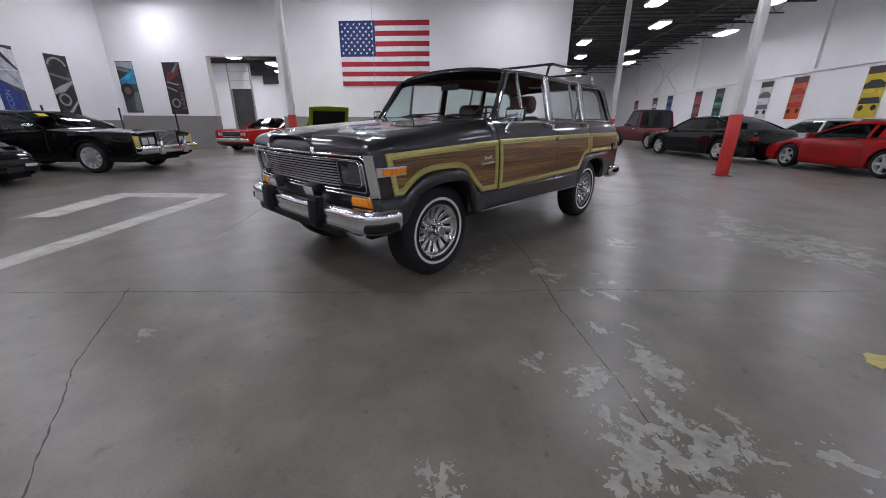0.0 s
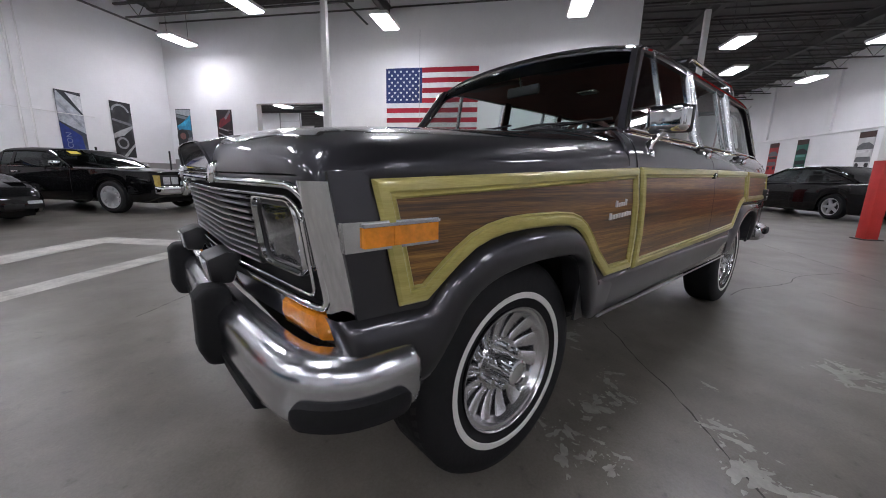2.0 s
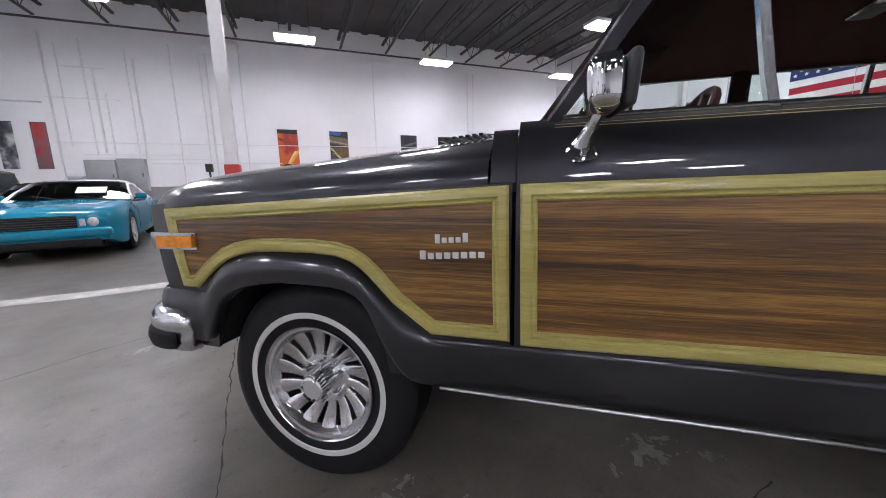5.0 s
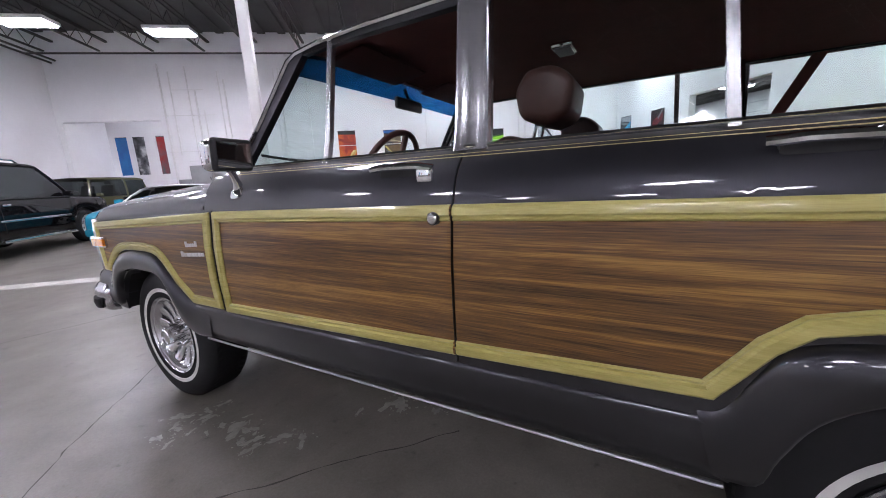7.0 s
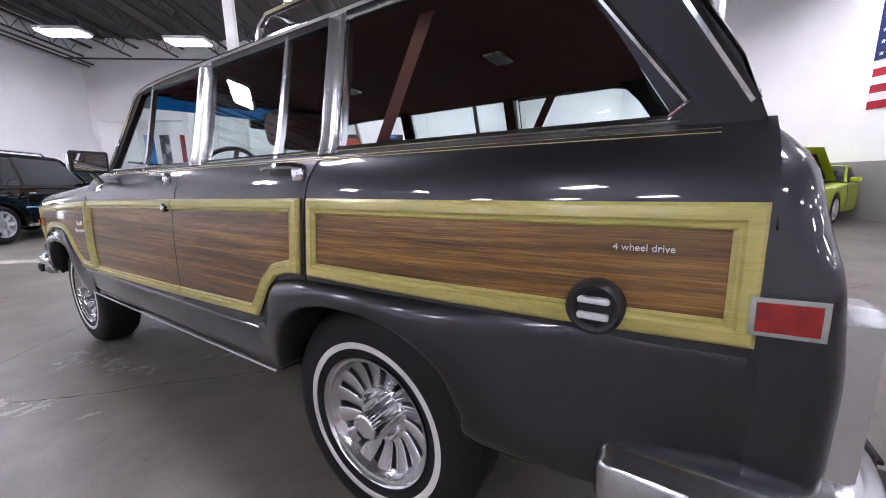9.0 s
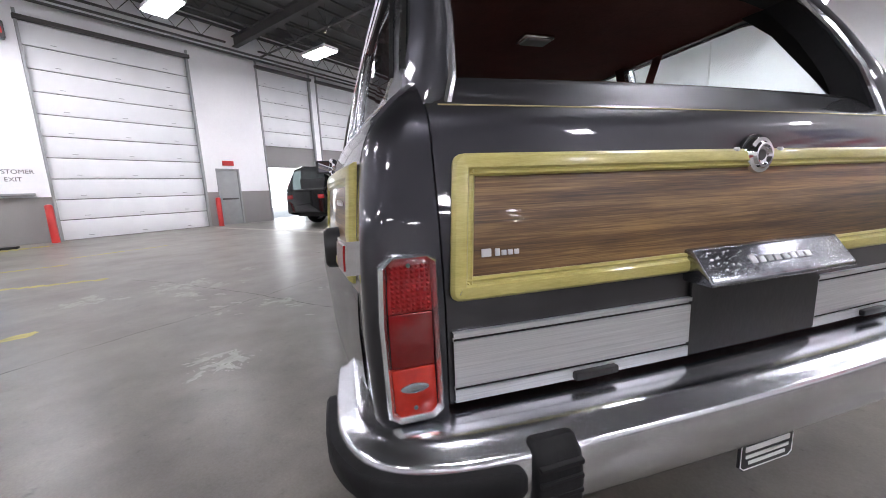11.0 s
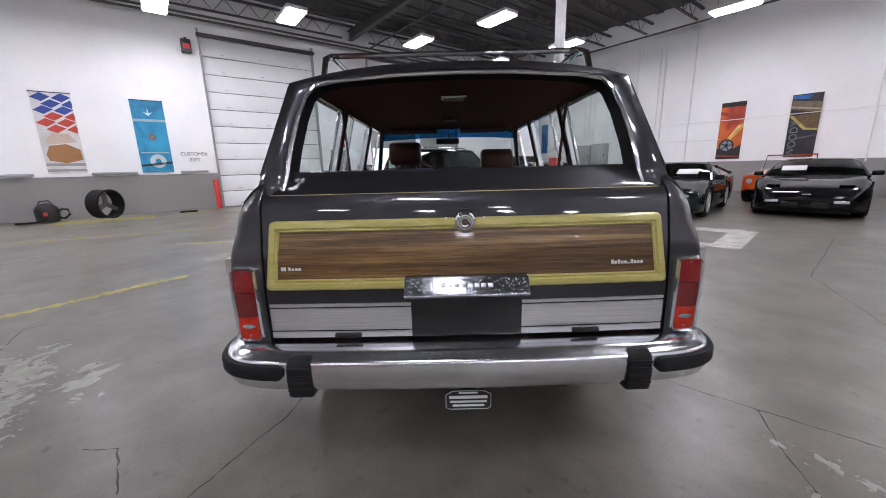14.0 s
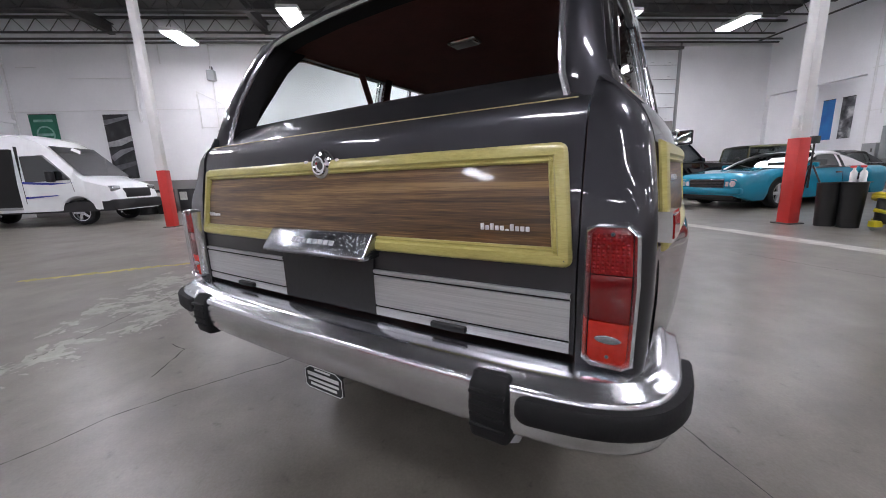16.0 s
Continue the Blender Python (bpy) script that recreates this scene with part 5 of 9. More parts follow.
half = [(3.44, -0.885), (3.58, -0.892), (3.69, -0.885), (3.765, -0.83), (3.80, -0.68), (3.815, -0.35)]
rpath = with_normals(half + [(3.82, 0.0)] + [(x, -y) for x, y in half[::-1]], 1)
RPROF = [(-0.11, 0.604), (-0.03, 0.604), (0.008, 0.601), (0.020, 0.594), (0.030, 0.584), (0.044, 0.580), (0.050, 0.574), (0.053, 0.566), (0.056, 0.52), (0.052, 0.482), (0.046, 0.468), (0.034, 0.458), (-0.03, 0.452)]
rb = bumper(rpath, RPROF, "rear_bumper", BUMPER_METAL, "polished chrome rear bumper with step top")
for part_ in (rpath[4:21], rpath[-21:-4]):
    bumper(part_, [(0.046, 0.568), (0.068, 0.566), (0.073, 0.558), (0.073, 0.520), (0.068, 0.512), (0.046, 0.510)], "rub_strip", RUBBER).parent = rb
for s_ in (-1, 1):
    g = Shape().prism([(3.78, 0.588), (3.845, 0.590), (3.868, 0.572), (3.876, 0.515), (3.868, 0.440), (3.78, 0.432)], s_ * 0.602 - 0.046, s_ * 0.602 + 0.046, 1).make("bumper_guard", RUBBER, rb, "black rubber bumper guard", bevel=0.014, segments=3)
    for k in range(4):
        Shape().box((3.86, s_ * 0.602 - 0.040, 0.474 + 0.026 * k), (3.8775, s_ * 0.602 + 0.040, 0.484 + 0.026 * k)).make("guard_rib", RUBBER, g, bevel=0.003)
    Shape().lathe([(0.0, 0.012), (0.010, 0.010), (0.014, 0.0)], 12, "x", pose(3.852, s_ * 0.51, 0.52)).make("bumper_bolt", SATIN, rb, smooth=True)
# Advertising plate hanging under the bumper: its lines as plain bars.
ad = Shape().prism([(-0.075, 0.335), (-0.088, 0.345), (-0.088, 0.400), (-0.06, 0.418), (0.06, 0.418), (0.088, 0.400), (0.088, 0.345), (0.075, 0.335)], 3.80, 3.806, 0).make("hitch_plate", BLACK_PLASTIC, wagon, "black plate with white border and lettering bars")
for z0, z1, w in ((0.404, 0.410, 0.036), (0.383, 0.395, 0.072), (0.366, 0.374, 0.070), (0.350, 0.358, 0.060)):
    Shape().box((3.8062, -w, z0), (3.808, w, z1)).make("lettering_bar", WHITE_PAINT, ad)
edge_ = [(-0.073, 0.338), (-0.085, 0.347), (-0.085, 0.399), (-0.059, 0.415), (0.059, 0.415), (0.085, 0.399), (0.085, 0.347), (0.073, 0.338)]
Shape().tube([(3.8065, y, z) for y, z in edge_], 0.0015, 4, closed=True).make("white_border", WHITE_PAINT, ad)
Shape().box((3.55, -0.03, 0.36), (3.795, 0.03, 0.455)).make("hitch_tube", UNDER, wagon, bevel=0.006)

# Badges on the fenders and the gate.
for s_ in (-1, 1):
    def on_side(shape, tilt=0.06):
        def put(c, lo, hi, w):
            y, dz = s_ * (hw(c, lo) + 0.006), tilt * (c - 0.5)
            shape.box((c - w, min(y, y + s_ * 0.005), lo + dz), (c + w, max(y, y + s_ * 0.005), hi + dz))
        return put
    bd = Shape()
    strokes(0.418, 0.600, 0.840, 0.864, (1, 0.7, 0.7, 0.7, 0.7, 0.7, 0.7, 0.65), on_side(bd))
    bd.make("fender_badge", SILVER_BADGE, wagon, "silver name badge in raised strokes", bevel=0.0015)
    bd = Shape()
    strokes(0.462, 0.556, 0.882, 0.906, (1, 0.6, 0.6, 0.6, 1), on_side(bd))
    bd.make("fender_badge", SILVER_BADGE, wagon, "small silver script badge in raised strokes", bevel=0.0015)


def on_gate(shape, base=3.738):
    def put(c, lo, hi, w):
        shape.box((base, c - w, lo), (base + 0.004, c + w, hi))
    return put


Shape().box((3.738, -0.676, 0.881), (3.742, -0.658, 0.895)).make("tailgate_badge", SILVER_BADGE, wagon, "silver square emblem", bevel=0.001)
bd = Shape()
strokes(-0.652, -0.602, 0.881, 0.894, (1, 0.7, 0.7, 0.7), on_gate(bd))
bd.make("tailgate_badge", SILVER_BADGE, wagon, "silver name badge in raised strokes", bevel=0.001)
bd = Shape()
strokes(0.530, 0.648, 0.878, 0.893, (1, 0.7, 1, 0.7, 0.7, 0.25, 1, 0.7, 0.7, 0.7), on_gate(bd))
bd.make("tailgate_badge", SILVER_BADGE, wagon, "silver name badge in raised strokes", bevel=0.001)


def lettering(name, text, size, material, m, parent=None, depth=0.002, label=""):
    cu = bpy.data.curves.new(name, "FONT")
    cu.body, cu.size, cu.extrude, cu.align_x = text, size, depth, "CENTER"
    tmp = bpy.data.objects.new(name, cu)
    me = bpy.data.meshes.new_from_object(tmp)
    bpy.data.objects.remove(tmp)
    me.materials.append(material)
    ob = new(name, me)
    ob.parent = parent
    ob.matrix_basis = m
    if label:
        ob["label"] = label
    return ob


lettering("side_lettering", "4 wheel drive", 0.017, SILVER_BADGE, pose(3.465, -(hw(3.455, 0.98) + 0.009), 0.974, 90, 0, 4.6), wagon, label="silver raised lettering")
lettering("side_lettering", "4 wheel drive", 0.017, SILVER_BADGE, pose(3.47, hw(3.46, 0.98) + 0.009, 0.974, 90, 0, 175.4), wagon, label="silver raised lettering")
# Fuel cap on the driver's side.
cap = Shape().lathe([(0.0, -0.024), (0.029, -0.024), (0.032, -0.034), (0.041, -0.038), (0.048, -0.031), (0.050, 0.0)], 32, "y", pose(3.398, -(hw(3.4, 0.872)), 0.872)).make("fuel_cap", BLACK_PLASTIC, wagon, "round black fuel cap with silver grips", smooth=True, sharp=50)
for z in (0.880, 0.851):
    Shape().box((3.370, -hw(3.4, 0.87) - 0.036, z), (3.424, -hw(3.4, 0.87) - 0.022, z + 0.012)).make("cap_grip", SILVER_BADGE, cap, bevel=0.004)

# Underside, engine bay and wheel wells.
und = Shape().box((-0.50, -0.60, 0.40), (3.60, 0.60, 0.52)).box((-0.52, -0.58, 0.5), (0.62, 0.58, 0.98)).box((0.42, -0.80, 0.42), (2.38, 0.80, 0.52)).box((3.16, -0.80, 0.46), (3.70, 0.80, 0.56)).box((2.3, -0.62, 0.5), (3.6, 0.62, 0.72))
und.make("underbody", UNDER, wagon)
# Unseen low pan, added to keep slanting light off the floor below.
Shape().box((0.55, -0.50, 0.27), (2.25, 0.50, 0.45)).make("gearbox_skid", UNDER, wagon, bevel=0.03)
Shape().box((3.02, -0.46, 0.315), (3.66, 0.46, 0.50)).make("fuel_tank", UNDER, wagon, bevel=0.03)
# Second added pan, blocking light between the front wheels.
Shape().box((-0.42, -0.40, 0.30), (0.42, 0.40, 0.50)).make("sump_guard", UNDER, wagon, bevel=0.03)
for y in (-0.56, 0.56):
    Shape().box((-0.45, y - 0.04, 0.33), (2.40, y + 0.04, 0.45)).make("frame_rail", UNDER, wagon, bevel=0.01)
for x in (0.0, 2.761):
    Shape().tube([(x, -0.7, 0.34), (x, 0.7, 0.34)], 0.045, 8).make("axle", UNDER, wagon, smooth=True)
Shape().lathe([(0.0, -0.12), (0.1, -0.08), (0.14, 0.0), (0.1, 0.08), (0.0, 0.12)], 12, "x", pose(2.761, 0.1, 0.34)).make("differential", UNDER, wagon, smooth=True)
for y in (-0.5, 0.5):
    Shape().tube([(-0.52, y, 0.50), (0.45, y, 0.36), (0.6, y, 0.42)], 0.03, 6).make("leaf_spring", UNDER, wagon, smooth=True)

Shape().tube([(0.9, 0.45, 0.38), (2.4, 0.5, 0.38), (2.75, 0.55, 0.5), (3.2, 0.6, 0.42), (3.78, 0.62, 0.41)], 0.028, 8).make("exhaust_pipe", GREY_METAL, wagon, smooth=True)
for x0, x1 in ((-0.36, 0.38), (2.41, 3.15)):
    for s_ in (-1, 1):
        c, rows = (x0 + x1) / 2, []
        for k in range(13):
            a = 0.27 + (math.pi - 0.54) * k / 12
            rows.append([(c - 0.40 * math.cos(a), s_ * y, 0.36 + 0.44 * math.sin(a)) for y in (0.56, 0.88)])
        Shape().grid(rows).make("wheel_well", UNDER, wagon)

# Wheels.
def wheel(x, s_):
    m = pose(x, s_ * 0.755, 0.362, 0, random.uniform(0, 360), 0) if s_ > 0 else pose(x, s_ * 0.755, 0.362, 0, 0, 180) @ pose(0, 0, 0, 0, 25 if x < 1 else 78, 0)
    prof = [(0.200, -0.085), (0.25, -0.105), (0.31, -0.112), (0.345, -0.098), (0.362, -0.075), (0.362, 0.075), (0.345, 0.098), (0.31, 0.112), (0.262, 0.110), (0.225, 0.104), (0.210, 0.09), (0.200, 0.085)]
    ty, tr = Shape().lathe(prof, 56, "y"), Shape()
    for k in range(56):
        a = 2 * math.pi * (k + 0.5) / 56
        for y0, y1, tw in ((-0.074, -0.046, 0.25), (-0.035, -0.004, -0.25), (0.004, 0.035, 0.25), (0.046, 0.074, -0.25)):
            r = 0.3632 if max(abs(y0), abs(y1)) < 0.04 else 0.3628
            tr.add([(r * math.cos(a + da), y, r * math.sin(a + da)) for y, da in ((y0, -0.035 + tw * 0.1), (y1, -0.035 - tw * 0.1), (y1, 0.030 - tw * 0.1), (y0, 0.030 + tw * 0.1))], [(0, 1, 2, 3)])
    tyre = ty.make("wheel_tyre", RUBBER, wagon, "black whitewall radial tyre", smooth=True, sharp=50, m=m)
    tagged(tr.make("tread", RUBBER, tyre), kind="stuff")
    Shape().lathe([(0.243, 0.1095), (0.246, 0.1125), (0.258, 0.1130), (0.264, 0.1115)], 64, "y").make("whitewall", WHITEWALL, tyre, "white sidewall stripe", smooth=True)
    rim = Shape().lathe([(0.204, -0.08), (0.206, 0.10), (0.213, 0.106), (0.212, 0.098), (0.196, 0.094), (0.190, 0.080), (0.178, 0.066)], 56, "y").make("rim", RIM, tyre, "machined alloy turbine wheel", smooth=True, sharp=50)
    # Near-black disc behind the vanes: shade inside the rim, put into colour.
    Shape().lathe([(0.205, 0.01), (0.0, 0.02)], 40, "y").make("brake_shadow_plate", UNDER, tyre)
    for k in range(14):
        v = Shape()
        a0, rows = 2 * math.pi * k / 14, []
        for i in range(7):
            t = i / 6
            r, h = 0.084 + 0.112 * t, 0.052 + 0.026 * t ** 1.3 - 0.006 * math.sin(math.pi * t)
            mid, wid = a0 + 0.22 * math.sin(math.pi * t * 0.5) - 0.05 * t, 0.150 + 0.02 * (1 - t)
            rows.append([(r * math.cos(mid + u * wid), h + g, r * math.sin(mid + u * wid)) for u, g in ((-1, -0.030), (-1, -0.003), (-0.8, 0.0), (0.8, 0.001), (1, -0.002), (1, -0.030))])
        v.grid(rows).make("vane", RIM, rim, smooth=True, sharp=45)
    Shape().lathe([(0.098, 0.02), (0.098, 0.046), (0.090, 0.054), (0.060, 0.056), (0.0, 0.056)], 40, "y").make("hub_plate", RIM, rim, smooth=True, sharp=40)
    hc = Shape()
    n = 48
    for k in range(n):
        a, b = 2 * math.pi * k / n, 2 * math.pi * (k + 1) / n
        r = 0.046 if k % 2 else 0.0435
        hc.add([(r * math.cos(a), 0.054, r * math.sin(a)), (r * math.cos(b), 0.054, r * math.sin(b)), (0.92 * r * math.cos(b), 0.128, 0.92 * r * math.sin(b)), (0.92 * r * math.cos(a), 0.128, 0.92 * r * math.sin(a))], [(0, 1, 2, 3)])
    hc.lathe([(0.0435, 0.126), (0.0435, 0.134), (0.037, 0.138), (0.034, 0.132), (0.0, 0.131)], 32, "y")
    hc.make("hub_cap", CHROME, rim, "ribbed chrome hub cap", smooth=True, sharp=30)
    for k in range(6):
        a = 2 * math.pi * k / 6
        Shape().lathe([(0.0, 0.090), (0.009, 0.088), (0.0125, 0.078), (0.0125, 0.055)], 10, "y", pose(0.071 * math.cos(a), 0, 0.069 * math.sin(a))).make("lug_nut", CHROME, rim, smooth=True)
    return tyre


for x in (0.0, 2.761):
    for s_ in (-1, 1):
        wheel(x, s_)

# Inside.
DASH = mat("dark_padded_vinyl", (0.018, 0.012, 0.012), 0.6, vary=0.2, scale=8, bump=0.2)
Shape().box((0.66, -0.78, 0.52), (2.36, 0.78, 0.56)).box((2.36, -0.55, 0.70), (3.66, 0.55, 0.74)).make("cabin_floor", MAROON, wagon, "maroon carpet")
Shape().prism([(0.66, 0.7), (0.72, 1.16), (0.80, 1.185), (0.98, 1.16), (1.02, 1.06), (0.95, 0.8), (0.95, 0.62)], -0.76, 0.76, 1).make("dashboard", DASH, wagon, "dark padded dashboard", bevel=0.02)
sw = Shape()
st = pose(1.16, -0.36, 1.15, 0, -62, 0)
sw.tube([st @ Vector((0.19 * math.cos(a), 0.19 * math.sin(a), 0)) for a in [2 * math.pi * k / 28 for k in range(28)]], 0.013, 8, closed=True)
for a in (0.1, 3.04):
    sw.tube([st @ Vector((0.19 * math.cos(a), 0.19 * math.sin(a), 0)), st @ Vector((0, 0, -0.04))], 0.014, 6)
sw.tube([st @ Vector((0, 0, -0.03)), (0.9, -0.36, 0.93)], 0.03, 8)
sw.make("steering_wheel", LEATHER, wagon, "dark steering wheel", smooth=True)
for y in (-0.38, 0.38):
    seat = Shape().prism([(1.22, 0.62), (1.20, 0.80), (1.30, 0.84), (1.72, 0.80), (1.76, 0.62)], y - 0.26, y + 0.26, 1).make("front_seat", LEATHER, wagon, "brown leather bucket seat", bevel=0.04, segments=3)
    Shape().prism([(1.68, 0.74), (1.74, 1.20), (1.79, 1.24), (1.86, 1.22), (1.86, 1.12), (1.82, 0.74)], y - 0.25, y + 0.25, 1).make("seat_back", LEATHER, seat, bevel=0.035, segments=3)
    Shape().prism([(p_, q_ - (0.07 if y > 0 else 0)) for p_, q_ in ((1.81, 1.29), (1.79, 1.38), (1.83, 1.445), (1.92, 1.45), (1.985, 1.40), (1.97, 1.29), (1.90, 1.265))], y - 0.13, y + 0.13, 1).make("headrest", LEATHER, seat, bevel=0.03, segments=3)
    Shape().tube([(1.83, y - 0.05, 1.2), (1.87, y - 0.05, 1.36)], 0.006, 6).tube([(1.83, y + 0.05, 1.2), (1.87, y + 0.05, 1.36)], 0.006, 6).make("headrest_post", CHROME, seat)
seat = Shape().prism([(2.12, 0.60), (2.10, 0.80), (2.55, 0.76), (2.60, 0.60)], -0.68, 0.68, 1).make("rear_seat", LEATHER, wagon, "brown leather rear bench", bevel=0.04, segments=3)
Shape().prism([(2.50, 0.72), (2.58, 1.12), (2.66, 1.14), (2.70, 0.72)], -0.68, 0.68, 1).make("seat_back", LEATHER, seat, bevel=0.03, segments=3)
Shape().box((1.045, -0.13, 1.475), (1.07, 0.11, 1.535)).make("rear_view_mirror", BLACK_PLASTIC, wagon, "black rear-view mirror", bevel=0.012)
Shape().tube([(1.05, 0, 1.53), (1.03, 0, 1.59)], 0.008, 6).make("mirror_stalk", CHROME, wagon)
for s_ in (-1, 1):
    Shape().prism([(1.05, 1.585), (1.10, 1.605), (1.24, 1.62), (1.24, 1.61), (1.10, 1.585)], *sorted((s_ * 0.12, s_ * 0.58)), 1).make("sun_visor", MAROON, wagon, bevel=0.006)
for x in (1.86, 2.80):
    d = Shape().box((x - 0.045, -0.075, roof_z(x, 0) - 0.066), (x + 0.045, 0.075, roof_z(x, 0) - 0.045)).make("dome_lamp", CHROME, wagon, "chrome-rimmed interior dome lamp", bevel=0.010, segments=2)
    Shape().box((x - 0.034, -0.060, roof_z(x, 0) - 0.072), (x + 0.034, 0.060, roof_z(x, 0) - 0.062)).make("lens", GREY_METAL, d, "unlit ribbed lens", bevel=0.005)


# ---------------------------------------------------------------- fittings on the walls
DAYLIGHT = glow("overcast_outdoors", (0.93, 0.97, 1.0), 2.2)
DARK_GLASS = glass("tinted_car_glass", (0.24, 0.27, 0.27))
CABIN_TRIM = mat("dark_cabin_trim", (0.018, 0.017, 0.017), 0.7, vary=0.3, scale=8, bump=0.1)
YELLOW_CARD = mat("yellow_card", (0.62, 0.48, 0.03), 0.6)
RED_SIGN = mat("red_sign", (0.55, 0.03, 0.03), 0.4)
BLUE_CLOTH, RED_CLOTH, WHITE_CLOTH = mat("navy_cloth", (0.015, 0.03, 0.12), 0.8, bump=0.2), mat("red_cloth", (0.36, 0.012, 0.03), 0.8, bump=0.2), mat("white_cloth", (0.72, 0.72, 0.72), 0.8, bump=0.2)

# The flag: canton, stripes and stars, hung flat on the east wall.
fy0, fy1, fz0, fz1 = 0.97, 4.53, 2.58, 4.90
flag = empty("flag", pose(FX, 0, 0), "large cloth flag with stripes and starred navy canton", "flag")
sh = (fz1 - fz0) / 13
for i in range(13):
    a, b = fz1 - sh * (i + 1), fz1 - sh * i
    right_end = fy1 if i > 6 else fy1 - 0.4 * (fy1 - fy0)
    rows = [[(-0.03 - 0.012 * math.sin(3.1 * y + 0.4 * i) * (1 if z < fz1 - 0.2 else 0.4), y, z) for y in [fy0 + (right_end - fy0) * k / 12 for k in range(13)]] for z in (a, b)]
    Shape().grid(rows).make("stripe", RED_CLOTH if i % 2 == 0 else WHITE_CLOTH, flag, "red stripe" if i % 2 == 0 else "white stripe")
cy0 = fy1 - 0.4 * (fy1 - fy0)
canton = Shape().box((-0.045, cy0, fz1 - 7 * sh), (-0.028, fy1, fz1)).make("canton", BLUE_CLOTH, flag, "navy canton")
star = Shape()
pts = [((0.055 if k % 2 == 0 else 0.022) * math.sin(math.pi * k / 5), (0.055 if k % 2 == 0 else 0.022) * math.cos(math.pi * k / 5)) for k in range(10)]
star.prism(pts, -0.003, 0.003, 0)
s0 = None
for r in range(9):
    for c in range(6 if r % 2 == 0 else 5):
        y = fy1 - (fy1 - cy0) * ((2 * c + 1 + (r % 2)) / 12)
        z = fz1 - 7 * sh * (r + 1) / 10
        if s0 is None:
            s0 = star.make("star", WHITE_CLOTH, canton, m=pose(-0.05, y, z))
        else:
            o = s0.copy()
            scene.collection.objects.link(o)
            o.matrix_basis = pose(-0.05, y, z)
Shape().tube([(-0.05, 3.2, 2.4), (-0.05, 3.2, 6.2)], 0.006, 5).make("cord", GREY_METAL, flag)


# Banners: a printed sheet with rings, blocks and stripes of the picture's own shapes.
def banner(wall, along, top, width, height, colors, seed, motif, label):
    """wall: 'W', 'F', 'A', 'B', or a pose for its lower left corner seen from the hall."""
    m = {"W": pose(along, WY - 0.02, top - height), "F": pose(FX - 0.02, along, top - height, 0, 0, -90), "A": pose(AX + 0.02, along, top - height, 0, 0, 90),
         "B": pose(along, BY + 0.02, top - height, 0, 0, 180)}[wall] if isinstance(wall, str) else wall
    ob = empty("banner", m, label, "banner", "wall banners")
    Shape().box((0, -0.012, 0), (width, 0, height)).make("sheet", poster_mat("print", colors, seed, (1.2, 1, 0.7)), ob)
    for a, b, c, d, col in motif:
        if a == "ring":
            Shape().lathe([(0.35 * d, -0.016), (d, -0.016), (d, -0.012)], 20, "y", pose(b * width, 0, c * height)).make("motif", mat("print_ring", col, 0.5), ob)
        elif a == "bar":
            x0, x1 = d
            Shape().prism([(x0 * width, b * height), (x1 * width, b * height + 0.1), (x1 * width, c * height + 0.1), (x0 * width, c * height)], -0.016, -0.013, 1).make("motif", mat("print_bar", col, 0.5), ob)
    Shape().box((-0.005, -0.02, height - 0.015), (width + 0.005, 0.0, height + 0.01)).make("top_rail", BLACK_PLASTIC, ob)
    return ob


BW = 0.76
BLK, WHT, ORG, BLU, GRN, YEL, RED_, GRY = (0.01, 0.01, 0.012), (0.6, 0.6, 0.6), (0.6, 0.09, 0.015), (0.02, 0.12, 0.38), (0.16, 0.45, 0.02), (0.6, 0.45, 0.02), (0.35, 0.02, 0.02), (0.12, 0.12, 0.13)
def upright_word(parent, text, size, material, x, z):
    """A word running up a banner, letter by letter, its middle at (x, z)."""
    wide = {"I": 0.40, " ": 0.40, "W": 1.0, "O": 0.80, "N": 0.78, "D": 0.76}
    steps = [wide.get(c, 0.66) * size for c in text]
    at = z - sum(steps) / 2
    for c, w in zip(text, steps):
        if c != " ":
            lettering("letter", c, size, material, pose(x, -0.018, at + w / 2, 90, -90, 0), parent, 0.001)
        at += w


INKS = {}


def print_on(ob, w, h, patches):
    """Printed shapes on a banner, each (colour, corners in shares of its width and height)."""
    for i, (col, pts) in enumerate(patches):
        if col not in INKS:
            INKS[col] = mat("ink", col, 0.5, vary=0.35, scale=6, fine=40)
        Shape().prism([(u * w, v * h) for u, v in pts], -0.0135 - 0.0003 * i, -0.0125, 1).make("print_shape", INKS[col], ob)


def disc(u, v, r, k=20, squash=0.367, a0=0.0, a1=6.2832):
    return [(u + r * math.cos(a0 + (a1 - a0) * i / k), v + r * squash * math.sin(a0 + (a1 - a0) * i / k)) for i in range(k + (1 if a1 - a0 < 6.28 else 0))]


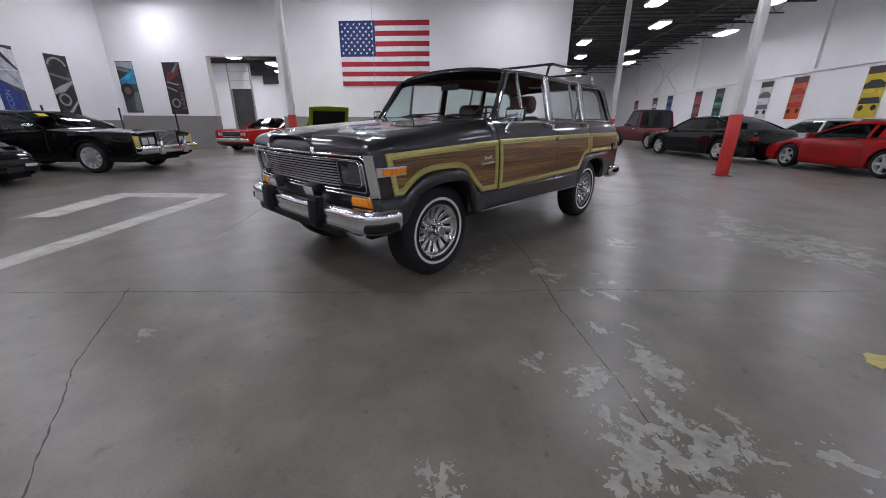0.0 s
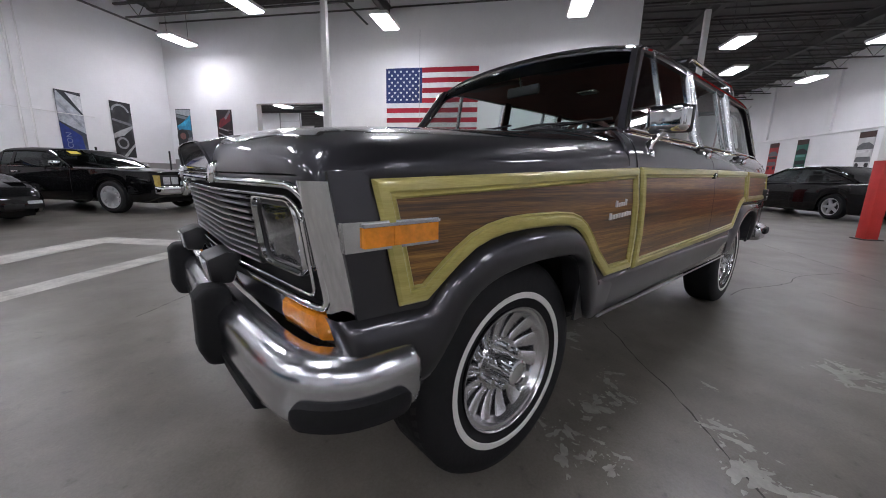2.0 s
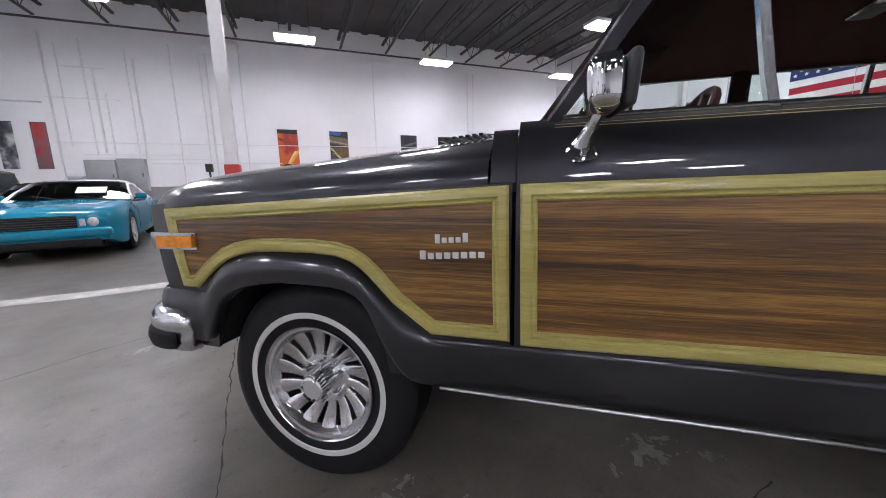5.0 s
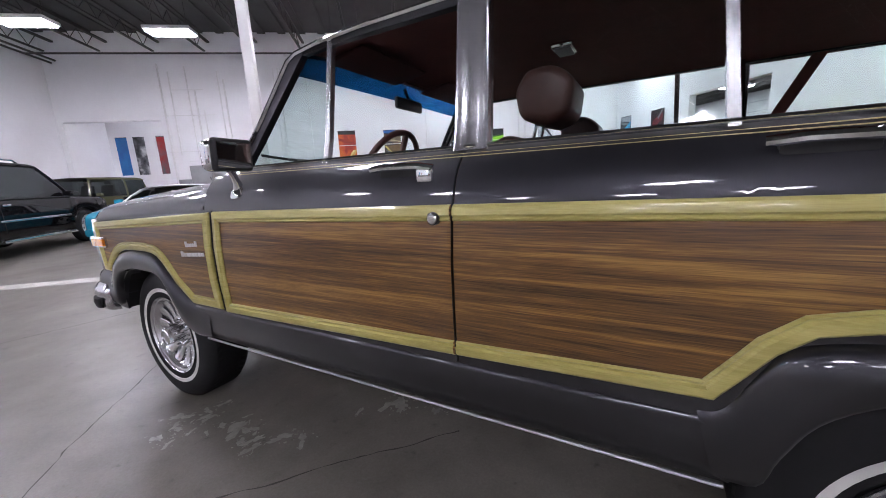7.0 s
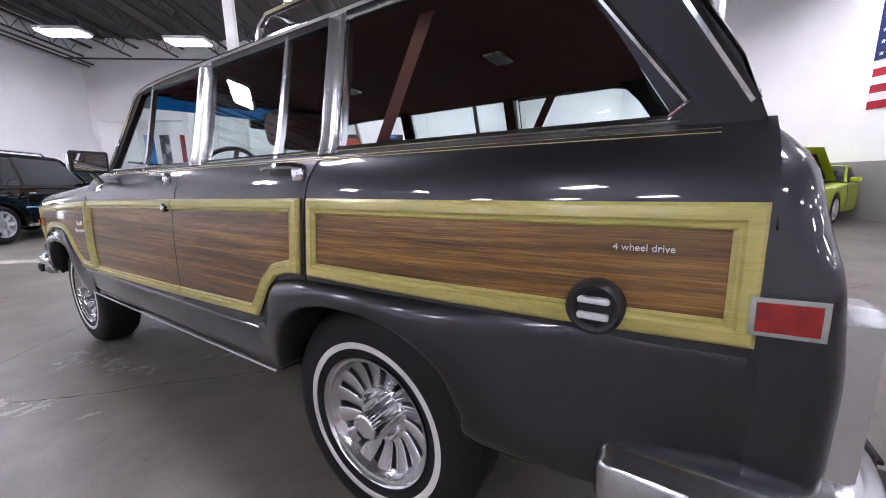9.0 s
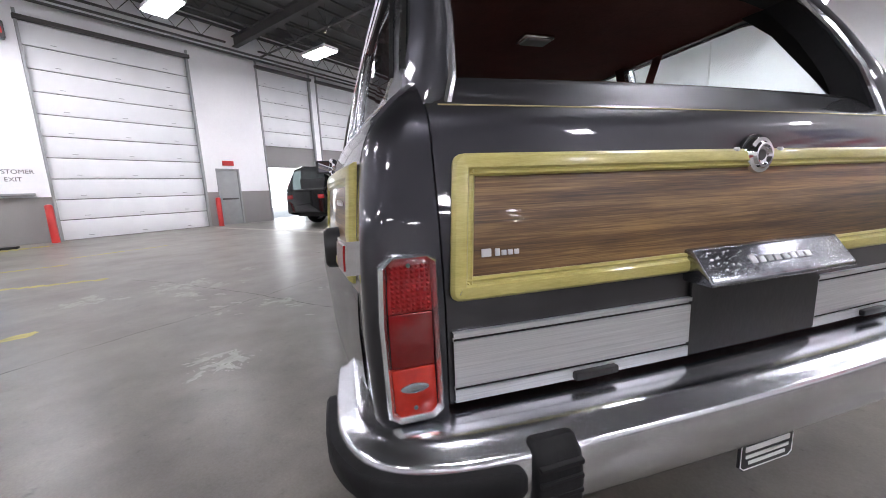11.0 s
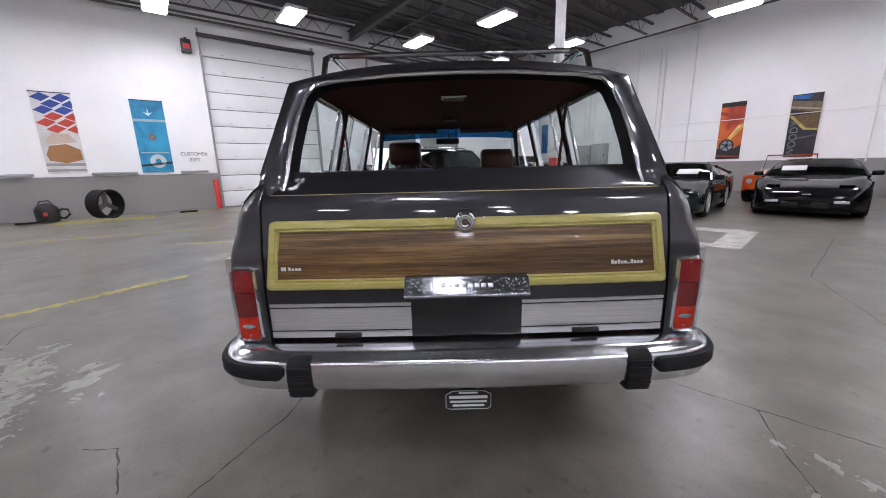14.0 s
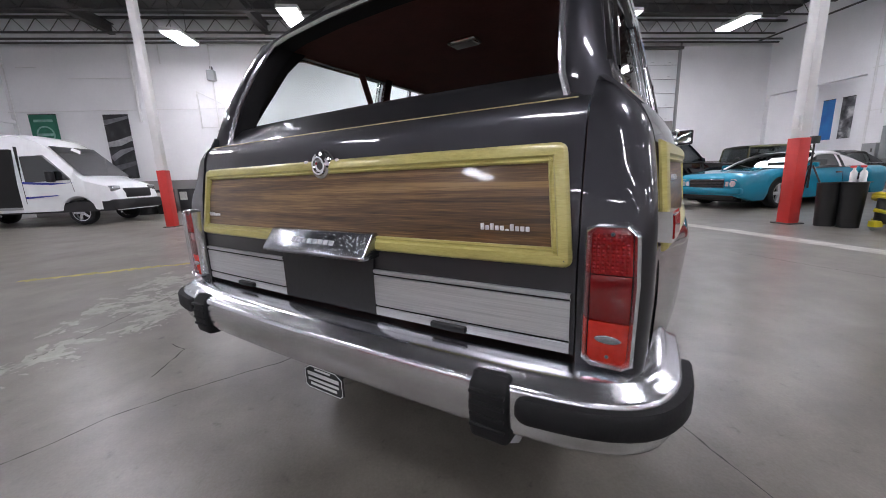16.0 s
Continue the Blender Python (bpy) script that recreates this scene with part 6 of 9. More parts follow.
b_ = banner("W", -1.10, 3.38, BW, 2.09, [(0.34, 0.03, 0.012), ORG, (0.62, 0.14, 0.02)], 1, [], "orange and black printed banner of a speeding car front")
print_on(b_, BW, 2.09, [(BLK, [(0, 0.93), (1, 0.92), (1, 1), (0, 1)]), ((0.30, 0.03, 0.015), [(0, 0.80), (1, 0.70), (1, 0.74), (0, 0.86)]), ((0.70, 0.42, 0.10), [(0.30, 0.30), (0.55, 0.34), (1.0, 0.56), (1.0, 0.62), (0.70, 0.56)]), ((0.75, 0.60, 0.25), [(0.42, 0.36), (0.95, 0.60), (0.80, 0.60)]),
                        (BLK, [(0, 0), (1, 0), (1, 0.26), (0.6, 0.16), (0.0, 0.20)]), (BLK, disc(0.40, 0.24, 0.32)), ((0.20, 0.23, 0.27), disc(0.40, 0.24, 0.25)), (BLK, disc(0.40, 0.24, 0.09)), ((0.25, 0.03, 0.02), [(0, 0.05), (1, 0.03), (1, 0.05), (0, 0.08)])]
         + [(BLK, [(0.40 + 0.24 * math.cos(a), 0.24 + 0.088 * math.sin(a)), (0.40 + 0.24 * math.cos(a + 0.3), 0.24 + 0.088 * math.sin(a + 0.3)), (0.40, 0.24)]) for a in [1.257 * k for k in range(5)]])
wb_ = banner("W", 0.92, 3.36, BW, 2.07, [BLK, (0.015, 0.017, 0.03), (0.035, 0.03, 0.03)], 2, [], "dark printed banner with pale wood-trimmed car")
print_on(wb_, BW, 2.07, [(BLU, [(0, 0.94), (0.55, 0.92), (0.7, 1), (0, 1)]), ((0.16, 0.12, 0.08), [(0, 0.78), (1, 0.70), (1, 0.86), (0, 0.92)]), ((0.38, 0.32, 0.20), [(0, 0.80), (1, 0.74), (1, 0.76), (0, 0.83)]), ((0.12, 0.075, 0.03), [(0.05, 0.66), (1, 0.70), (1, 0.46), (0.55, 0.46)]), ((0.45, 0.36, 0.10), [(0.0, 0.66), (0.10, 0.68), (0.60, 0.47), (1, 0.45), (1, 0.42), (0.52, 0.44)]), ((0.10, 0.09, 0.10), [(0.2, 0.28), (1, 0.34), (1, 0.36), (0.3, 0.31)])])
upright_word(wb_, "WOODY", 0.30, mat("banner_letter", (0.16, 0.17, 0.19), 0.5), 0.27, 0.62)
b_ = banner("W", 4.03, 3.29, BW, 2.07, [BLK, (0.02, 0.02, 0.022), (0.05, 0.05, 0.055)], 3, [], "black and grey printed banner of a round lamp")
print_on(b_, BW, 2.07, [((0.10, 0.10, 0.11), [(0, 0.72), (1, 0.84), (1, 0.88), (0, 0.77)]), ((0.30, 0.30, 0.31), disc(0.5, 0.46, 0.40)), (BLK, disc(0.5, 0.46, 0.32)), ((0.22, 0.22, 0.23), disc(0.5, 0.46, 0.24)), ((0.05, 0.05, 0.055), disc(0.55, 0.44, 0.14)), ((0.12, 0.12, 0.13), [(0, 0.06), (1, 0.10), (1, 0.14), (0, 0.10)])])
b_ = banner("W", 5.85, 3.26, BW, 2.07, [(0.01, 0.03, 0.005), (0.10, 0.30, 0.015), (0.16, 0.45, 0.02)], 4, [], "bright green and black printed banner")
print_on(b_, BW, 2.07, [(BLK, [(0, 0.82), (1, 0.90), (1, 1), (0, 1)]), ((0.25, 0.60, 0.03), [(0, 0.70), (1, 0.80), (1, 0.86), (0, 0.80)]), (BLK, disc(0.55, 0.36, 0.42)), ((0.18, 0.45, 0.03), disc(0.55, 0.36, 0.30)), (BLK, disc(0.55, 0.36, 0.22)), (BLK, [(0, 0), (1, 0), (1, 0.12), (0, 0.16)])])
b_ = banner("W", 8.38, 3.49, BW, 2.07, [(0.02, 0.022, 0.03), (0.05, 0.055, 0.07), (0.10, 0.11, 0.13)], 5, [], "white and blue printed banner of a car detail")
print_on(b_, BW, 2.07, [((0.42, 0.44, 0.48), [(0.05, 1), (1, 0.62), (1, 0.34), (0, 0.52), (0, 0.86)]), ((0.62, 0.63, 0.65), [(0.4, 0.98), (1, 0.95), (1, 0.66)]), ((0.30, 0.32, 0.36), [(0.05, 0.84), (0.95, 0.46), (0.95, 0.42), (0.0, 0.78)]), ((0.012, 0.035, 0.20), [(0, 0), (0.9, 0), (0.8, 0.30), (0, 0.50)])])
upright_word(b_, "ICON", 0.24, mat("banner_letter_pale", (0.20, 0.24, 0.36), 0.5), 0.30, 0.40)
b_ = banner("W", 10.08, 3.45, BW, 2.07, [BLK, (0.02, 0.02, 0.022), (0.07, 0.07, 0.075)], 6, [], "black and white printed banner of a car detail")
print_on(b_, BW, 2.07, [((0.24, 0.24, 0.25), disc(0.45, 0.80, 0.46, 14, 0.367, 0.2, 2.9) + disc(0.45, 0.80, 0.36, 14, 0.367, 2.9, 0.2)), ((0.14, 0.14, 0.15), [(0, 0.66), (1, 0.58), (1, 0.63), (0, 0.70)]), ((0.36, 0.36, 0.37), [(0.0, 0.34), (0.5, 0.40), (1, 0.56), (1, 0.60), (0.4, 0.50), (0, 0.42)]), ((0.26, 0.26, 0.27), disc(0.40, 0.26, 0.30)), ((0.02, 0.02, 0.02), disc(0.40, 0.26, 0.20)), ((0.40, 0.40, 0.41), [(0.3, 0.0), (0.5, 0.0), (1.0, 0.22), (1.0, 0.27)])])
b_ = banner("F", 14.37, 3.54, BW, 2.02, [BLK, (0.025, 0.03, 0.035), (0.05, 0.07, 0.08)], 7, [], "blue and white printed banner of a fender and wheel")
print_on(b_, BW, 2.02, [((0.32, 0.34, 0.36), [(0, 0.92), (1, 0.84), (1, 1), (0, 1)]), ((0.14, 0.16, 0.17), [(0, 0.84), (1, 0.76), (1, 0.82), (0, 0.90)]), ((0.02, 0.24, 0.42), [(0, 0.64), (0.4, 0.72), (0.98, 0.88), (0.98, 0.56), (0.6, 0.58), (0.2, 0.54)]), ((0.03, 0.36, 0.58), [(0.05, 0.66), (0.6, 0.76), (0.9, 0.80), (0.6, 0.66)]), (BLK, disc(0.36, 0.44, 0.40)), ((0.16, 0.06, 0.05), disc(0.36, 0.44, 0.20)), ((0.15, 0.16, 0.17), [(0.6, 0.05), (0.98, 0.02), (0.98, 0.42), (0.7, 0.40)])])
b_ = banner("F", 12.28, 3.49, BW, 2.02, [BLK, (0.022, 0.012, 0.014), (0.05, 0.02, 0.022)], 8, [], "dark printed banner of a red engine")
print_on(b_, BW, 2.02, [((0.14, 0.015, 0.022), [(0.05, 0.60), (0.9, 0.78), (0.9, 0.92), (0.2, 0.80)]), ((0.30, 0.29, 0.30), [(0.1, 0.62), (0.7, 0.56), (0.7, 0.59), (0.1, 0.65)]), ((0.26, 0.25, 0.26), [(0.05, 0.52), (0.6, 0.44), (0.6, 0.47), (0.05, 0.55)]), ((0.20, 0.20, 0.21), disc(0.4, 0.22, 0.26)), (BLK, disc(0.4, 0.22, 0.17)), ((0.16, 0.15, 0.16), [(0.6, 0.80), (0.95, 0.98), (0.85, 1.0), (0.5, 0.84)])])
upright_word(b_, "EARN IT", 0.26, mat("banner_letter_red", (0.17, 0.13, 0.14), 0.5), 0.72, 0.72)
ck = banner("A", -5.56, 3.65, 0.85, 2.30, [(0.50, 0.50, 0.51), (0.60, 0.60, 0.60), (0.66, 0.66, 0.66)], 9, [], "checkered red, white and blue printed banner of a classic car")
CHECK_BLUE, CHECK_RED = mat("print_blue", (0.02, 0.05, 0.26), 0.5), mat("print_red", (0.50, 0.05, 0.03), 0.5)
for r in range(6):
    for c in range(2):
        x, z = 0.85 * (0.25 + 0.5 * c + (0.22 if r % 2 else 0.0)), 2.16 - 0.175 * r
        Shape().prism([(max(0, x - 0.21), z - 0.02), (x, z - 0.12), (min(0.85, x + 0.21), z + 0.02), (min(0.85, x), z + 0.12)], -0.018, -0.013, 1).make("check", CHECK_BLUE if r < 3 else CHECK_RED, ck)
Shape().prism([(0.06, 0.55), (0.16, 0.80), (0.52, 0.86), (0.80, 0.70), (0.82, 0.40), (0.45, 0.30), (0.10, 0.38)], -0.017, -0.013, 1).make("print_body", mat("print_tan", (0.34, 0.16, 0.06), 0.5), ck)
Shape().prism([(0.10, 0.94), (0.28, 1.16), (0.62, 1.15), (0.78, 0.92), (0.52, 0.88), (0.18, 0.84)], -0.0175, -0.013, 1).make("print_roof", mat("print_pale", (0.52, 0.42, 0.36), 0.5), ck)
Shape().box((0.0, -0.0172, 0.22), (0.85, -0.013, 0.30)).box((0.0, -0.0172, 0.06), (0.85, -0.013, 0.13)).make("print_bumper", mat("print_grey", (0.30, 0.29, 0.29), 0.5), ck)
bk = banner("A", -3.39, 3.61, 0.85, 2.28, [(0.015, 0.15, 0.30), (0.02, 0.24, 0.42), (0.03, 0.30, 0.50)], 10, [("ring", 0.55, 0.16, 0.22, (0.55, 0.6, 0.6)), ("bar", 0.08, 0.11, (0, 1), (0.02, 0.02, 0.02)), ("ring", 0.5, 0.5, 0.10, (0.25, 0.10, 0.06))], "turquoise printed banner of a pickup front with wheel")
Shape().box((0.0, -0.016, 1.62), (0.85, -0.013, 1.70)).box((0.06, -0.016, 0.62), (0.80, -0.013, 0.66)).make("print_line", mat("print_silver", (0.35, 0.40, 0.43), 0.5), bk)
Shape().prism([(0.30, 1.92), (0.42, 1.80), (0.54, 1.92), (0.44, 1.88), (0.42, 2.06), (0.40, 1.88)], -0.016, -0.013, 1).make("print_emblem", mat("print_white", (0.6, 0.62, 0.63), 0.5), bk)
b_ = banner("A", -16.0, 3.86, 0.95, 2.3, [(0.012, 0.12, 0.075), (0.015, 0.15, 0.095), (0.02, 0.18, 0.115)], 11, [], "dark green printed wall banner with pale emblem")
print_on(b_, 0.95, 2.3, [((0.22, 0.40, 0.34), disc(0.5, 0.68, 0.34, 20, 0.413)), ((0.015, 0.15, 0.095), disc(0.5, 0.68, 0.28, 20, 0.413)), ((0.22, 0.40, 0.34), [(0.2, 0.66), (0.8, 0.66), (0.8, 0.70), (0.2, 0.70)]), ((0.20, 0.36, 0.30), [(0.15, 0.88), (0.85, 0.88), (0.85, 0.92), (0.15, 0.92)])])
b_ = banner("A", -13.42, 3.80, 0.9, 2.42, [BLK, (0.02, 0.02, 0.022), (0.05, 0.05, 0.055)], 12, [], "black and white printed banner of a car roof")
print_on(b_, 0.9, 2.42, [((0.16, 0.16, 0.17), [(0, 0.84), (1, 0.94), (1, 0.98), (0, 0.92)]), ((0.34, 0.34, 0.35), [(0, 0.50), (0.5, 0.52), (1, 0.60), (1, 0.68), (0.5, 0.62), (0, 0.58)]), ((0.22, 0.22, 0.23), [(0.0, 0.36), (0.45, 0.46), (1, 0.50), (1, 0.46), (0.5, 0.38), (0.1, 0.28)]), ((0.10, 0.10, 0.11), [(0, 0.10), (1, 0.22), (1, 0.28), (0, 0.2)])])
for i, (x, cols) in enumerate(((13.32, [YEL, (0.02, 0.02, 0.02), YEL]), (16.95, [ORG, RED_, (0.2, 0.1, 0.1)]), (19.1, [WHT, GRY, WHT]), (23.1, [(0.02, 0.15, 0.1), BLK, (0.1, 0.3, 0.25)]), (25.5, [RED_, GRY, BLK]), (29.5, [BLU, BLK, BLU]), (32.1, [GRY, WHT, BLK]), (36.0, [RED_, GRY, WHT]))):
    dim = tuple(0.8 * c for c in cols[0])
    b_ = banner("B", x + 0.9, 3.41, 0.85, 1.92, [dim, cols[0]], 20 + i, [], "printed wall banner of a car in strong colours")
    print_on(b_, 0.85, 1.92, [((0.05, 0.02, 0.015), [(0, 0.86), (1, 0.86), (1, 1), (0, 1)]), (cols[1], [(0, 0.66), (0.3, 0.74), (0.7, 0.74), (1, 0.66), (1, 0.58), (0, 0.58)]), (cols[2], [(0.06, 0.50), (0.94, 0.50), (0.88, 0.56), (0.12, 0.56)]), (cols[1], [(0, 0.28), (1, 0.28), (0.92, 0.40), (0.08, 0.40)]), (BLK, disc(0.2, 0.2, 0.13, 14, 0.44)), (BLK, disc(0.8, 0.2, 0.13, 14, 0.44))])
for x, cols in ((-11.6, [BLU, (0.02, 0.2, 0.5)]), (-10.85, [BLK, GRY, WHT]), (-9.85, [RED_, GRY])):
    banner(pose(x, 17.38, 2.0), 0, 0, 0.48, 1.75, cols, 31 + int(x), [], "printed banner on the back room wall")

# Loading doors: sections with joints; the second and third are raised.
def loading_door(y0, y1, z0, z1, sections, name, label):
    ob = empty(name, pose(AX, 0, 0), label, "loading door", "loading doors")
    h = (z1 - z0) / sections
    for i in range(sections):
        Shape().box((-0.16, y0 + 0.02, z0 + h * i + 0.012), (-0.10, y1 - 0.02, z0 + h * (i + 1) - 0.012)).make("section", DOOR_WHITE, ob, bevel=0.006)
        for k in range(3):
            yy = y0 + (y1 - y0) * (k + 0.5) / 3
            Shape().box((-0.10, yy - 0.06, z0 + h * i + 0.1), (-0.092, yy + 0.06, z0 + h * i + 0.115)).make("hinge", GREY_METAL, ob)
    Shape().box((-0.2, y0, z0), (-0.165, y1, z1)).make("backing", STEEL_DARK, ob)
    for y in (y0 - 0.03, y1 - 0.03):
        Shape().box((-0.09, y, 0), (0.05, y + 0.06, z1 + 0.25)).make("track", GREY_METAL, ob)
    Shape().box((0.0, y0 - 0.05, z1 - 0.02), (0.14, y1 + 0.05, z1 + 0.09)).make("shaft_cover", STEEL_DARK, ob)
    return ob


loading_door(-1.22, 2.66, 0.0, 5.82, 10, "loading_door", "closed white sectional loading door with grey joints")
loading_door(5.08, 7.52, 3.08, 6.05, 5, "loading_door", "raised white sectional loading door over a bright opening")
loading_door(7.88, 10.3, 3.08, 6.05, 5, "loading_door", "raised white sectional loading door")
for a, b in ((5.08, 7.52), (7.88, 10.3)):
    tagged(Shape().box((AX - 0.2, a, 2.2), (AX - 0.14, b, 3.08)).make("door_curtain", GREY_WALL), "grey weather curtain in the loading doorway", "curtain")
tagged(Shape().box((AX - 0.24, 6.8, 0), (AX - 0.14, 7.52, 2.2)).make("door_jamb", WHITE_PAINT), "white jamb in the loading doorway", "jamb")
tagged(Shape().box((AX - 0.24, 7.88, 0), (AX - 0.14, 10.3, 2.2)).make("loading_shutter", GREY_WALL), "grey lowered shutter in the loading doorway", "shutter")
tagged(Shape().box((-40.0, -20, -0.35), (AX - 0.3, 40, -0.05)).make("ground", mat("pale_pavement", (0.5, 0.5, 0.48), 0.8)), "pale pavement outside the loading door", "ground", kind="structure")
tagged(Shape().box((-30.2, -10, -0.05), (-30, 40, 12)).make("backdrop", DAYLIGHT), "bright hazy daylight outside", "backdrop", kind="structure")
# Exit door, sign, wording.
ex_door = empty("exit_door", pose(AX, 0, 0), "grey steel exit door in the white wall", "door")
Shape().box((-0.08, 3.14, 0.01), (-0.03, 3.86, 2.05)).make("leaf", GREY_METAL, ex_door, bevel=0.004)
Shape().box((-0.03, 3.21, 0.95), (0.02, 3.79, 1.01)).make("push_bar", STEEL_DARK, ex_door, bevel=0.008)
for a, b in ((3.08, 3.14), (3.86, 3.92)):
    Shape().box((-0.1, a, 0), (0.02, b, 2.1)).make("jamb", GREY_METAL, ex_door)
Shape().box((-0.1, 3.08, 2.05), (0.021, 3.92, 2.11)).make("head", GREY_METAL, ex_door)
sign = tagged(Shape().box((AX, 3.35, 2.22), (AX + 0.05, 3.75, 2.40)).make("exit_sign", RED_SIGN, bevel=0.01), "small red exit sign above the door", "sign")
for t, z in (("CUSTOMER", 1.88), ("EXIT", 1.68)):
    lettering("wall_lettering", t, 0.155, STEEL_DARK, pose(AX + 0.004, -1.88, z, 90, 0, 90), None)
    bpy.context.view_layer.update()
for o in [o for o in scene.objects if o.name.startswith("wall_lettering")]:
    tagged(o, "dark painted lettering on the white wall", "lettering")
for y in (-1.40, 2.88):
    b = tagged(Shape().lathe([(0.0, 1.05), (0.06, 1.04), (0.085, 1.0), (0.085, 0.0)], 20, "z").make("bollard", RED_PAINT, smooth=True, m=pose(AX + 0.35, y, 0)), "red painted steel bollard beside the door", "bollard", "bollards")
hook = empty("wall_heater", pose(AX, -1.62, 5.40), "small dark wall-mounted alarm unit by the loading door", "alarm unit")
Shape().box((0.05, -0.14, -0.2), (0.3, 0.14, 0.2)).make("case", STEEL_DARK, hook, bevel=0.02)
Shape().box((0, -0.03, 0.1), (0.3, 0.03, 0.24)).make("bracket", STEEL_DARK, hook)
Shape().box((0.3, -0.09, -0.1), (0.305, 0.09, 0.05)).make("face", RED_SIGN, hook)
for y0, y1 in ((-6.88, -5.87), (-4.62, -3.52), (-2.35, -1.55)):
    tagged(Shape().box((AX, y0, WAINS + 0.02), (AX + 0.12, y1, WAINS + 0.09)).make("wall_shelf", GREY_METAL, bevel=0.006), "narrow grey shelf rail on the wall", "shelf", "wall shelves")

# Conduits and panels on the north wall.
cond = empty("conduit_run", pose(0, WY, 0), "white painted conduit pipes on the wall", "conduit")
for k, (x, z0, z1) in enumerate(((-7.9, 1.0, 6.2), (-7.55, 2.6, 5.9), (-6.9, 2.3, 6.1), (-6.65, 2.4, 5.2), (-6.4, 2.3, 4.4), (-5.7, 2.2, 5.9), (-5.5, 2.2, 5.6), (-4.4, 1.1, 6.2), (-3.5, 0.9, 6.0), (-3.3, 0.9, 6.0), (-2.2, 1.1, 6.3), (2.9, 1.1, 6.2), (7.4, 1.1, 6.2), (7.7, 1.1, 6.2))):
    Shape().tube([(x, -0.04, z0), (x, -0.04, z1)], 0.022 if k % 3 else 0.035, 7).make("conduit", WHITE_PAINT, cond, smooth=True)
for x0, x1, z in ((-8.0, 9.5, 2.75), (-7.3, -4.5, 2.35), (-6.9, -3.6, 2.2), (-5.4, -1.0, 2.05), (-7.5, -6.3, 5.2), (-8.0, -6.0, 4.2)):
    Shape().tube([(x0, -0.05, z), (x1, -0.05, z)], 0.014, 6).make("conduit", WHITE_PAINT, cond, smooth=True)
Shape().tube([(-2.2, -0.05, 6.3), (-2.2, -0.35, 6.38), (-2.9, -0.4, 6.4)], 0.05, 8).make("down_pipe", WHITE_PAINT, cond, smooth=True)
for x0, x1, z0, z1 in ((-7.25, -6.4, 1.05, 2.15), (-6.35, -5.55, 1.05, 2.2), (-7.75, -7.35, 1.1, 1.6)):
    e = empty("electric_cabinet", pose(0, WY, 0), "grey steel electrical cabinet on the wall", "electrical cabinet", "electrical cabinets")
    Shape().box((x0, -0.28, z0), (x1, 0, z1)).make("case", GREY_METAL, e, bevel=0.01)
    Shape().box((x0 + 0.04, -0.295, z0 + 0.04), (x1 - 0.04, -0.28, z1 - 0.04)).make("door", GREY_METAL, e, bevel=0.006)
    Shape().box((x1 - 0.1, -0.32, (z0 + z1) / 2 - 0.06), (x1 - 0.07, -0.295, (z0 + z1) / 2 + 0.06)).make("handle", STEEL_DARK, e)
cab = empty("electric_cabinet", pose(11.2, BY + 0.15, 0), "grey steel cabinet against the wall", "electrical cabinet", "electrical cabinets")
Shape().box((-0.9, 0, 0.0), (0.9, 0.45, 1.75)).make("case", GREY_METAL, cab, bevel=0.012)
for k in range(3):
    Shape().box((-0.85 + 0.58 * k, 0.45, 0.1), (-0.31 + 0.58 * k, 0.465, 1.68)).make("door", GREY_METAL, cab, bevel=0.006)
brace = tagged(Shape().tube([(29.0, BY + 0.2, 3.7), (33.0, BY + 0.2, 6.2)], 0.05, 6).tube([(29.0, BY + 0.2, 6.2), (33.0, BY + 0.2, 3.7)], 0.05, 6).make("cross_brace", WHITE_PAINT), "white steel cross brace on the wall", "brace")
tagged(Shape().box((13.55, -4.2, 4.40), (24.0, 20.4, 4.55)).make("ceiling_back_room", DECK), "dark low ceiling of the room behind the doorway", "ceiling", kind="structure")
for k in range(11):
    tagged(Shape().box((14.2 + 0.9 * k, -4.2, 4.22), (14.28 + 0.9 * k, 20.4, 4.40)).make("ceiling_beam", STEEL_DARK), "dark steel beam under the low ceiling", "beam", "low ceiling beams")
back = empty("loading_door", pose(18.5, 0, 0), "white half-raised loading door beyond the doorway", "loading door", "loading doors")
Shape().box((0.0, 12.05, 2.98), (0.10, 13.30, 4.40)).make("raised_section", DOOR_WHITE, back, bevel=0.01)
for z in (3.42, 3.86):
    Shape().box((-0.008, 12.05, z), (0.0, 13.30, z + 0.02)).make("section_joint", GREY_METAL, back)
# Dark sheet filling the gap, standing in for the unlit space behind.
Shape().box((0.12, 12.05, 0), (0.16, 13.30, 2.98)).make("dark_opening", STEEL_DARK, back)
for y in (12.0, 13.30):
    Shape().box((-0.02, y, 0), (0.10, y + 0.05, 4.4)).make("track", GREY_METAL, back)
tagged(Shape().box((18.5, 13.35, 0), (18.8, 20.4, 4.40)).make("wall_partition", WHITE_WALL), "white partition wall beyond the doorway", "wall", kind="structure")
tagged(Shape().box((23.90, 13.2, 3.75), (23.99, 14.3, 4.36)).make("wall_vent", STEEL_DARK), "dark louvred vent high on the back wall", "vent")
for x, y in ((15.6, 11.2), (18.3, 10.3), (21.5, 11.5), (21.5, 15.5), (16.0, 15.5), (16.5, 4.0), (20.5, 5.0)):
    copy_thing(first, pose(x, y, 4.18))
copy_thing(first, pose(-7.4, 16.2, LAMP_Z))
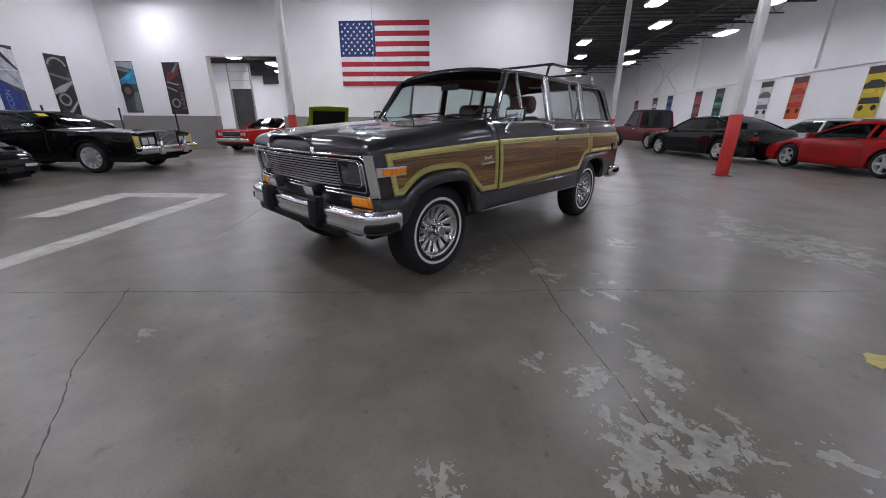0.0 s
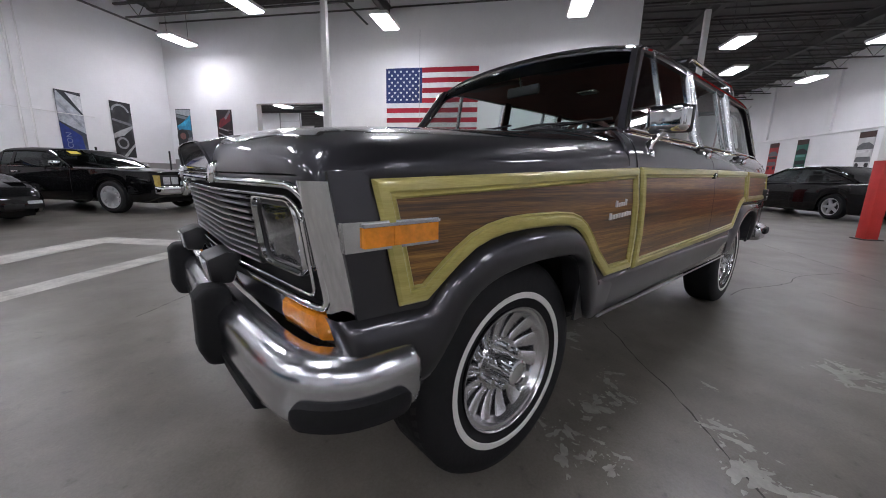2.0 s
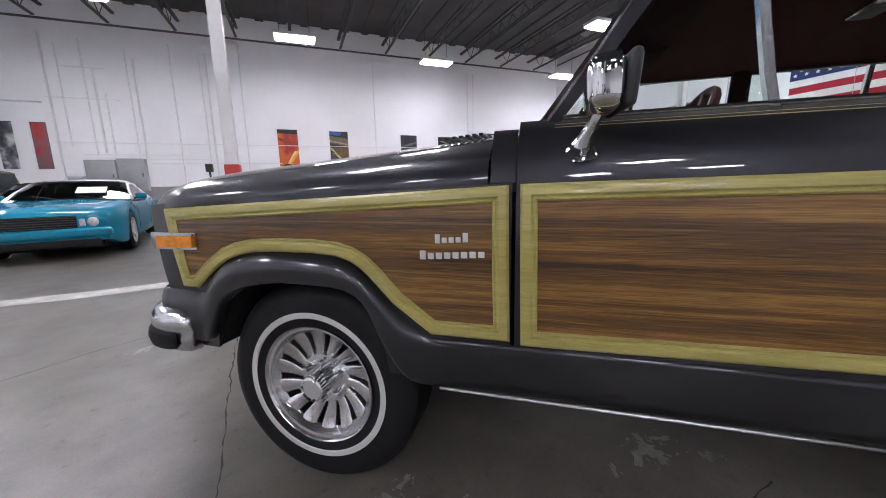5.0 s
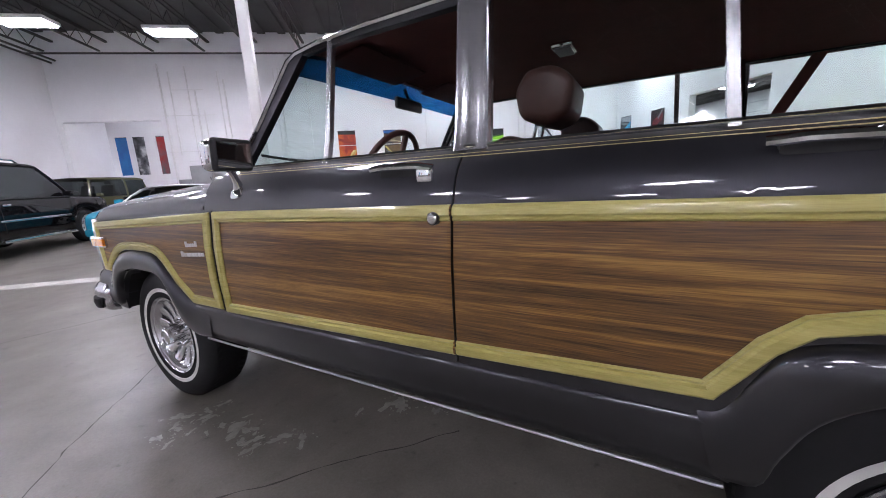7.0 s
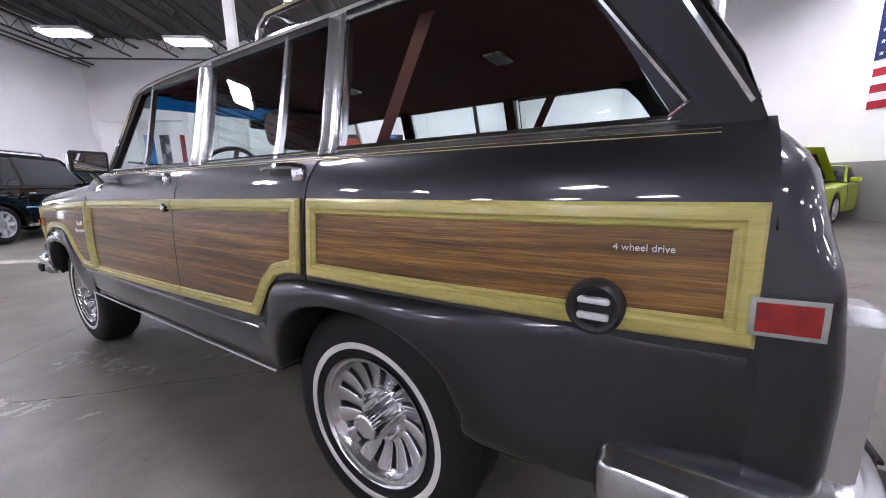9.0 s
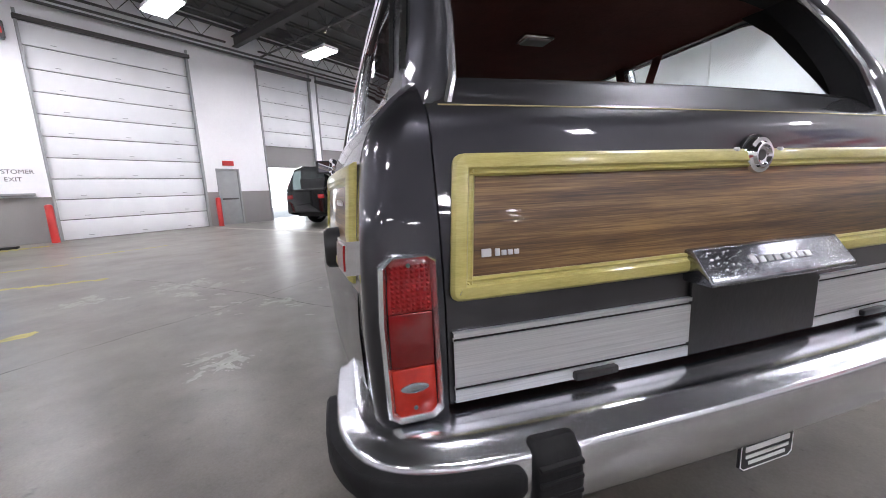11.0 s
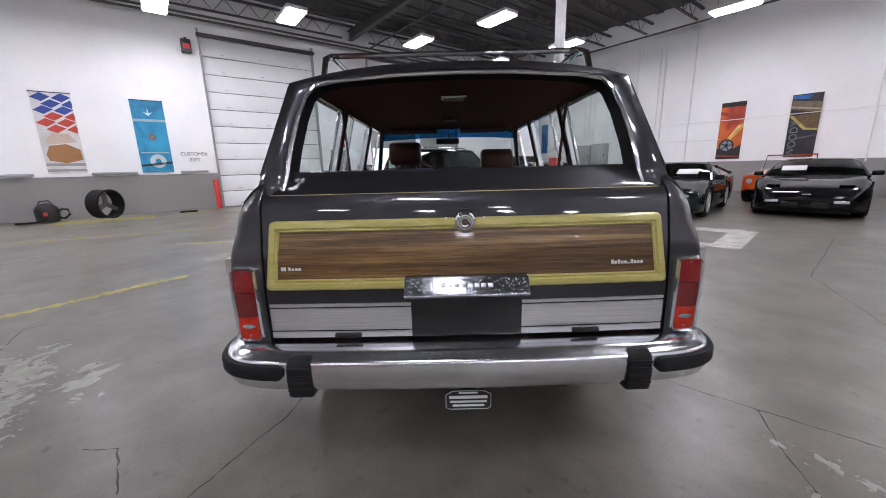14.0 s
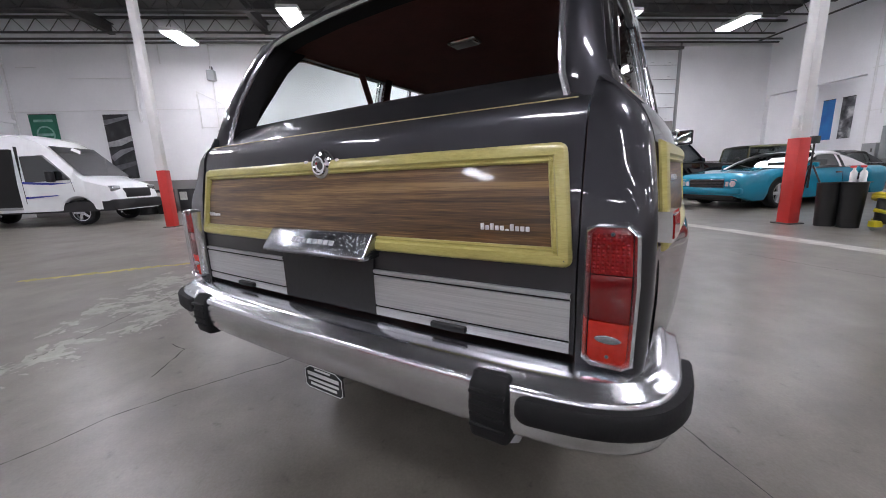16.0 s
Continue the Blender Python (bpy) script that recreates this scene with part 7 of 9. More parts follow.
# White conduits, pipe and camera on the west wall by the van.
cond = empty("conduit_run", pose(AX, 0, 0), "white painted conduit pipes on the wall", "conduit")
for y, z0, z1, r in ((-16.4, 3.0, 6.5, 0.02), (-12.05, 3.5, 7.0, 0.06), (-11.0, 5.6, 6.9, 0.02), (-9.2, 3.2, 6.5, 0.02), (-9.85, 3.2, 4.6, 0.02)):
    Shape().tube([(0.07, y, z0), (0.07, y, z1)], r, 7).make("conduit", WHITE_PAINT, cond, smooth=True)
for y0, y1, z in ((-17.0, -8.9, 3.95), (-16.0, -15.3, 5.5), (-14.3, -12.1, 5.1), (-9.9, -8.9, 3.25)):
    Shape().tube([(0.06, y0, z), (0.06, y1, z)], 0.014, 6).make("conduit", WHITE_PAINT, cond, smooth=True)
Shape().tube([(0.06, -9.84, 4.58), (0.06, -9.2, 4.25), (0.06, -8.9, 4.05)], 0.02, 6).make("conduit", WHITE_PAINT, cond, smooth=True)
cam_box = empty("wall_box", pose(AX, -9.2, 5.15), "small grey box with bracket high on the wall", "wall box")
Shape().box((0.0, -0.14, -0.18), (0.22, 0.14, 0.18)).make("case", GREY_METAL, cam_box, bevel=0.02)
Shape().box((0.0, -0.04, 0.18), (0.08, 0.04, 0.34)).make("bracket", STEEL_DARK, cam_box)

# ---------------------------------------------------------------- parked vehicles
def wheel_set(parent, xs, track, r, w, rim_mat, spokes=5):
    tyre0 = None
    for x in xs:
        for s_ in (-1, 1):
            m = pose(x, s_ * track, r, 0, 0, 0 if s_ > 0 else 180)
            if tyre0 is None:
                tyre0 = Shape().lathe([(0.66 * r, -w / 2), (0.85 * r, -w / 2 - 0.01), (0.97 * r, -w / 2 + 0.02), (r, -w / 2 + 0.05), (r, w / 2 - 0.05), (0.97 * r, w / 2 - 0.02), (0.85 * r, w / 2 + 0.01), (0.66 * r, w / 2)], 28, "y").make("wheel", RUBBER, parent, "black tyre on bright rim", smooth=True, m=m)
                rim = Shape().lathe([(0.67 * r, -w / 2 + 0.02), (0.685 * r, w / 2 + 0.004), (0.64 * r, w / 2 + 0.002), (0.60 * r, w / 2 - 0.05)], 28, "y").make("rim", rim_mat, tyre0, smooth=True)
                sp = Shape()
                for k in range(spokes):
                    a = 2 * math.pi * k / spokes
                    q = Matrix.Rotation(a, 4, "Y")
                    sp.prism([(0.0, -0.12 * r), (0.62 * r, -0.085 * r), (0.62 * r, 0.085 * r), (0.0, 0.12 * r)], w / 2 - 0.05, w / 2 - 0.012, 1, q)
                sp.lathe([(0.0, w / 2 - 0.01), (0.1 * r, w / 2 - 0.01), (0.13 * r, w / 2 - 0.04)], 12, "y")
                sp.make("spoke", rim_mat, tyre0)
                Shape().lathe([(0.6 * r, 0.0), (0.0, 0.0)], 20, "y").make("brake_disc", UNDER, tyre0)
            else:
                made = {}
                for o in (tyre0, *tyre0.children):
                    c = o.copy()
                    scene.collection.objects.link(c)
                    made[o] = c
                    c.parent = parent if o is tyre0 else made[tyre0]
                made[tyre0].matrix_basis = m


BRIGHT_RIM = mat("bright_alloy_rim", (0.62, 0.62, 0.63), 0.3, metal=0.45, vary=0.1, scale=8)


CORNER_LENS = mat("pale_yellow_lens", (0.50, 0.38, 0.10), 0.15, vary=0.3, scale=30, coat=0.8)


def vehicle(name, label, category, m, paint, L, W, top, zb, axles, r, cabin, roof_z_, belt_in=0.06, roof_in=0.24, rim_mat=None, nose=0.35, tail=0.2, style="slim", bumper_mat=None, cab_mat=None, square=0.0, taper=0.22, hips=0.0, spokes=5, sail=True, two_door=True, card=None, seats=True):
    """A parked vehicle facing +x. top: the body's upper line as (x, z) from nose to tail; cabin: x of windshield base, roof front, roof rear, rear window base."""
    ob = empty(name, m, label, category, "parked vehicles")
    rim_mat, cab_mat = rim_mat or BRIGHT_RIM, cab_mat or paint
    xs = sorted({L / 2 - L * i / 52 for i in range(53)} | {a + d * r for a in axles for d in (-1.2, -1.14, -1.0, -0.8, -0.5, 0, 0.5, 0.8, 1.0, 1.14, 1.2)} | {L / 2 - d for d in (0.015, 0.04, 0.09, 0.16)} | {-L / 2 + d for d in (0.015, 0.04, 0.09)}, reverse=True)
    tx_, tz_ = zip(*top[::-1])

    def line_z(x):
        return float(np.interp(x, tx_, tz_))

    def section(x):
        d = min((L / 2 - x) / nose, (x + L / 2) / tail)
        w = W / 2 * (1 - (taper - 0.8 * taper * square) * max(0.0, 1 - d) ** 2.4)
        zt = line_z(x)
        hip = hips * sum(math.exp(-((x - a) / (1.25 * r)) ** 2) for a in axles)
        b = zb + 0.10 * max(0.0, 1 - min((L / 2 - x), (x + L / 2)) / 0.25)
        for a in axles:
            if abs(x - a) < 1.2 * r:
                b = max(b, r * 0.95 + math.sqrt(max(0.0, (1.2 * r) ** 2 - (x - a) ** 2)) * 0.95)
        b = min(b, zt - 0.10)
        k = 1 - 0.6 * square
        return [(w * 0.86, b), (w * 0.972, b + 0.004), (w * 0.985, b + 0.02), (w * 0.997, b + 0.3 * (zt - b)), (w, b + 0.5 * (zt - b)), (w * 0.994, b + 0.68 * (zt - b)), (w * 0.975, zt - 0.085 * k + 0.3 * hip), (w * 0.93, zt - 0.035 * k + 0.7 * hip), (w * 0.86, zt - 0.008 + hip), (w * 0.74, zt + 0.004 + 0.8 * hip), (w * 0.5, zt + 0.010 + 0.1 * hip), (w * 0.25, zt + 0.018), (0, zt + 0.022)]

    def side_y(x, z):
        s = section(x)[1:8]
        return float(np.interp(z, [q[1] for q in s], [q[0] for q in s]))

    rows = []
    for x in xs:
        sec = section(x)
        rows.append([(x, y, z) for y, z in sec] + [(x, -y, z) for y, z in sec[::-1][1:]])
    body = Shape().grid(rows)
    for end in (rows[0], rows[-1]):
        k = len(body.v)
        body.v += end
        body.f.append(tuple(range(k, k + len(end))))
    body.make("body", paint, ob, smooth=True, sharp=40)
    Shape().box((-L / 2 + 0.25, -W * 0.36, zb - 0.04), (L / 2 - 0.25, W * 0.36, zb + 0.3)).make("underbody", UNDER, ob)
    for a in axles:
        for s_ in (-1, 1):
            rws = [[(a - 1.18 * r * math.cos(q), s_ * y, r * 0.9 + 1.16 * r * math.sin(q)) for y in (W * 0.30, W * 0.47)] for q in [math.pi * k / 10 for k in range(11)]]
            Shape().grid(rws).make("wheel_well", UNDER, ob)
    wheel_set(ob, axles, W / 2 - 0.12, r, 0.21, rim_mat, spokes)
    # Greenhouse: glass lofted along the roof line, painted roof and pillars over it.
    if cabin:
        a, b, c, d = cabin
        za, zd, zr = line_z(a), line_z(d), roof_z_
        wb, wr = W / 2 - belt_in, W / 2 - roof_in
        px_ = [d, d + 0.5 * (c - d), c, c + 0.12, (b + c) / 2, b - 0.12, b, b + 0.5 * (a - b), a]
        pz_ = [zd, zd + 0.54 * (zr - zd), zr - 0.03, zr - 0.008, zr + 0.012, zr - 0.004, zr - 0.022, za + 0.54 * (zr - za), za]
        mid = (b + c) / 2 + (-0.25 if two_door else 0.1)
        gx = sorted({a + (d - a) * i / 30 for i in range(31)} | {b, c, mid - 0.04, mid + 0.04}, reverse=True)

        def ring(x, off=0.0):
            zt, z0 = float(np.interp(x, px_, pz_)), line_z(x) - 0.03
            f = max(0.0, min(1.0, (zt - z0) / (zr - z0)))
            e = wb + (wr - wb) * f
            half = [(wb + off, z0), (wb + (e - wb) * 0.5 + 0.012 * f + off, z0 + 0.5 * (zt - 0.06 * f - z0)), (e + off, zt - 0.06 * f), (e - 0.03 * f + 0.5 * off, zt - 0.018 * f + off), (e * 0.82, zt + 0.004 * f + off), (e * 0.45, zt + 0.018 * f + off), (0, zt + 0.024 * f + off)]
            return [(x, y, z) for y, z in half] + [(x, -y, z) for y, z in half[::-1][1:]]

        def patch(name_, material, x0, x1, c0, c1, off=0.0):
            use = [x for x in gx if min(x0, x1) - 1e-6 <= x <= max(x0, x1) + 1e-6]
            if len(use) > 1:
                Shape().grid([ring(x, off)[c0:c1 + 1] for x in use]).make(name_, material, ob, smooth=True, sharp=50)
        patch("windshield", DARK_GLASS, a, b, 2, 10)
        # Dark cabin: shelf at belt height, seats, steering wheel.
        Shape().grid([[(x, q * (wb - 0.035), line_z(x) + 0.03) for q in (-1, -0.5, 0, 0.5, 1)] for x in gx[1:-1]]).make("dashboard", CABIN_TRIM, ob)
        xs_ = 0.55 * b + 0.45 * c
        for s_ in (-1, 1):
            zs_ = line_z(xs_)
            Shape().prism([(xs_ + 0.06, zs_ - 0.02), (xs_ - 0.04, zr - 0.24), (xs_ - 0.12, zr - 0.25), (xs_ - 0.10, zs_ - 0.02)], s_ * 0.37 - 0.22, s_ * 0.37 + 0.22, 1).make("seat_back", CABIN_TRIM, ob, bevel=0.03)
            Shape().box((xs_ - 0.14, s_ * 0.37 - 0.12, zr - 0.23), (xs_ - 0.05, s_ * 0.37 + 0.12, zr - 0.10)).make("headrest", CABIN_TRIM, ob, bevel=0.035)
        if not two_door or c - d > 0.5:
            Shape().box((c + 0.02, -W * 0.30, line_z(c) + 0.02), (c + 0.14, W * 0.30, line_z(c) + 0.5 * (zr - line_z(c)))).make("rear_seat", CABIN_TRIM, ob, bevel=0.04)
        Shape().tube([(b + 0.22 - 0.05 * math.sin(q), 0.37 + 0.18 * math.cos(q), line_z(b) + 0.06 + 0.15 * math.sin(q)) for q in [2 * math.pi * k / 20 for k in range(20)]], 0.013, 6, closed=True).make("steering_wheel", BLACK_PLASTIC, ob, smooth=True)
        patch("rear_window", DARK_GLASS, c, d, 2, 10)
        patch("roof", cab_mat, b, c, 2, 10, 0.006)
        for c0, c1, cc in ((0, 2, 2), (10, 12, 10)):
            patch("side_window", DARK_GLASS, a, mid, c0, c1)
            patch("side_window", DARK_GLASS, mid, d, c0, c1)
            patch("pillar", cab_mat, mid - 0.04, mid + 0.04, c0, c1, 0.008)
            patch("pillar", cab_mat, c - (0.0 if sail else 0.02), d, c0, c1, 0.008) if sail else Shape().tube([ring(x, 0.005)[cc] for x in gx if d - 1e-6 <= x <= c + 1e-6], 0.04, 6).make("pillar", cab_mat, ob, smooth=True)
            Shape().tube([ring(x, 0.004)[cc] for x in gx if b - 1e-6 <= x <= a + 1e-6], 0.028, 6).make("pillar", cab_mat, ob, smooth=True)
            Shape().tube([ring(x, 0.006)[cc] for x in gx if c - 1e-6 <= x <= b + 1e-6], 0.026, 6).make("roof_edge", cab_mat, ob, smooth=True)
        for s_ in (-1, 1):
            Shape().tube([(x, s_ * (wb + 0.012), line_z(x) - 0.015) for x in gx], 0.010, 5).make("belt_trim", CHROME if bumper_mat else BLACK_PLASTIC, ob)
            cuts = [a + 0.02, mid - 0.02] + ([] if two_door else [d + 0.35])
            for x in cuts:
                zz = [zb + 0.14 + (line_z(x) - 0.06 - zb - 0.14) * i / 6 for i in range(7)]
                Shape().tube([(x, s_ * (side_y(x, z) + 0.0005), z) for z in zz], 0.006, 4).make("door_gap", UNDER, ob)
            for x in cuts[1:]:
                z = line_z(x) - 0.14
                Shape().box((x + 0.06, min(s_ * (side_y(x, z) - 0.01), s_ * (side_y(x, z) + 0.02)), z - 0.018), (x + 0.24, max(s_ * (side_y(x, z) - 0.01), s_ * (side_y(x, z) + 0.02)), z + 0.018)).make("door_handle", CHROME if (bumper_mat or style == "suv") else BLACK_PLASTIC, ob, bevel=0.006)
            xm = a - 0.22
            Shape().box((xm - 0.06, s_ * (W / 2 + 0.05) - 0.09, line_z(xm) + 0.0), (xm + 0.05, s_ * (W / 2 + 0.05) + 0.09, line_z(xm) + 0.11)).make("mirror", CHROME if style == "formal" else cab_mat if cab_mat is paint else paint, ob, bevel=0.03)
            Shape().tube([(xm, s_ * (W / 2 - 0.08), line_z(xm) + 0.0), (xm, s_ * (W / 2 + 0.02), line_z(xm) + 0.04)], 0.018, 6).make("mirror_arm", BLACK_PLASTIC, ob)
        for y0 in (-0.1, 0.45):
            Shape().tube([(a + 0.03, y0, za + 0.012), (a - 0.10, y0 - 0.42, za + 0.09)], 0.008, 4).make("wiper", BLACK_PLASTIC, ob)
        if card is not None:
            slope = math.degrees(math.atan2(-(zr - za), b - a))
            px0 = a + 0.36 * (b - a)
            cm = m @ pose(px0, card, float(np.interp(px0, px_, pz_)) + 0.045, 0, slope, 0)
            tagged(Shape().box((-0.13, -0.22, -0.004), (0.13, 0.22, 0.0)).make("price_card", WHITE_PAINT, m=cm), "white paper card lying on the windshield", "card", "windshield cards")
    # Nose and tail.
    zf, zk, F = line_z(L / 2 - 0.06), line_z(-L / 2 + 0.06), L / 2
    if style == "formal":
        g = Shape().box((F - 0.02, -0.31, zf - 0.36), (F + 0.07, 0.31, zf + 0.02)).make("grille", STEEL_DARK, ob, "tall dark grille with fine bright bars", bevel=0.02)
        for k in range(15):
            Shape().box((F + 0.068, -0.28 + 0.04 * k, zf - 0.33), (F + 0.076, -0.268 + 0.04 * k, zf - 0.02)).make("grille_bar", GREY_METAL, g)
        for s_ in (-1, 1):
            h = Shape().box((F - 0.03, min(s_ * 0.42, s_ * 0.84), zf - 0.30), (F + 0.035, max(s_ * 0.42, s_ * 0.84), zf - 0.08)).make("lamp_panel", UNDER, ob, "black lamp panel", bevel=0.012)
            for y in (0.52, 0.73):
                Shape().box((F + 0.03, s_ * y - 0.085, zf - 0.275), (F + 0.045, s_ * y + 0.085, zf - 0.115)).make("headlamp", FOG_GLASS, h, "clear square headlamp", bevel=0.01)
            Shape().box((F - 0.16, min(s_ * 0.86, s_ * 0.965), zf - 0.30), (F + 0.02, max(s_ * 0.86, s_ * 0.965), zf - 0.08)).make("corner_lamp", CORNER_LENS, ob, "pale yellow corner lamp", bevel=0.012)
    elif style == "muscle":
        g = Shape().box((F - 0.10, -0.44, zf - 0.25), (F + 0.012, 0.44, zf - 0.055)).make("grille", UNDER, ob, "black grille", bevel=0.03)
        Shape().tube([(F + 0.012, y, z) for y, z in ((-0.44, zf - 0.25), (0.44, zf - 0.25), (0.44, zf - 0.055), (-0.44, zf - 0.055))], 0.010, 6, closed=True).make("grille_frame", CHROME, g)
        for k in range(5):
            Shape().box((F + 0.010, -0.42, zf - 0.225 + 0.035 * k), (F + 0.016, 0.42, zf - 0.217 + 0.035 * k)).make("grille_bar", STEEL_DARK, g)
        for s_ in (-1, 1):
            Shape().lathe([(0.0, 0.045), (0.06, 0.038), (0.088, 0.015), (0.090, 0.025), (0.108, 0.025), (0.115, -0.06)], 20, "x", pose(F - 0.03, s_ * 0.62, zf - 0.15)).make("headlamp", FOG_GLASS, ob, "round headlamp with bright ring", smooth=True)
            Shape().box((F - 0.03, min(s_ * 0.46, s_ * 0.53), zf - 0.21), (F + 0.012, max(s_ * 0.46, s_ * 0.53), zf - 0.10)).make("turn_lamp", FOG_GLASS, ob, bevel=0.01)
        Shape().box((F - 0.12, -W * 0.44, zb + 0.15), (F + 0.06, W * 0.44, zb + 0.30)).make("front_bumper", bumper_mat or paint, ob, bevel=0.05, segments=3)
        Shape().box((F - 0.12, -W * 0.36, zb + 0.015), (F + 0.005, W * 0.36, zb + 0.13)).make("lower_intake", UNDER, ob, bevel=0.02)
    elif style == "slim":
        for s_ in (-1, 1):
            a_, b_ = sorted((s_ * W * 0.22, s_ * W * 0.34))
            Shape().box((F - 0.22, a_, zb + 0.18), (F + 0.008, b_, zb + 0.245)).make("turn_lamp", FOG_GLASS, ob, "slim clear turn lamp", bevel=0.02)
            a_, b_ = sorted((s_ * W * 0.05, s_ * W * 0.20))
            Shape().box((F - 0.16, a_, zb + 0.08), (F + 0.004, b_, zb + 0.20)).make("intake", UNDER, ob, bevel=0.015)
            a_, b_ = sorted((s_ * W * 0.24, s_ * W * 0.36))
            Shape().box((F - 0.52, a_, line_z(F - 0.4) + 0.002), (F - 0.28, b_, line_z(F - 0.4) + 0.030)).make("lamp_cover", paint, ob, "folded-down headlamp cover", bevel=0.012)
        Shape().box((F - 0.10, -0.07, zf - 0.05), (F - 0.02, 0.07, zf - 0.01)).make("nose_badge", SATIN, ob, bevel=0.008)
    else:
        for s_ in (-1, 1):
            if style == "suv":
                Shape().box((F - 0.12, s_ * W * 0.37 - 0.16, zf - 0.20), (F + 0.012, s_ * W * 0.37 + 0.16, zf - 0.04)).make("headlamp", FOG_GLASS, ob, "clear rectangular headlamp", bevel=0.02)
            else:
                Shape().lathe([(0.0, 0.03), (0.07, 0.02), (0.085, 0.0)], 16, "x", pose(F - 0.02, s_ * W * 0.36, zf - 0.16)).make("headlamp", FOG_GLASS, ob, "round headlamp", smooth=True)
        Shape().box((F - 0.05, -W * 0.25, zf - 0.28), (F + 0.02, W * 0.25, zf - 0.06)).make("grille", CHROME if style == "suv" else STEEL_DARK, ob, bevel=0.02)
    if style == "suv" and cabin:
        for s_ in (-1, 1):
            Shape().tube([(b - 0.3, s_ * (wr - 0.08), zr + 0.0), (b - 0.4, s_ * (wr - 0.08), zr + 0.06), (c + 0.3, s_ * (wr - 0.08), zr + 0.06), (c + 0.15, s_ * (wr - 0.08), zr)], 0.02, 6).make("roof_rail", SATIN, ob, smooth=True)
            Shape().box((axles[1] + 0.55, min(s_ * (W / 2 - 0.02), s_ * (W / 2 + 0.012)), 0.70), (axles[0] - 0.55, max(s_ * (W / 2 - 0.02), s_ * (W / 2 + 0.012)), 0.74)).make("side_moulding", SATIN, ob, bevel=0.006)
            Shape().box((axles[1] + 0.5, min(s_ * (W / 2 - 0.15), s_ * (W / 2 + 0.03)), 0.30), (axles[0] - 0.5, max(s_ * (W / 2 - 0.15), s_ * (W / 2 + 0.03)), 0.36)).make("running_board", SATIN, ob, bevel=0.012)
    for s_ in (-1, 1):
        Shape().box((-F - 0.012, s_ * W * 0.36 - 0.14, zk - 0.26), (-F + 0.06, s_ * W * 0.36 + 0.14, zk - 0.13)).make("tail_lamp", RED_LENS, ob, "red tail lamp", bevel=0.012)
    if bumper_mat and style != "muscle":
        for e in (1, -1):
            lo, hi = sorted((e * (F - 0.05), e * (F + 0.15)))
            bp = Shape().box((lo, -W * 0.49, zb + 0.16), (hi, W * 0.49, zb + 0.34)).make("bumper", bumper_mat, ob, bevel=0.04, segments=3)
            for s_ in (-1, 1):
                lo, hi = sorted((e * (F + 0.10), e * (F + 0.21)))
                Shape().box((lo, s_ * 0.42 - 0.045, zb + 0.13), (hi, s_ * 0.42 + 0.045, zb + 0.44)).make("bumper_guard", bumper_mat, bp, bevel=0.02)
    return ob


def car_paint(name, color, metal=0.0):
    return mat(name, color, 0.5, metal=metal, vary=0.08, scale=2, fine=500, coat=0.75 if max(color) < 0.03 else 0.8, rough_vary=0.03, spec=0.05)


BLACK_CAR, RED_CAR, TEAL_CAR, GREEN_CAR, WHITE_CAR, LIME_CAR, ORANGE_CAR, MAROON_CAR, SILVER_CAR, OLIVE_CAR = (car_paint(n, c) for n, c in (
    ("black_car_paint", (0.002, 0.002, 0.0025)), ("red_car_paint", (0.36, 0.010, 0.012)), ("teal_car_paint", (0.01, 0.20, 0.30)), ("dark_green_car_paint", (0.003, 0.010, 0.008)),
    ("white_car_paint", (0.70, 0.71, 0.72)), ("lime_car_paint", (0.38, 0.46, 0.03)), ("orange_car_paint", (0.60, 0.08, 0.01)), ("maroon_car_paint", (0.13, 0.010, 0.016)), ("silver_car_paint", (0.42, 0.43, 0.44)), ("olive_car_paint", (0.10, 0.10, 0.055))))

coupe = dict(L=5.5, W=2.0, top=[(2.75, 0.90), (2.6, 0.93), (1.0, 0.98), (0.6, 0.985), (-1.2, 0.985), (-2.6, 0.93), (-2.75, 0.86)], zb=0.27, axles=(1.66, -1.36), r=0.35, cabin=(0.75, 0.10, -1.0, -1.65), roof_z_=1.36, style="formal", bumper_mat=CHROME, square=0.9, nose=0.12, roof_in=0.20)
sport = dict(L=4.57, W=1.87, top=[(2.285, 0.42), (2.26, 0.50), (2.18, 0.575), (2.0, 0.645), (1.5, 0.735), (0.75, 0.84), (-0.4, 0.86), (-1.6, 0.92), (-2.15, 0.92), (-2.28, 0.80)], zb=0.15, axles=(1.32, -1.33), r=0.33, cabin=(0.85, 0.0, -0.55, -1.9), roof_z_=1.20, style="slim", nose=1.0, taper=0.30, roof_in=0.26, hips=0.075, tail=0.4, sail=False, card=-0.35)
wedge = dict(L=4.48, W=1.80, top=[(2.24, 0.44), (2.20, 0.52), (2.05, 0.60), (0.9, 0.80), (-0.4, 0.84), (-1.9, 0.90), (-2.2, 0.88), (-2.24, 0.7)], zb=0.17, axles=(1.22, -1.22), r=0.33, cabin=(0.85, 0.0, -0.55, -1.9), roof_z_=1.19, style="slim", nose=0.6, taper=0.20, roof_in=0.25, hips=0.04, sail=False, card=0.3)
pony = dict(L=5.0, W=1.89, top=[(2.5, 0.66), (2.44, 0.74), (2.3, 0.80), (1.9, 0.84), (0.8, 0.90), (-1.2, 0.90), (-2.35, 0.88), (-2.5, 0.72)], zb=0.2, axles=(1.42, -1.33), r=0.34, cabin=(0.80, 0.05, -0.75, -1.6), roof_z_=1.27, style="muscle", nose=0.5, taper=0.16, roof_in=0.24, hips=0.03, card=0.25)
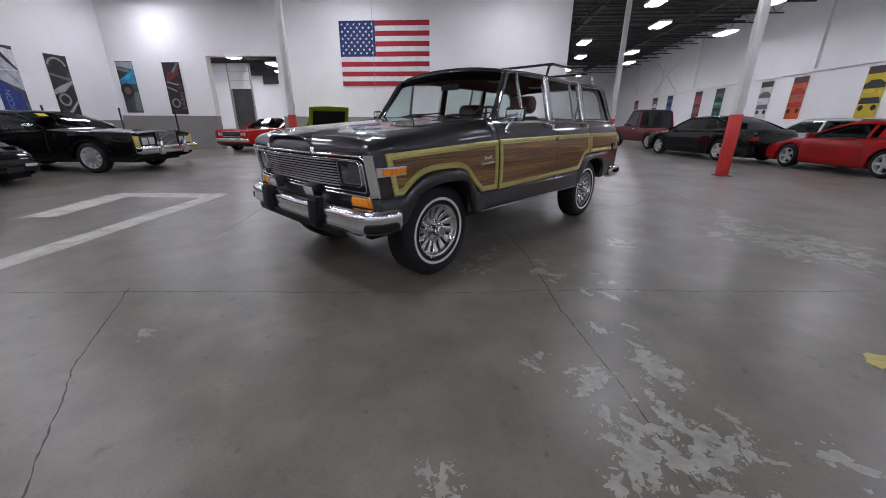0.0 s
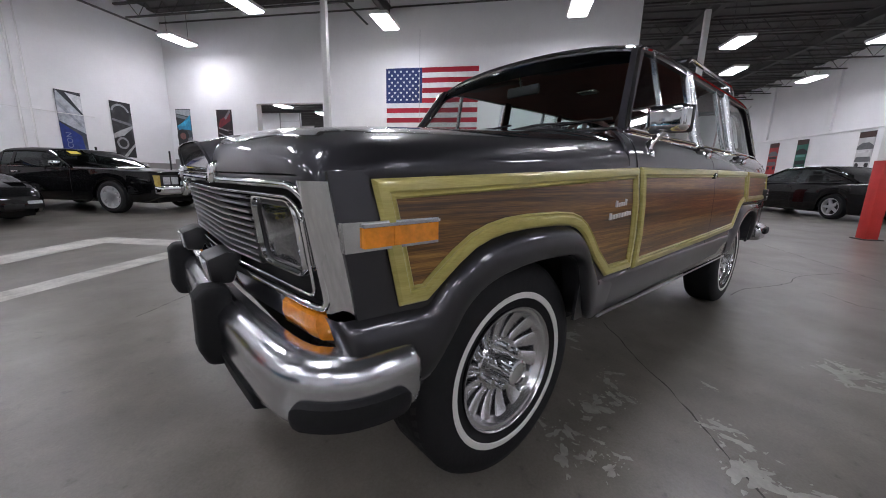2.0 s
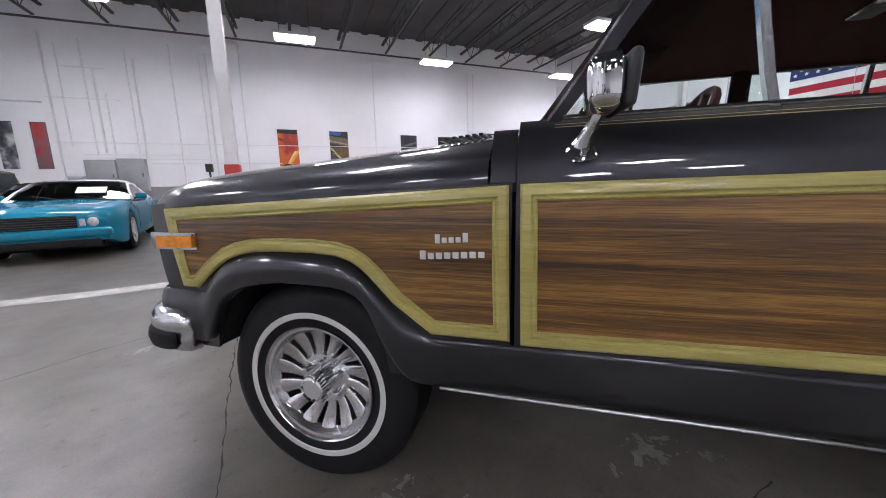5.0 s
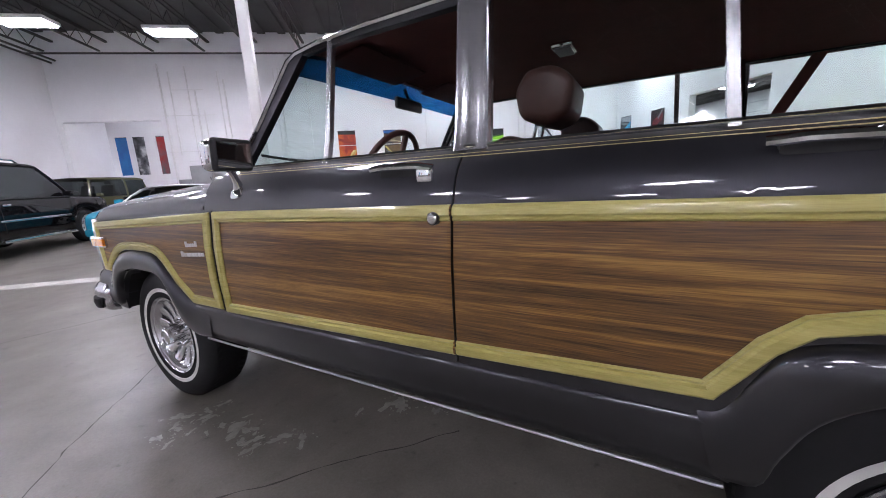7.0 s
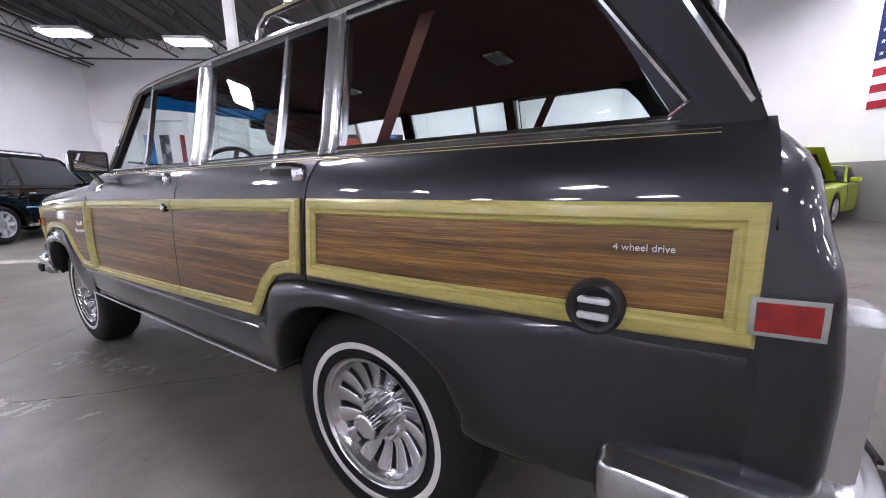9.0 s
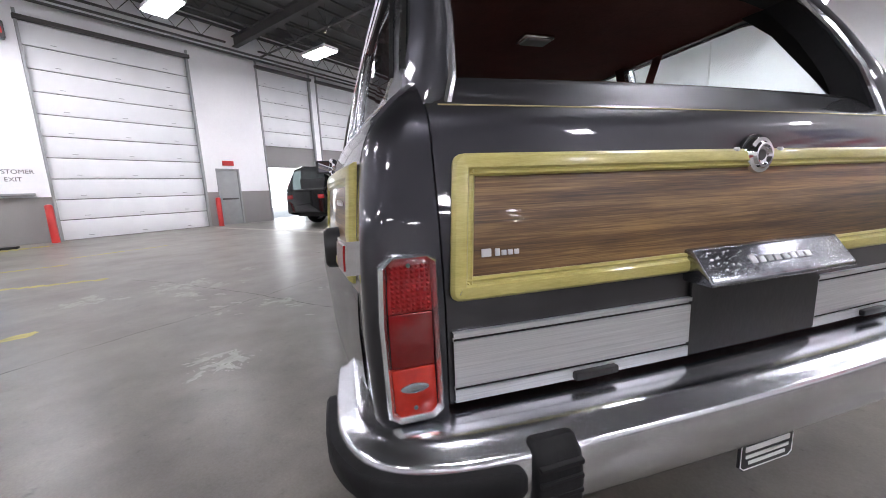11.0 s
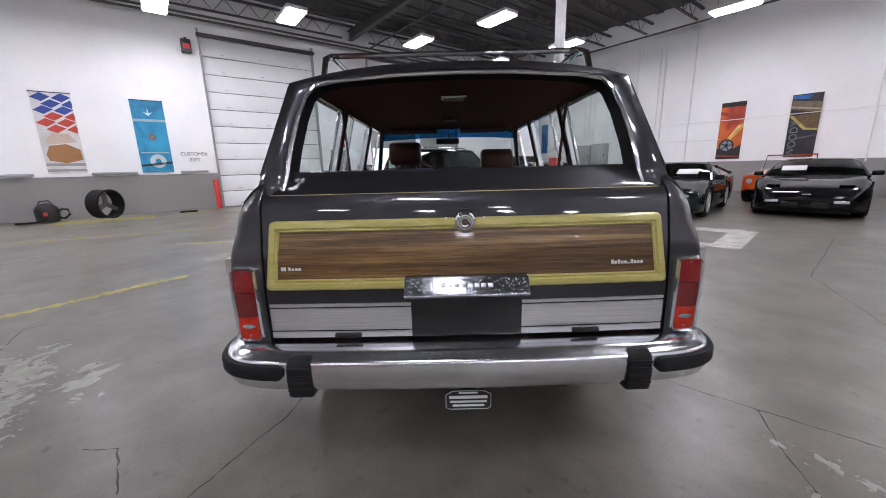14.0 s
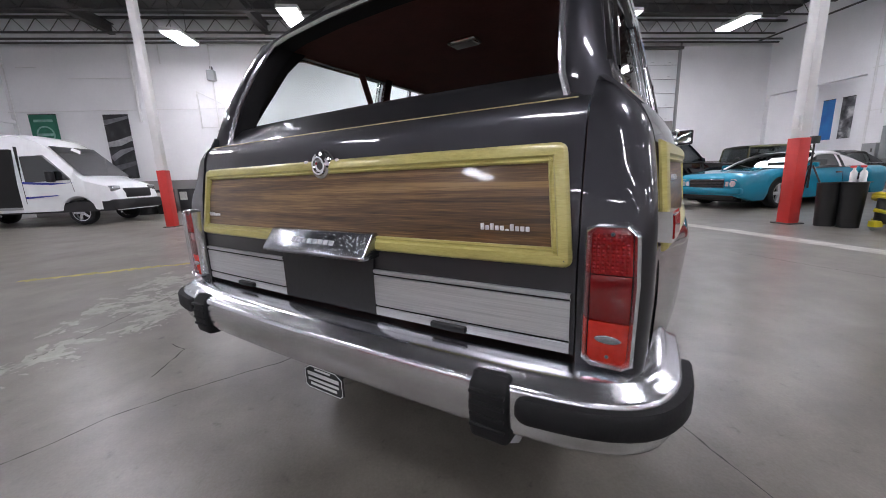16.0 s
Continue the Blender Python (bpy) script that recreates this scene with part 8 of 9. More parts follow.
classic = dict(L=4.9, W=1.88, top=[(2.45, 0.80), (2.38, 0.86), (0.8, 0.93), (-1.2, 0.94), (-2.35, 0.90), (-2.45, 0.78)], zb=0.25, axles=(1.45, -1.30), r=0.34, cabin=(0.70, 0.1, -0.9, -1.6), roof_z_=1.32, style="muscle", nose=0.2, bumper_mat=CHROME, square=0.6, roof_in=0.22)
nineties = dict(L=4.95, W=1.88, top=[(2.47, 0.50), (2.42, 0.58), (2.3, 0.64), (1.4, 0.80), (0.9, 0.88), (-1.0, 0.92), (-2.2, 0.97), (-2.47, 0.86)], zb=0.2, axles=(1.45, -1.12), r=0.33, cabin=(1.05, 0.15, -0.75, -1.95), roof_z_=1.29, style="slim", nose=0.7, taper=0.2, roof_in=0.24, hips=0.03)
sedan = dict(L=5.2, W=1.90, top=[(2.6, 0.66), (2.55, 0.76), (2.4, 0.84), (1.2, 0.97), (0.9, 0.99), (-1.5, 1.03), (-2.4, 1.04), (-2.6, 0.92)], zb=0.2, axles=(1.62, -1.54), r=0.35, cabin=(1.15, 0.3, -1.0, -2.05), roof_z_=1.47, style="suv_like", nose=0.5, roof_in=0.24, two_door=False, sail=False)
suv = dict(L=5.13, W=2.0, top=[(2.56, 0.92), (2.5, 1.04), (2.3, 1.10), (1.3, 1.15), (1.1, 1.16), (-2.4, 1.17), (-2.56, 1.12)], zb=0.34, axles=(1.55, -1.40), r=0.40, cabin=(1.2, 0.55, -2.25, -2.52), roof_z_=1.88, style="suv", square=0.7, nose=0.3, tail=0.15, roof_in=0.20, belt_in=0.05, two_door=False, spokes=8)
estate = dict(L=4.9, W=1.85, top=[(2.45, 0.75), (2.3, 0.85), (1.1, 0.93), (-2.2, 0.97), (-2.45, 0.85)], zb=0.2, axles=(1.45, -1.35), r=0.33, cabin=(0.95, 0.3, -1.7, -2.3), roof_z_=1.42, style="plain", square=0.5, two_door=False, sail=False)
vehicle("coupe", "black seventies coupe with chrome bumpers and square headlamps", "car", pose(5.45, 9.6, 0, 0, 0, -85), BLACK_CAR, **coupe, spokes=11)
tagged(Shape().box((-0.06, -0.11, 0.0), (0.06, 0.11, 0.004)).make("price_card", YELLOW_CARD, m=pose(5.45, 9.6, 0, 0, 0, -85) @ pose(0.30, -0.46, 1.285, 0, 30, 0)), "small yellow paper card on the windshield", "card", "windshield cards")
vehicle("sports_car", "black low sports car with white paper on the windshield", "car", pose(2.4, 9.7, 0, 0, 0, -85), BLACK_CAR, **sport)
vehicle("sports_car", "dark green low wedge-shaped sports car", "car", pose(0.15, 7.6, 0, 0, 0, -83), GREEN_CAR, **wedge)
vehicle("pony_car", "turquoise coupe with white roof and black grille", "car", pose(-4.6, 7.75, 0, 0, 0, -80), TEAL_CAR, **pony, cab_mat=WHITE_CAR)
vehicle("suv", "black full-size sport utility vehicle with chrome rims", "car", pose(-7.62, 6.2, 0, 0, 0, 95), BLACK_CAR, **suv)
vehicle("red_coupe", "red nineties coupe with silver rims", "car", pose(7.4, -11.25, 0, 0, 0, 4), RED_CAR, **nineties)
vehicle("sedan", "black luxury sedan parked by the wall", "car", pose(12.2, -9.95, 0, 0, 0, 10), BLACK_CAR, **sedan)
vehicle("estate_car", "silver estate car parked along the wall", "car", pose(13.0, -14.6, 0, 0, 0, 8), SILVER_CAR, **estate)
vehicle("classic_car", "red classic coupe standing in the doorway", "car", pose(13.6, 8.3, 0, 0, 0, 168), RED_CAR, **classic)
lime = vehicle("classic_car", "lime green classic coupe with raised hood", "car", pose(12.0, 5.15, 0, 0, 0, 206), LIME_CAR, **{**classic, "L": 4.5, "axles": (1.4, -1.2), "top": [(2.25, 0.80), (2.18, 0.86), (0.8, 0.93), (-1.2, 0.94), (-2.15, 0.90), (-2.25, 0.78)]})
Shape().grid([[(0.78 + 1.28 * t * math.cos(0.60), y * (0.74 - 0.05 * t), 0.96 + 1.28 * t * math.sin(0.60) + 0.03 * (1 - (y) ** 2)) for y in (-1, -0.95, -0.6, 0, 0.6, 0.95, 1)] for t in (0, 0.25, 0.5, 0.75, 0.97, 1)]).make("raised_hood", LIME_CAR, lime, "lime hood raised open", smooth=True)
Shape().grid([[(0.80 + 1.28 * t * math.cos(0.60) + 0.03, y * (0.60 - 0.05 * t), 0.945 + 1.28 * t * math.sin(0.60)) for y in (-1, -0.5, 0, 0.5, 1)] for t in (0.08, 0.3, 0.6, 0.84)]).make("hood_lining", UNDER, lime, "dark underside of the raised hood")
Shape().box((0.9, -0.66, 0.93), (2.0, 0.66, 0.962)).make("engine_bay", UNDER, lime)
vehicle("classic_car", "black classic coupe with paper cards on the windshield", "car", pose(-6.7, 11.4, 0, 0, 0, -78), BLACK_CAR, **classic, card=0.3)
vehicle("convertible", "black low sports car with paper card parked behind", "car", pose(-1.7, 11.3, 0, 0, 0, -75), BLACK_CAR, **wedge)
# Olive utility car with a canvas-coloured hard top.
vehicle("utility_car", "olive green boxy utility car with dark windows", "car", pose(-9.4, 11.6, 0, 0, 0, -100), OLIVE_CAR, L=3.9, W=1.67, top=[(1.95, 1.0), (1.85, 1.08), (0.5, 1.1), (-1.9, 1.1), (-1.95, 1.0)], zb=0.42, axles=(1.1, -1.1), r=0.38, cabin=(0.55, 0.45, -1.7, -1.85), roof_z_=1.72, style="plain", square=1.0, nose=0.1, tail=0.1, roof_in=0.12)
# Orange open hot rod.
rod = vehicle("hot_rod", "orange open hot rod with roll frame", "car", pose(1.55, 12.0, 0, 0, 0, -90), ORANGE_CAR, L=3.4, W=1.5, top=[(1.7, 0.8), (0.6, 0.9), (-0.2, 0.95), (-1.6, 0.95), (-1.7, 0.8)], zb=0.3, axles=(1.1, -1.05), r=0.36, cabin=None, roof_z_=1.2, style="plain", square=0.6)
Shape().tube([(0.1, -0.6, 0.9), (-0.1, -0.55, 1.35), (-0.1, 0.55, 1.35), (0.1, 0.6, 0.9)], 0.025, 6).make("windshield_frame", CHROME, rod, smooth=True)
# Red pickup, seen from its tail.
pick = vehicle("pickup_truck", "dark red sixties pickup truck", "truck", pose(18.3, -10.4, 0, 0, 0, 8), MAROON_CAR, L=5.2, W=1.95, top=[(2.6, 0.95), (2.45, 1.05), (1.1, 1.12), (-0.3, 1.12), (-0.35, 1.05), (-2.6, 1.05)], zb=0.38, axles=(1.65, -1.4), r=0.38, cabin=(1.0, 0.65, -0.3, -0.42), roof_z_=1.92, style="plain", square=0.9, nose=0.25, tail=0.1, bumper_mat=WHITE_PAINT, roof_in=0.2, sail=False)
for k in range(9):
    Shape().box((-2.625, -0.66 + 0.155 * k, 0.74), (-2.612, -0.585 + 0.155 * k, 0.85)).make("tailgate_bar", WHITE_PAINT, pick)

# White panel van with its side door slid open.
VAN_BLUE = mat("blue_stripe", (0.02, 0.03, 0.26), 0.4)
VAN_GLASS = mat("black_van_glass", (0.010, 0.012, 0.013), 0.06, vary=0.2, coat=1.0)
van = empty("van", pose(-8.5, -13.4, 0, 0, 0, 89), "white tall passenger van with open sliding door", "van", "parked vehicles")
VL, VW = 6.0, 1.95
top = [(3.0, 0.86), (2.95, 1.06), (2.8, 1.18), (2.24, 1.36), (2.16, 1.40), (1.36, 2.26), (1.05, 2.48), (0.6, 2.60), (-2.9, 2.68), (-3.0, 2.4)]
txs, tzs = zip(*top[::-1])
rows = []
for x in sorted({3.0 - 6.0 * i / 50 for i in range(51)} | {a + d * 0.36 for a in (2.0, -1.75) for d in (-1.24, -1.1, -0.7, 0, 0.7, 1.1, 1.24)}, reverse=True):
    zt = float(np.interp(x, txs, tzs))
    d = min((3.0 - x) / 0.5, (x + 3.0) / 0.15)
    w = VW / 2 * (1 - 0.14 * max(0, 1 - d) ** 2)
    b = 0.38
    for a in (2.0, -1.75):
        if abs(x - a) < 0.45:
            b = max(b, 0.34 + math.sqrt(max(0, 0.45 ** 2 - (x - a) ** 2)))
    tuck = 0.82 if zt > 1.6 else 0.93
    sec = [(w * 0.94, b), (w, b + 0.05), (w, min(1.25, zt - 0.1)), (w * (0.5 + 0.5 * tuck), zt - 0.25 if zt > 1.6 else zt - 0.07), (w * tuck, zt - 0.06), (w * 0.6, zt), (0, zt + 0.02)]
    rows.append([(x, y, z) for y, z in sec] + [(x, -y, z) for y, z in sec[::-1][1:]])
s = Shape().grid(rows)
for end in (rows[0], rows[-1]):
    k = len(s.v)
    s.v += end
    s.f.append(tuple(range(k, k + len(end))))
s.make("body", WHITE_CAR, van, smooth=True, sharp=40)
wheel_set(van, (2.0, -1.75), VW / 2 - 0.14, 0.36, 0.22, RIM)
ws = Shape().grid([[(2.18 - 0.84 * t + 0.02, y * (0.88 - 0.12 * t), 1.395 + 0.86 * t + 0.015) for y in (-1, -0.5, 0, 0.5, 1)] for t in (0, 0.5, 1)])
ws.make("windshield", VAN_GLASS, van, smooth=True)
for s_ in (-1, 1):
    def vs(poly, name_, material, o=0.012):
        return Shape().prism([(x, z) for x, z in poly], *sorted((s_ * (VW / 2 - 0.10), s_ * (VW / 2 + o))), 1).make(name_, material, van)
    vs([(1.92, 1.30), (0.74, 1.26), (0.74, 1.98), (1.30, 2.00)], "door_window", VAN_GLASS, 0.004)
    vs([(2.95, 0.38), (-2.95, 0.38), (-2.95, 0.62), (2.95, 0.66)], "lower_cladding", BLACK_PLASTIC, -0.01)
    for poly in ([(2.0, 1.22), (1.4, 1.17), (0.66, 1.22), (0.66, 1.29), (1.4, 1.225)], [(1.55, 0.86), (0.66, 0.80), (0.66, 0.86), (1.5, 0.885)], [(-0.8, 1.30), (-2.9, 1.75), (-2.9, 1.86), (-0.8, 1.38)]):
        vs(poly, "stripe", VAN_BLUE, 0.006)
    vs([(0.66, 0.66), (0.645, 0.66), (0.645, 2.25), (0.66, 2.25)], "door_gap", UNDER, 0.003)
    vs([(1.98, 0.95), (1.97, 0.95), (1.92, 1.28), (1.93, 1.28)], "door_gap", UNDER, 0.003)
    Shape().box((2.72, min(s_ * 0.58, s_ * 0.90), 0.92), (2.93, max(s_ * 0.58, s_ * 0.90), 1.10)).make("headlamp", CLEAR_LENS, van, "large headlamp", bevel=0.03)
    Shape().box((1.45, min(s_ * 1.0, s_ * 1.18), 1.25), (1.58, max(s_ * 1.0, s_ * 1.18), 1.55)).make("mirror", BLACK_PLASTIC, van, bevel=0.03)
# The body is closed here; a near-black block paints the doorway's shaded inside.
Shape().prism([(0.52, 0.55), (-0.72, 0.55), (-0.72, 2.22), (0.52, 2.18)], -VW / 2 - 0.006, -VW / 2 + 0.3, 1).make("open_doorway", UNDER, van, "dark panel standing in for the shaded open side doorway")
Shape().box((-0.72, -VW / 2 - 0.05, 0.50), (0.52, -VW / 2 + 0.1, 0.57)).make("step", GREY_METAL, van)
Shape().prism([(-0.8, 0.6), (-2.1, 0.6), (-2.1, 2.2), (-0.8, 2.2)], -VW / 2 - 0.09, -VW / 2 - 0.04, 1).make("sliding_door", WHITE_CAR, van, "white sliding door pushed back", bevel=0.03)
Shape().box((-1.9, -VW / 2 - 0.096, 1.3), (-1.0, -VW / 2 - 0.089, 1.95)).make("sliding_window", VAN_GLASS, van)
Shape().box((2.9, -0.52, 0.74), (3.03, 0.52, 1.02)).make("grille", BLACK_PLASTIC, van, bevel=0.03)
Shape().box((2.80, -0.95, 0.40), (3.06, 0.95, 0.70)).make("bumper", BLACK_PLASTIC, van, bevel=0.06)

# ---------------------------------------------------------------- loose things
vac = empty("wet_vacuum", pose(-0.38, 4.93, 0, 0, 0, 30), "black and yellow wet vacuum with coiled yellow hose", "vacuum cleaner")
YEL_P = mat("yellow_plastic", (0.55, 0.47, 0.02), 0.4, vary=0.1)
Shape().lathe([(0.0, 0.10), (0.19, 0.10), (0.205, 0.14), (0.20, 0.42), (0.19, 0.44)], 24, "z").make("tank", BLACK_PLASTIC, vac, smooth=True, sharp=40)
Shape().lathe([(0.20, 0.44), (0.205, 0.46), (0.17, 0.54), (0.08, 0.58), (0.0, 0.585)], 24, "z").make("motor_head", BLACK_PLASTIC, vac, smooth=True)
Shape().tube([(0.24 * math.cos(a) * (1 + 0.04 * math.sin(3 * a)), 0.24 * math.sin(a), 0.44 + 0.03 * math.sin(2 * a) + 0.006 * a) for a in [0.3 * k for k in range(44)]], 0.027, 8).make("hose", YEL_P, vac, "yellow hose", smooth=True)
Shape().tube([(0.2, 0.1, 0.45), (0.28, 0.05, 0.25), (0.15, -0.22, 0.22), (-0.2, -0.2, 0.3)], 0.027, 8).make("hose", YEL_P, vac, "yellow hose", smooth=True)
for k in range(4):
    a = math.pi / 4 + math.pi / 2 * k
    f = Shape().box((-0.06, -0.05, 0.05), (0.06, 0.05, 0.14), pose(0.23 * math.cos(a), 0.23 * math.sin(a), 0, 0, 0, 45 + 90 * k)).make("foot", YEL_P, vac, "yellow foot", bevel=0.012)
    Shape().lathe([(0.03, -0.015), (0.03, 0.015)], 10, "y", pose(0.25 * math.cos(a), 0.25 * math.sin(a), 0.03)).make("caster", RUBBER, f)
for x, y, tint in ((-1.02, 4.62, BLACK_PLASTIC), (-0.78, 4.72, BLACK_PLASTIC)):
    bn = empty("trash_bin", pose(x, y, 0), "black plastic trash bin with bottles on top", "trash bin", "trash bins")
    Shape().lathe([(0.0, 0.0), (0.125, 0.0), (0.150, 0.66), (0.158, 0.68), (0.14, 0.68), (0.12, 0.05)], 20, "z").make("bucket", tint, bn, smooth=True, sharp=40)
for x, y in ((-0.8, 4.7), (-0.72, 4.76)):
    bt = empty("bottle", pose(x, y, 0.68), "white plastic spray bottle standing on a bin", "bottle", "bottles")
    Shape().box((-0.15, -0.15, 0), (0.15, 0.15, 0.012)).make("tray", BLACK_PLASTIC, bt) if x < -0.75 else None
    Shape().lathe([(0.0, 0.012), (0.04, 0.012), (0.042, 0.15), (0.015, 0.19), (0.015, 0.22), (0.0, 0.22)], 14, "z").make("flask", WHITE_PAINT, bt, smooth=True)
    Shape().box((-0.05, -0.012, 0.22), (0.02, 0.012, 0.25)).make("trigger", RED_PAINT, bt, bevel=0.004)
tri_ = empty("tripod", pose(-1.86, 5.25, 0), "black camera tripod with a small head", "tripod")
for k in range(3):
    a = 2 * math.pi * k / 3 + 0.4
    Shape().tube([(0.03 * math.cos(a), 0.03 * math.sin(a), 0.95), (0.42 * math.cos(a), 0.42 * math.sin(a), 0.0)], 0.014, 6).make("leg", BLACK_PLASTIC, tri_)
Shape().tube([(0, 0, 0.55), (0, 0, 1.35)], 0.016, 8).make("column", BLACK_PLASTIC, tri_)
Shape().box((-0.05, -0.06, 1.33), (0.05, 0.06, 1.46)).make("head", BLACK_PLASTIC, tri_, bevel=0.012)
# Along the west wall: drum fan, bag, paint tins.
tr = empty("drum_fan", pose(AX + 0.9, -4.40, 0.43, 0, 0, 90 + 48), "bare black drum fan leaning at the wall", "drum fan")
Shape().lathe([(0.395, -0.2), (0.43, -0.2), (0.415, 0.0), (0.43, 0.2), (0.395, 0.2)], 28, "y", closed=True).make("drum", RUBBER, tr, smooth=True, sharp=40)
for k in range(3):
    Shape().box((-0.06, -0.02, 0), (0.06, 0.02, 0.40), Matrix.Rotation(2 * math.pi * k / 3, 4, "Y")).make("blade", STEEL_DARK, tr)
shop = empty("shop_vacuum", pose(AX + 0.9, -5.65, 0), "small black shop vacuum with looped hose by the wall", "vacuum cleaner")
Shape().lathe([(0.0, 0.03), (0.21, 0.03), (0.25, 0.08), (0.255, 0.34), (0.235, 0.41), (0.18, 0.49), (0.09, 0.54), (0.0, 0.55)], 24, "z").make("body", BLACK_PLASTIC, shop, smooth=True, sharp=40)
Shape().tube([(0.0, -0.15, 0.49), (0.0, -0.10, 0.60), (0.0, 0.08, 0.61), (0.0, 0.14, 0.50)], 0.018, 8).make("carry_handle", BLACK_PLASTIC, shop, smooth=True)
Shape().tube([(0.10, 0.20, 0.16), (0.10, 0.34, 0.10), (0.10, 0.46, 0.20), (0.10, 0.44, 0.34), (0.10, 0.32, 0.37), (0.10, 0.22, 0.28)], 0.030, 10).make("hose", RUBBER, shop, smooth=True)
Shape().tube([(0.16, -0.12, 0.05), (0.20, -0.38, 0.04), (0.16, -0.62, 0.04)], 0.028, 8).make("hose", RUBBER, shop, smooth=True)
Shape().prism([(-0.045, 0.20), (0.045, 0.20), (0.040, 0.30), (-0.040, 0.30)], 0.240, 0.262, 0).make("label_plate", RED_SIGN, shop, bevel=0.004)
BLUE_TIN, PALE_JUG = mat("blue_tin", (0.015, 0.025, 0.08), 0.4), mat("milky_plastic", (0.50, 0.56, 0.60), 0.35, vary=0.15, scale=8)
for i in range(3):
    tin = empty("paint_tin", pose(AX + 0.9, -6.85 - 0.28 * i, 0), "white paint bucket with red stripes on the floor" if i < 2 else "dark blue drum on the floor", "paint tin", "paint tins")
    Shape().lathe([(0.0, 0.0), (0.11, 0.0), (0.12, 0.29), (0.127, 0.30), (0.127, 0.325), (0.11, 0.33), (0.0, 0.33)], 20, "z").make("can", WHITE_PAINT if i < 2 else BLUE_TIN, tin, smooth=True, sharp=40)
    Shape().tube([(0.10, -0.12, 0.27), (0.16, 0.0, 0.22), (0.10, 0.12, 0.27)], 0.005, 5).make("bail_handle", GREY_METAL, tin, smooth=True)
    for z in ((0.06, 0.13, 0.20) if i < 2 else ()):
        Shape().lathe([(0.114 + 0.034 * z, z), (0.114 + 0.034 * (z + 0.035), z + 0.035)], 20, "z").make("stripe", RED_SIGN, tin)
for i in range(4):
    jug = empty("plastic_jug", pose(AX + 0.9, -7.72 - 0.29 * i, 0, 0, 0, 10 * i), "milky plastic jug with cap on the floor", "jug", "plastic jugs")
    Shape().box((-0.10, -0.10, 0), (0.10, 0.10, 0.26)).make("body", PALE_JUG, jug, bevel=0.03, segments=3)
    Shape().lathe([(0.08, 0.24), (0.03, 0.30), (0.028, 0.33), (0.0, 0.33)], 14, "z").make("neck", PALE_JUG, jug, smooth=True)
    Shape().lathe([(0.033, 0.315), (0.033, 0.35), (0.0, 0.352)], 14, "z").make("cap", BLACK_PLASTIC if i % 2 else BLUE_TIN, jug)


def hose_coil(y, z, r, material, label):
    """A coiled hose hung on a wall hook."""
    ob = empty("hose_coil", pose(AX, y, z), label, "hose", "hung hoses")
    for k in range(3):
        Shape().tube([(0.06 + 0.035 * k, (r + 0.012 * k) * math.cos(a), (r + 0.012 * k) * 1.12 * math.sin(a)) for a in [2 * math.pi * q / 24 for q in range(24)]], 0.022, 6, closed=True).make("turn", material, ob, smooth=True)
    Shape().tube([(0.0, 0, r * 1.12 - 0.01), (0.17, 0, r * 1.12 - 0.01), (0.19, 0, r * 1.12 + 0.04)], 0.012, 6).make("hook", STEEL_DARK, ob)


YEL_HOSE = mat("yellow_hose", (0.50, 0.46, 0.05), 0.5, vary=0.15)
hose_coil(-8.12, 1.48, 0.20, GREY_METAL, "grey air hose coiled on a wall hook")
hose_coil(-7.48, 1.46, 0.20, GREY_METAL, "grey air hose coiled beside a yellow one")
hose_coil(-7.50, 0.86, 0.18, YEL_HOSE, "yellow hose coiled low on the wall")
tagged(Shape().prism([(-0.24, -0.12), (0.22, -0.14), (0.25, 0.12), (-0.2, 0.15)], 0.0, 0.05, 2, pose(AX + 1.0, -2.38, 0, 0, 0, 80)).make("floor_mat", RUBBER, bevel=0.012), "small black rubber mat on the floor by the wall", "mat")
for y in (-11.8, -11.1, -10.3):
    wb2 = empty("waste_drum", pose(AX + 1.0, y, 0), "dark drum with pale paper standing by the wall", "drum", "waste drums")
    Shape().lathe([(0.0, 0.0), (0.3, 0.0), (0.31, 0.3), (0.3, 0.6), (0.31, 0.9), (0.28, 0.9), (0.27, 0.85), (0.0, 0.85)], 20, "z").make("barrel", BLACK_PLASTIC if y < -9 else OLIVE_CAR, wb2, smooth=True)
    Shape().box((0.28, -0.12, 0.5), (0.315, 0.12, 0.8)).make("paper", TAPE, wb2)
for x, y in ((8.6, 13.6), (10.7, 12.9), (11.9, 11.6)):
    st_ = empty("barrier_post", pose(x, y, 0), "slim black barrier post on round base", "barrier post", "barrier posts")
    Shape().lathe([(0.0, 0.02), (0.16, 0.02), (0.17, 0.0)], 20, "z").make("base", BLACK_PLASTIC, st_, smooth=True)
    Shape().tube([(0, 0, 0.02), (0, 0, 1.65)], 0.03, 8).make("shaft", BLACK_PLASTIC, st_)

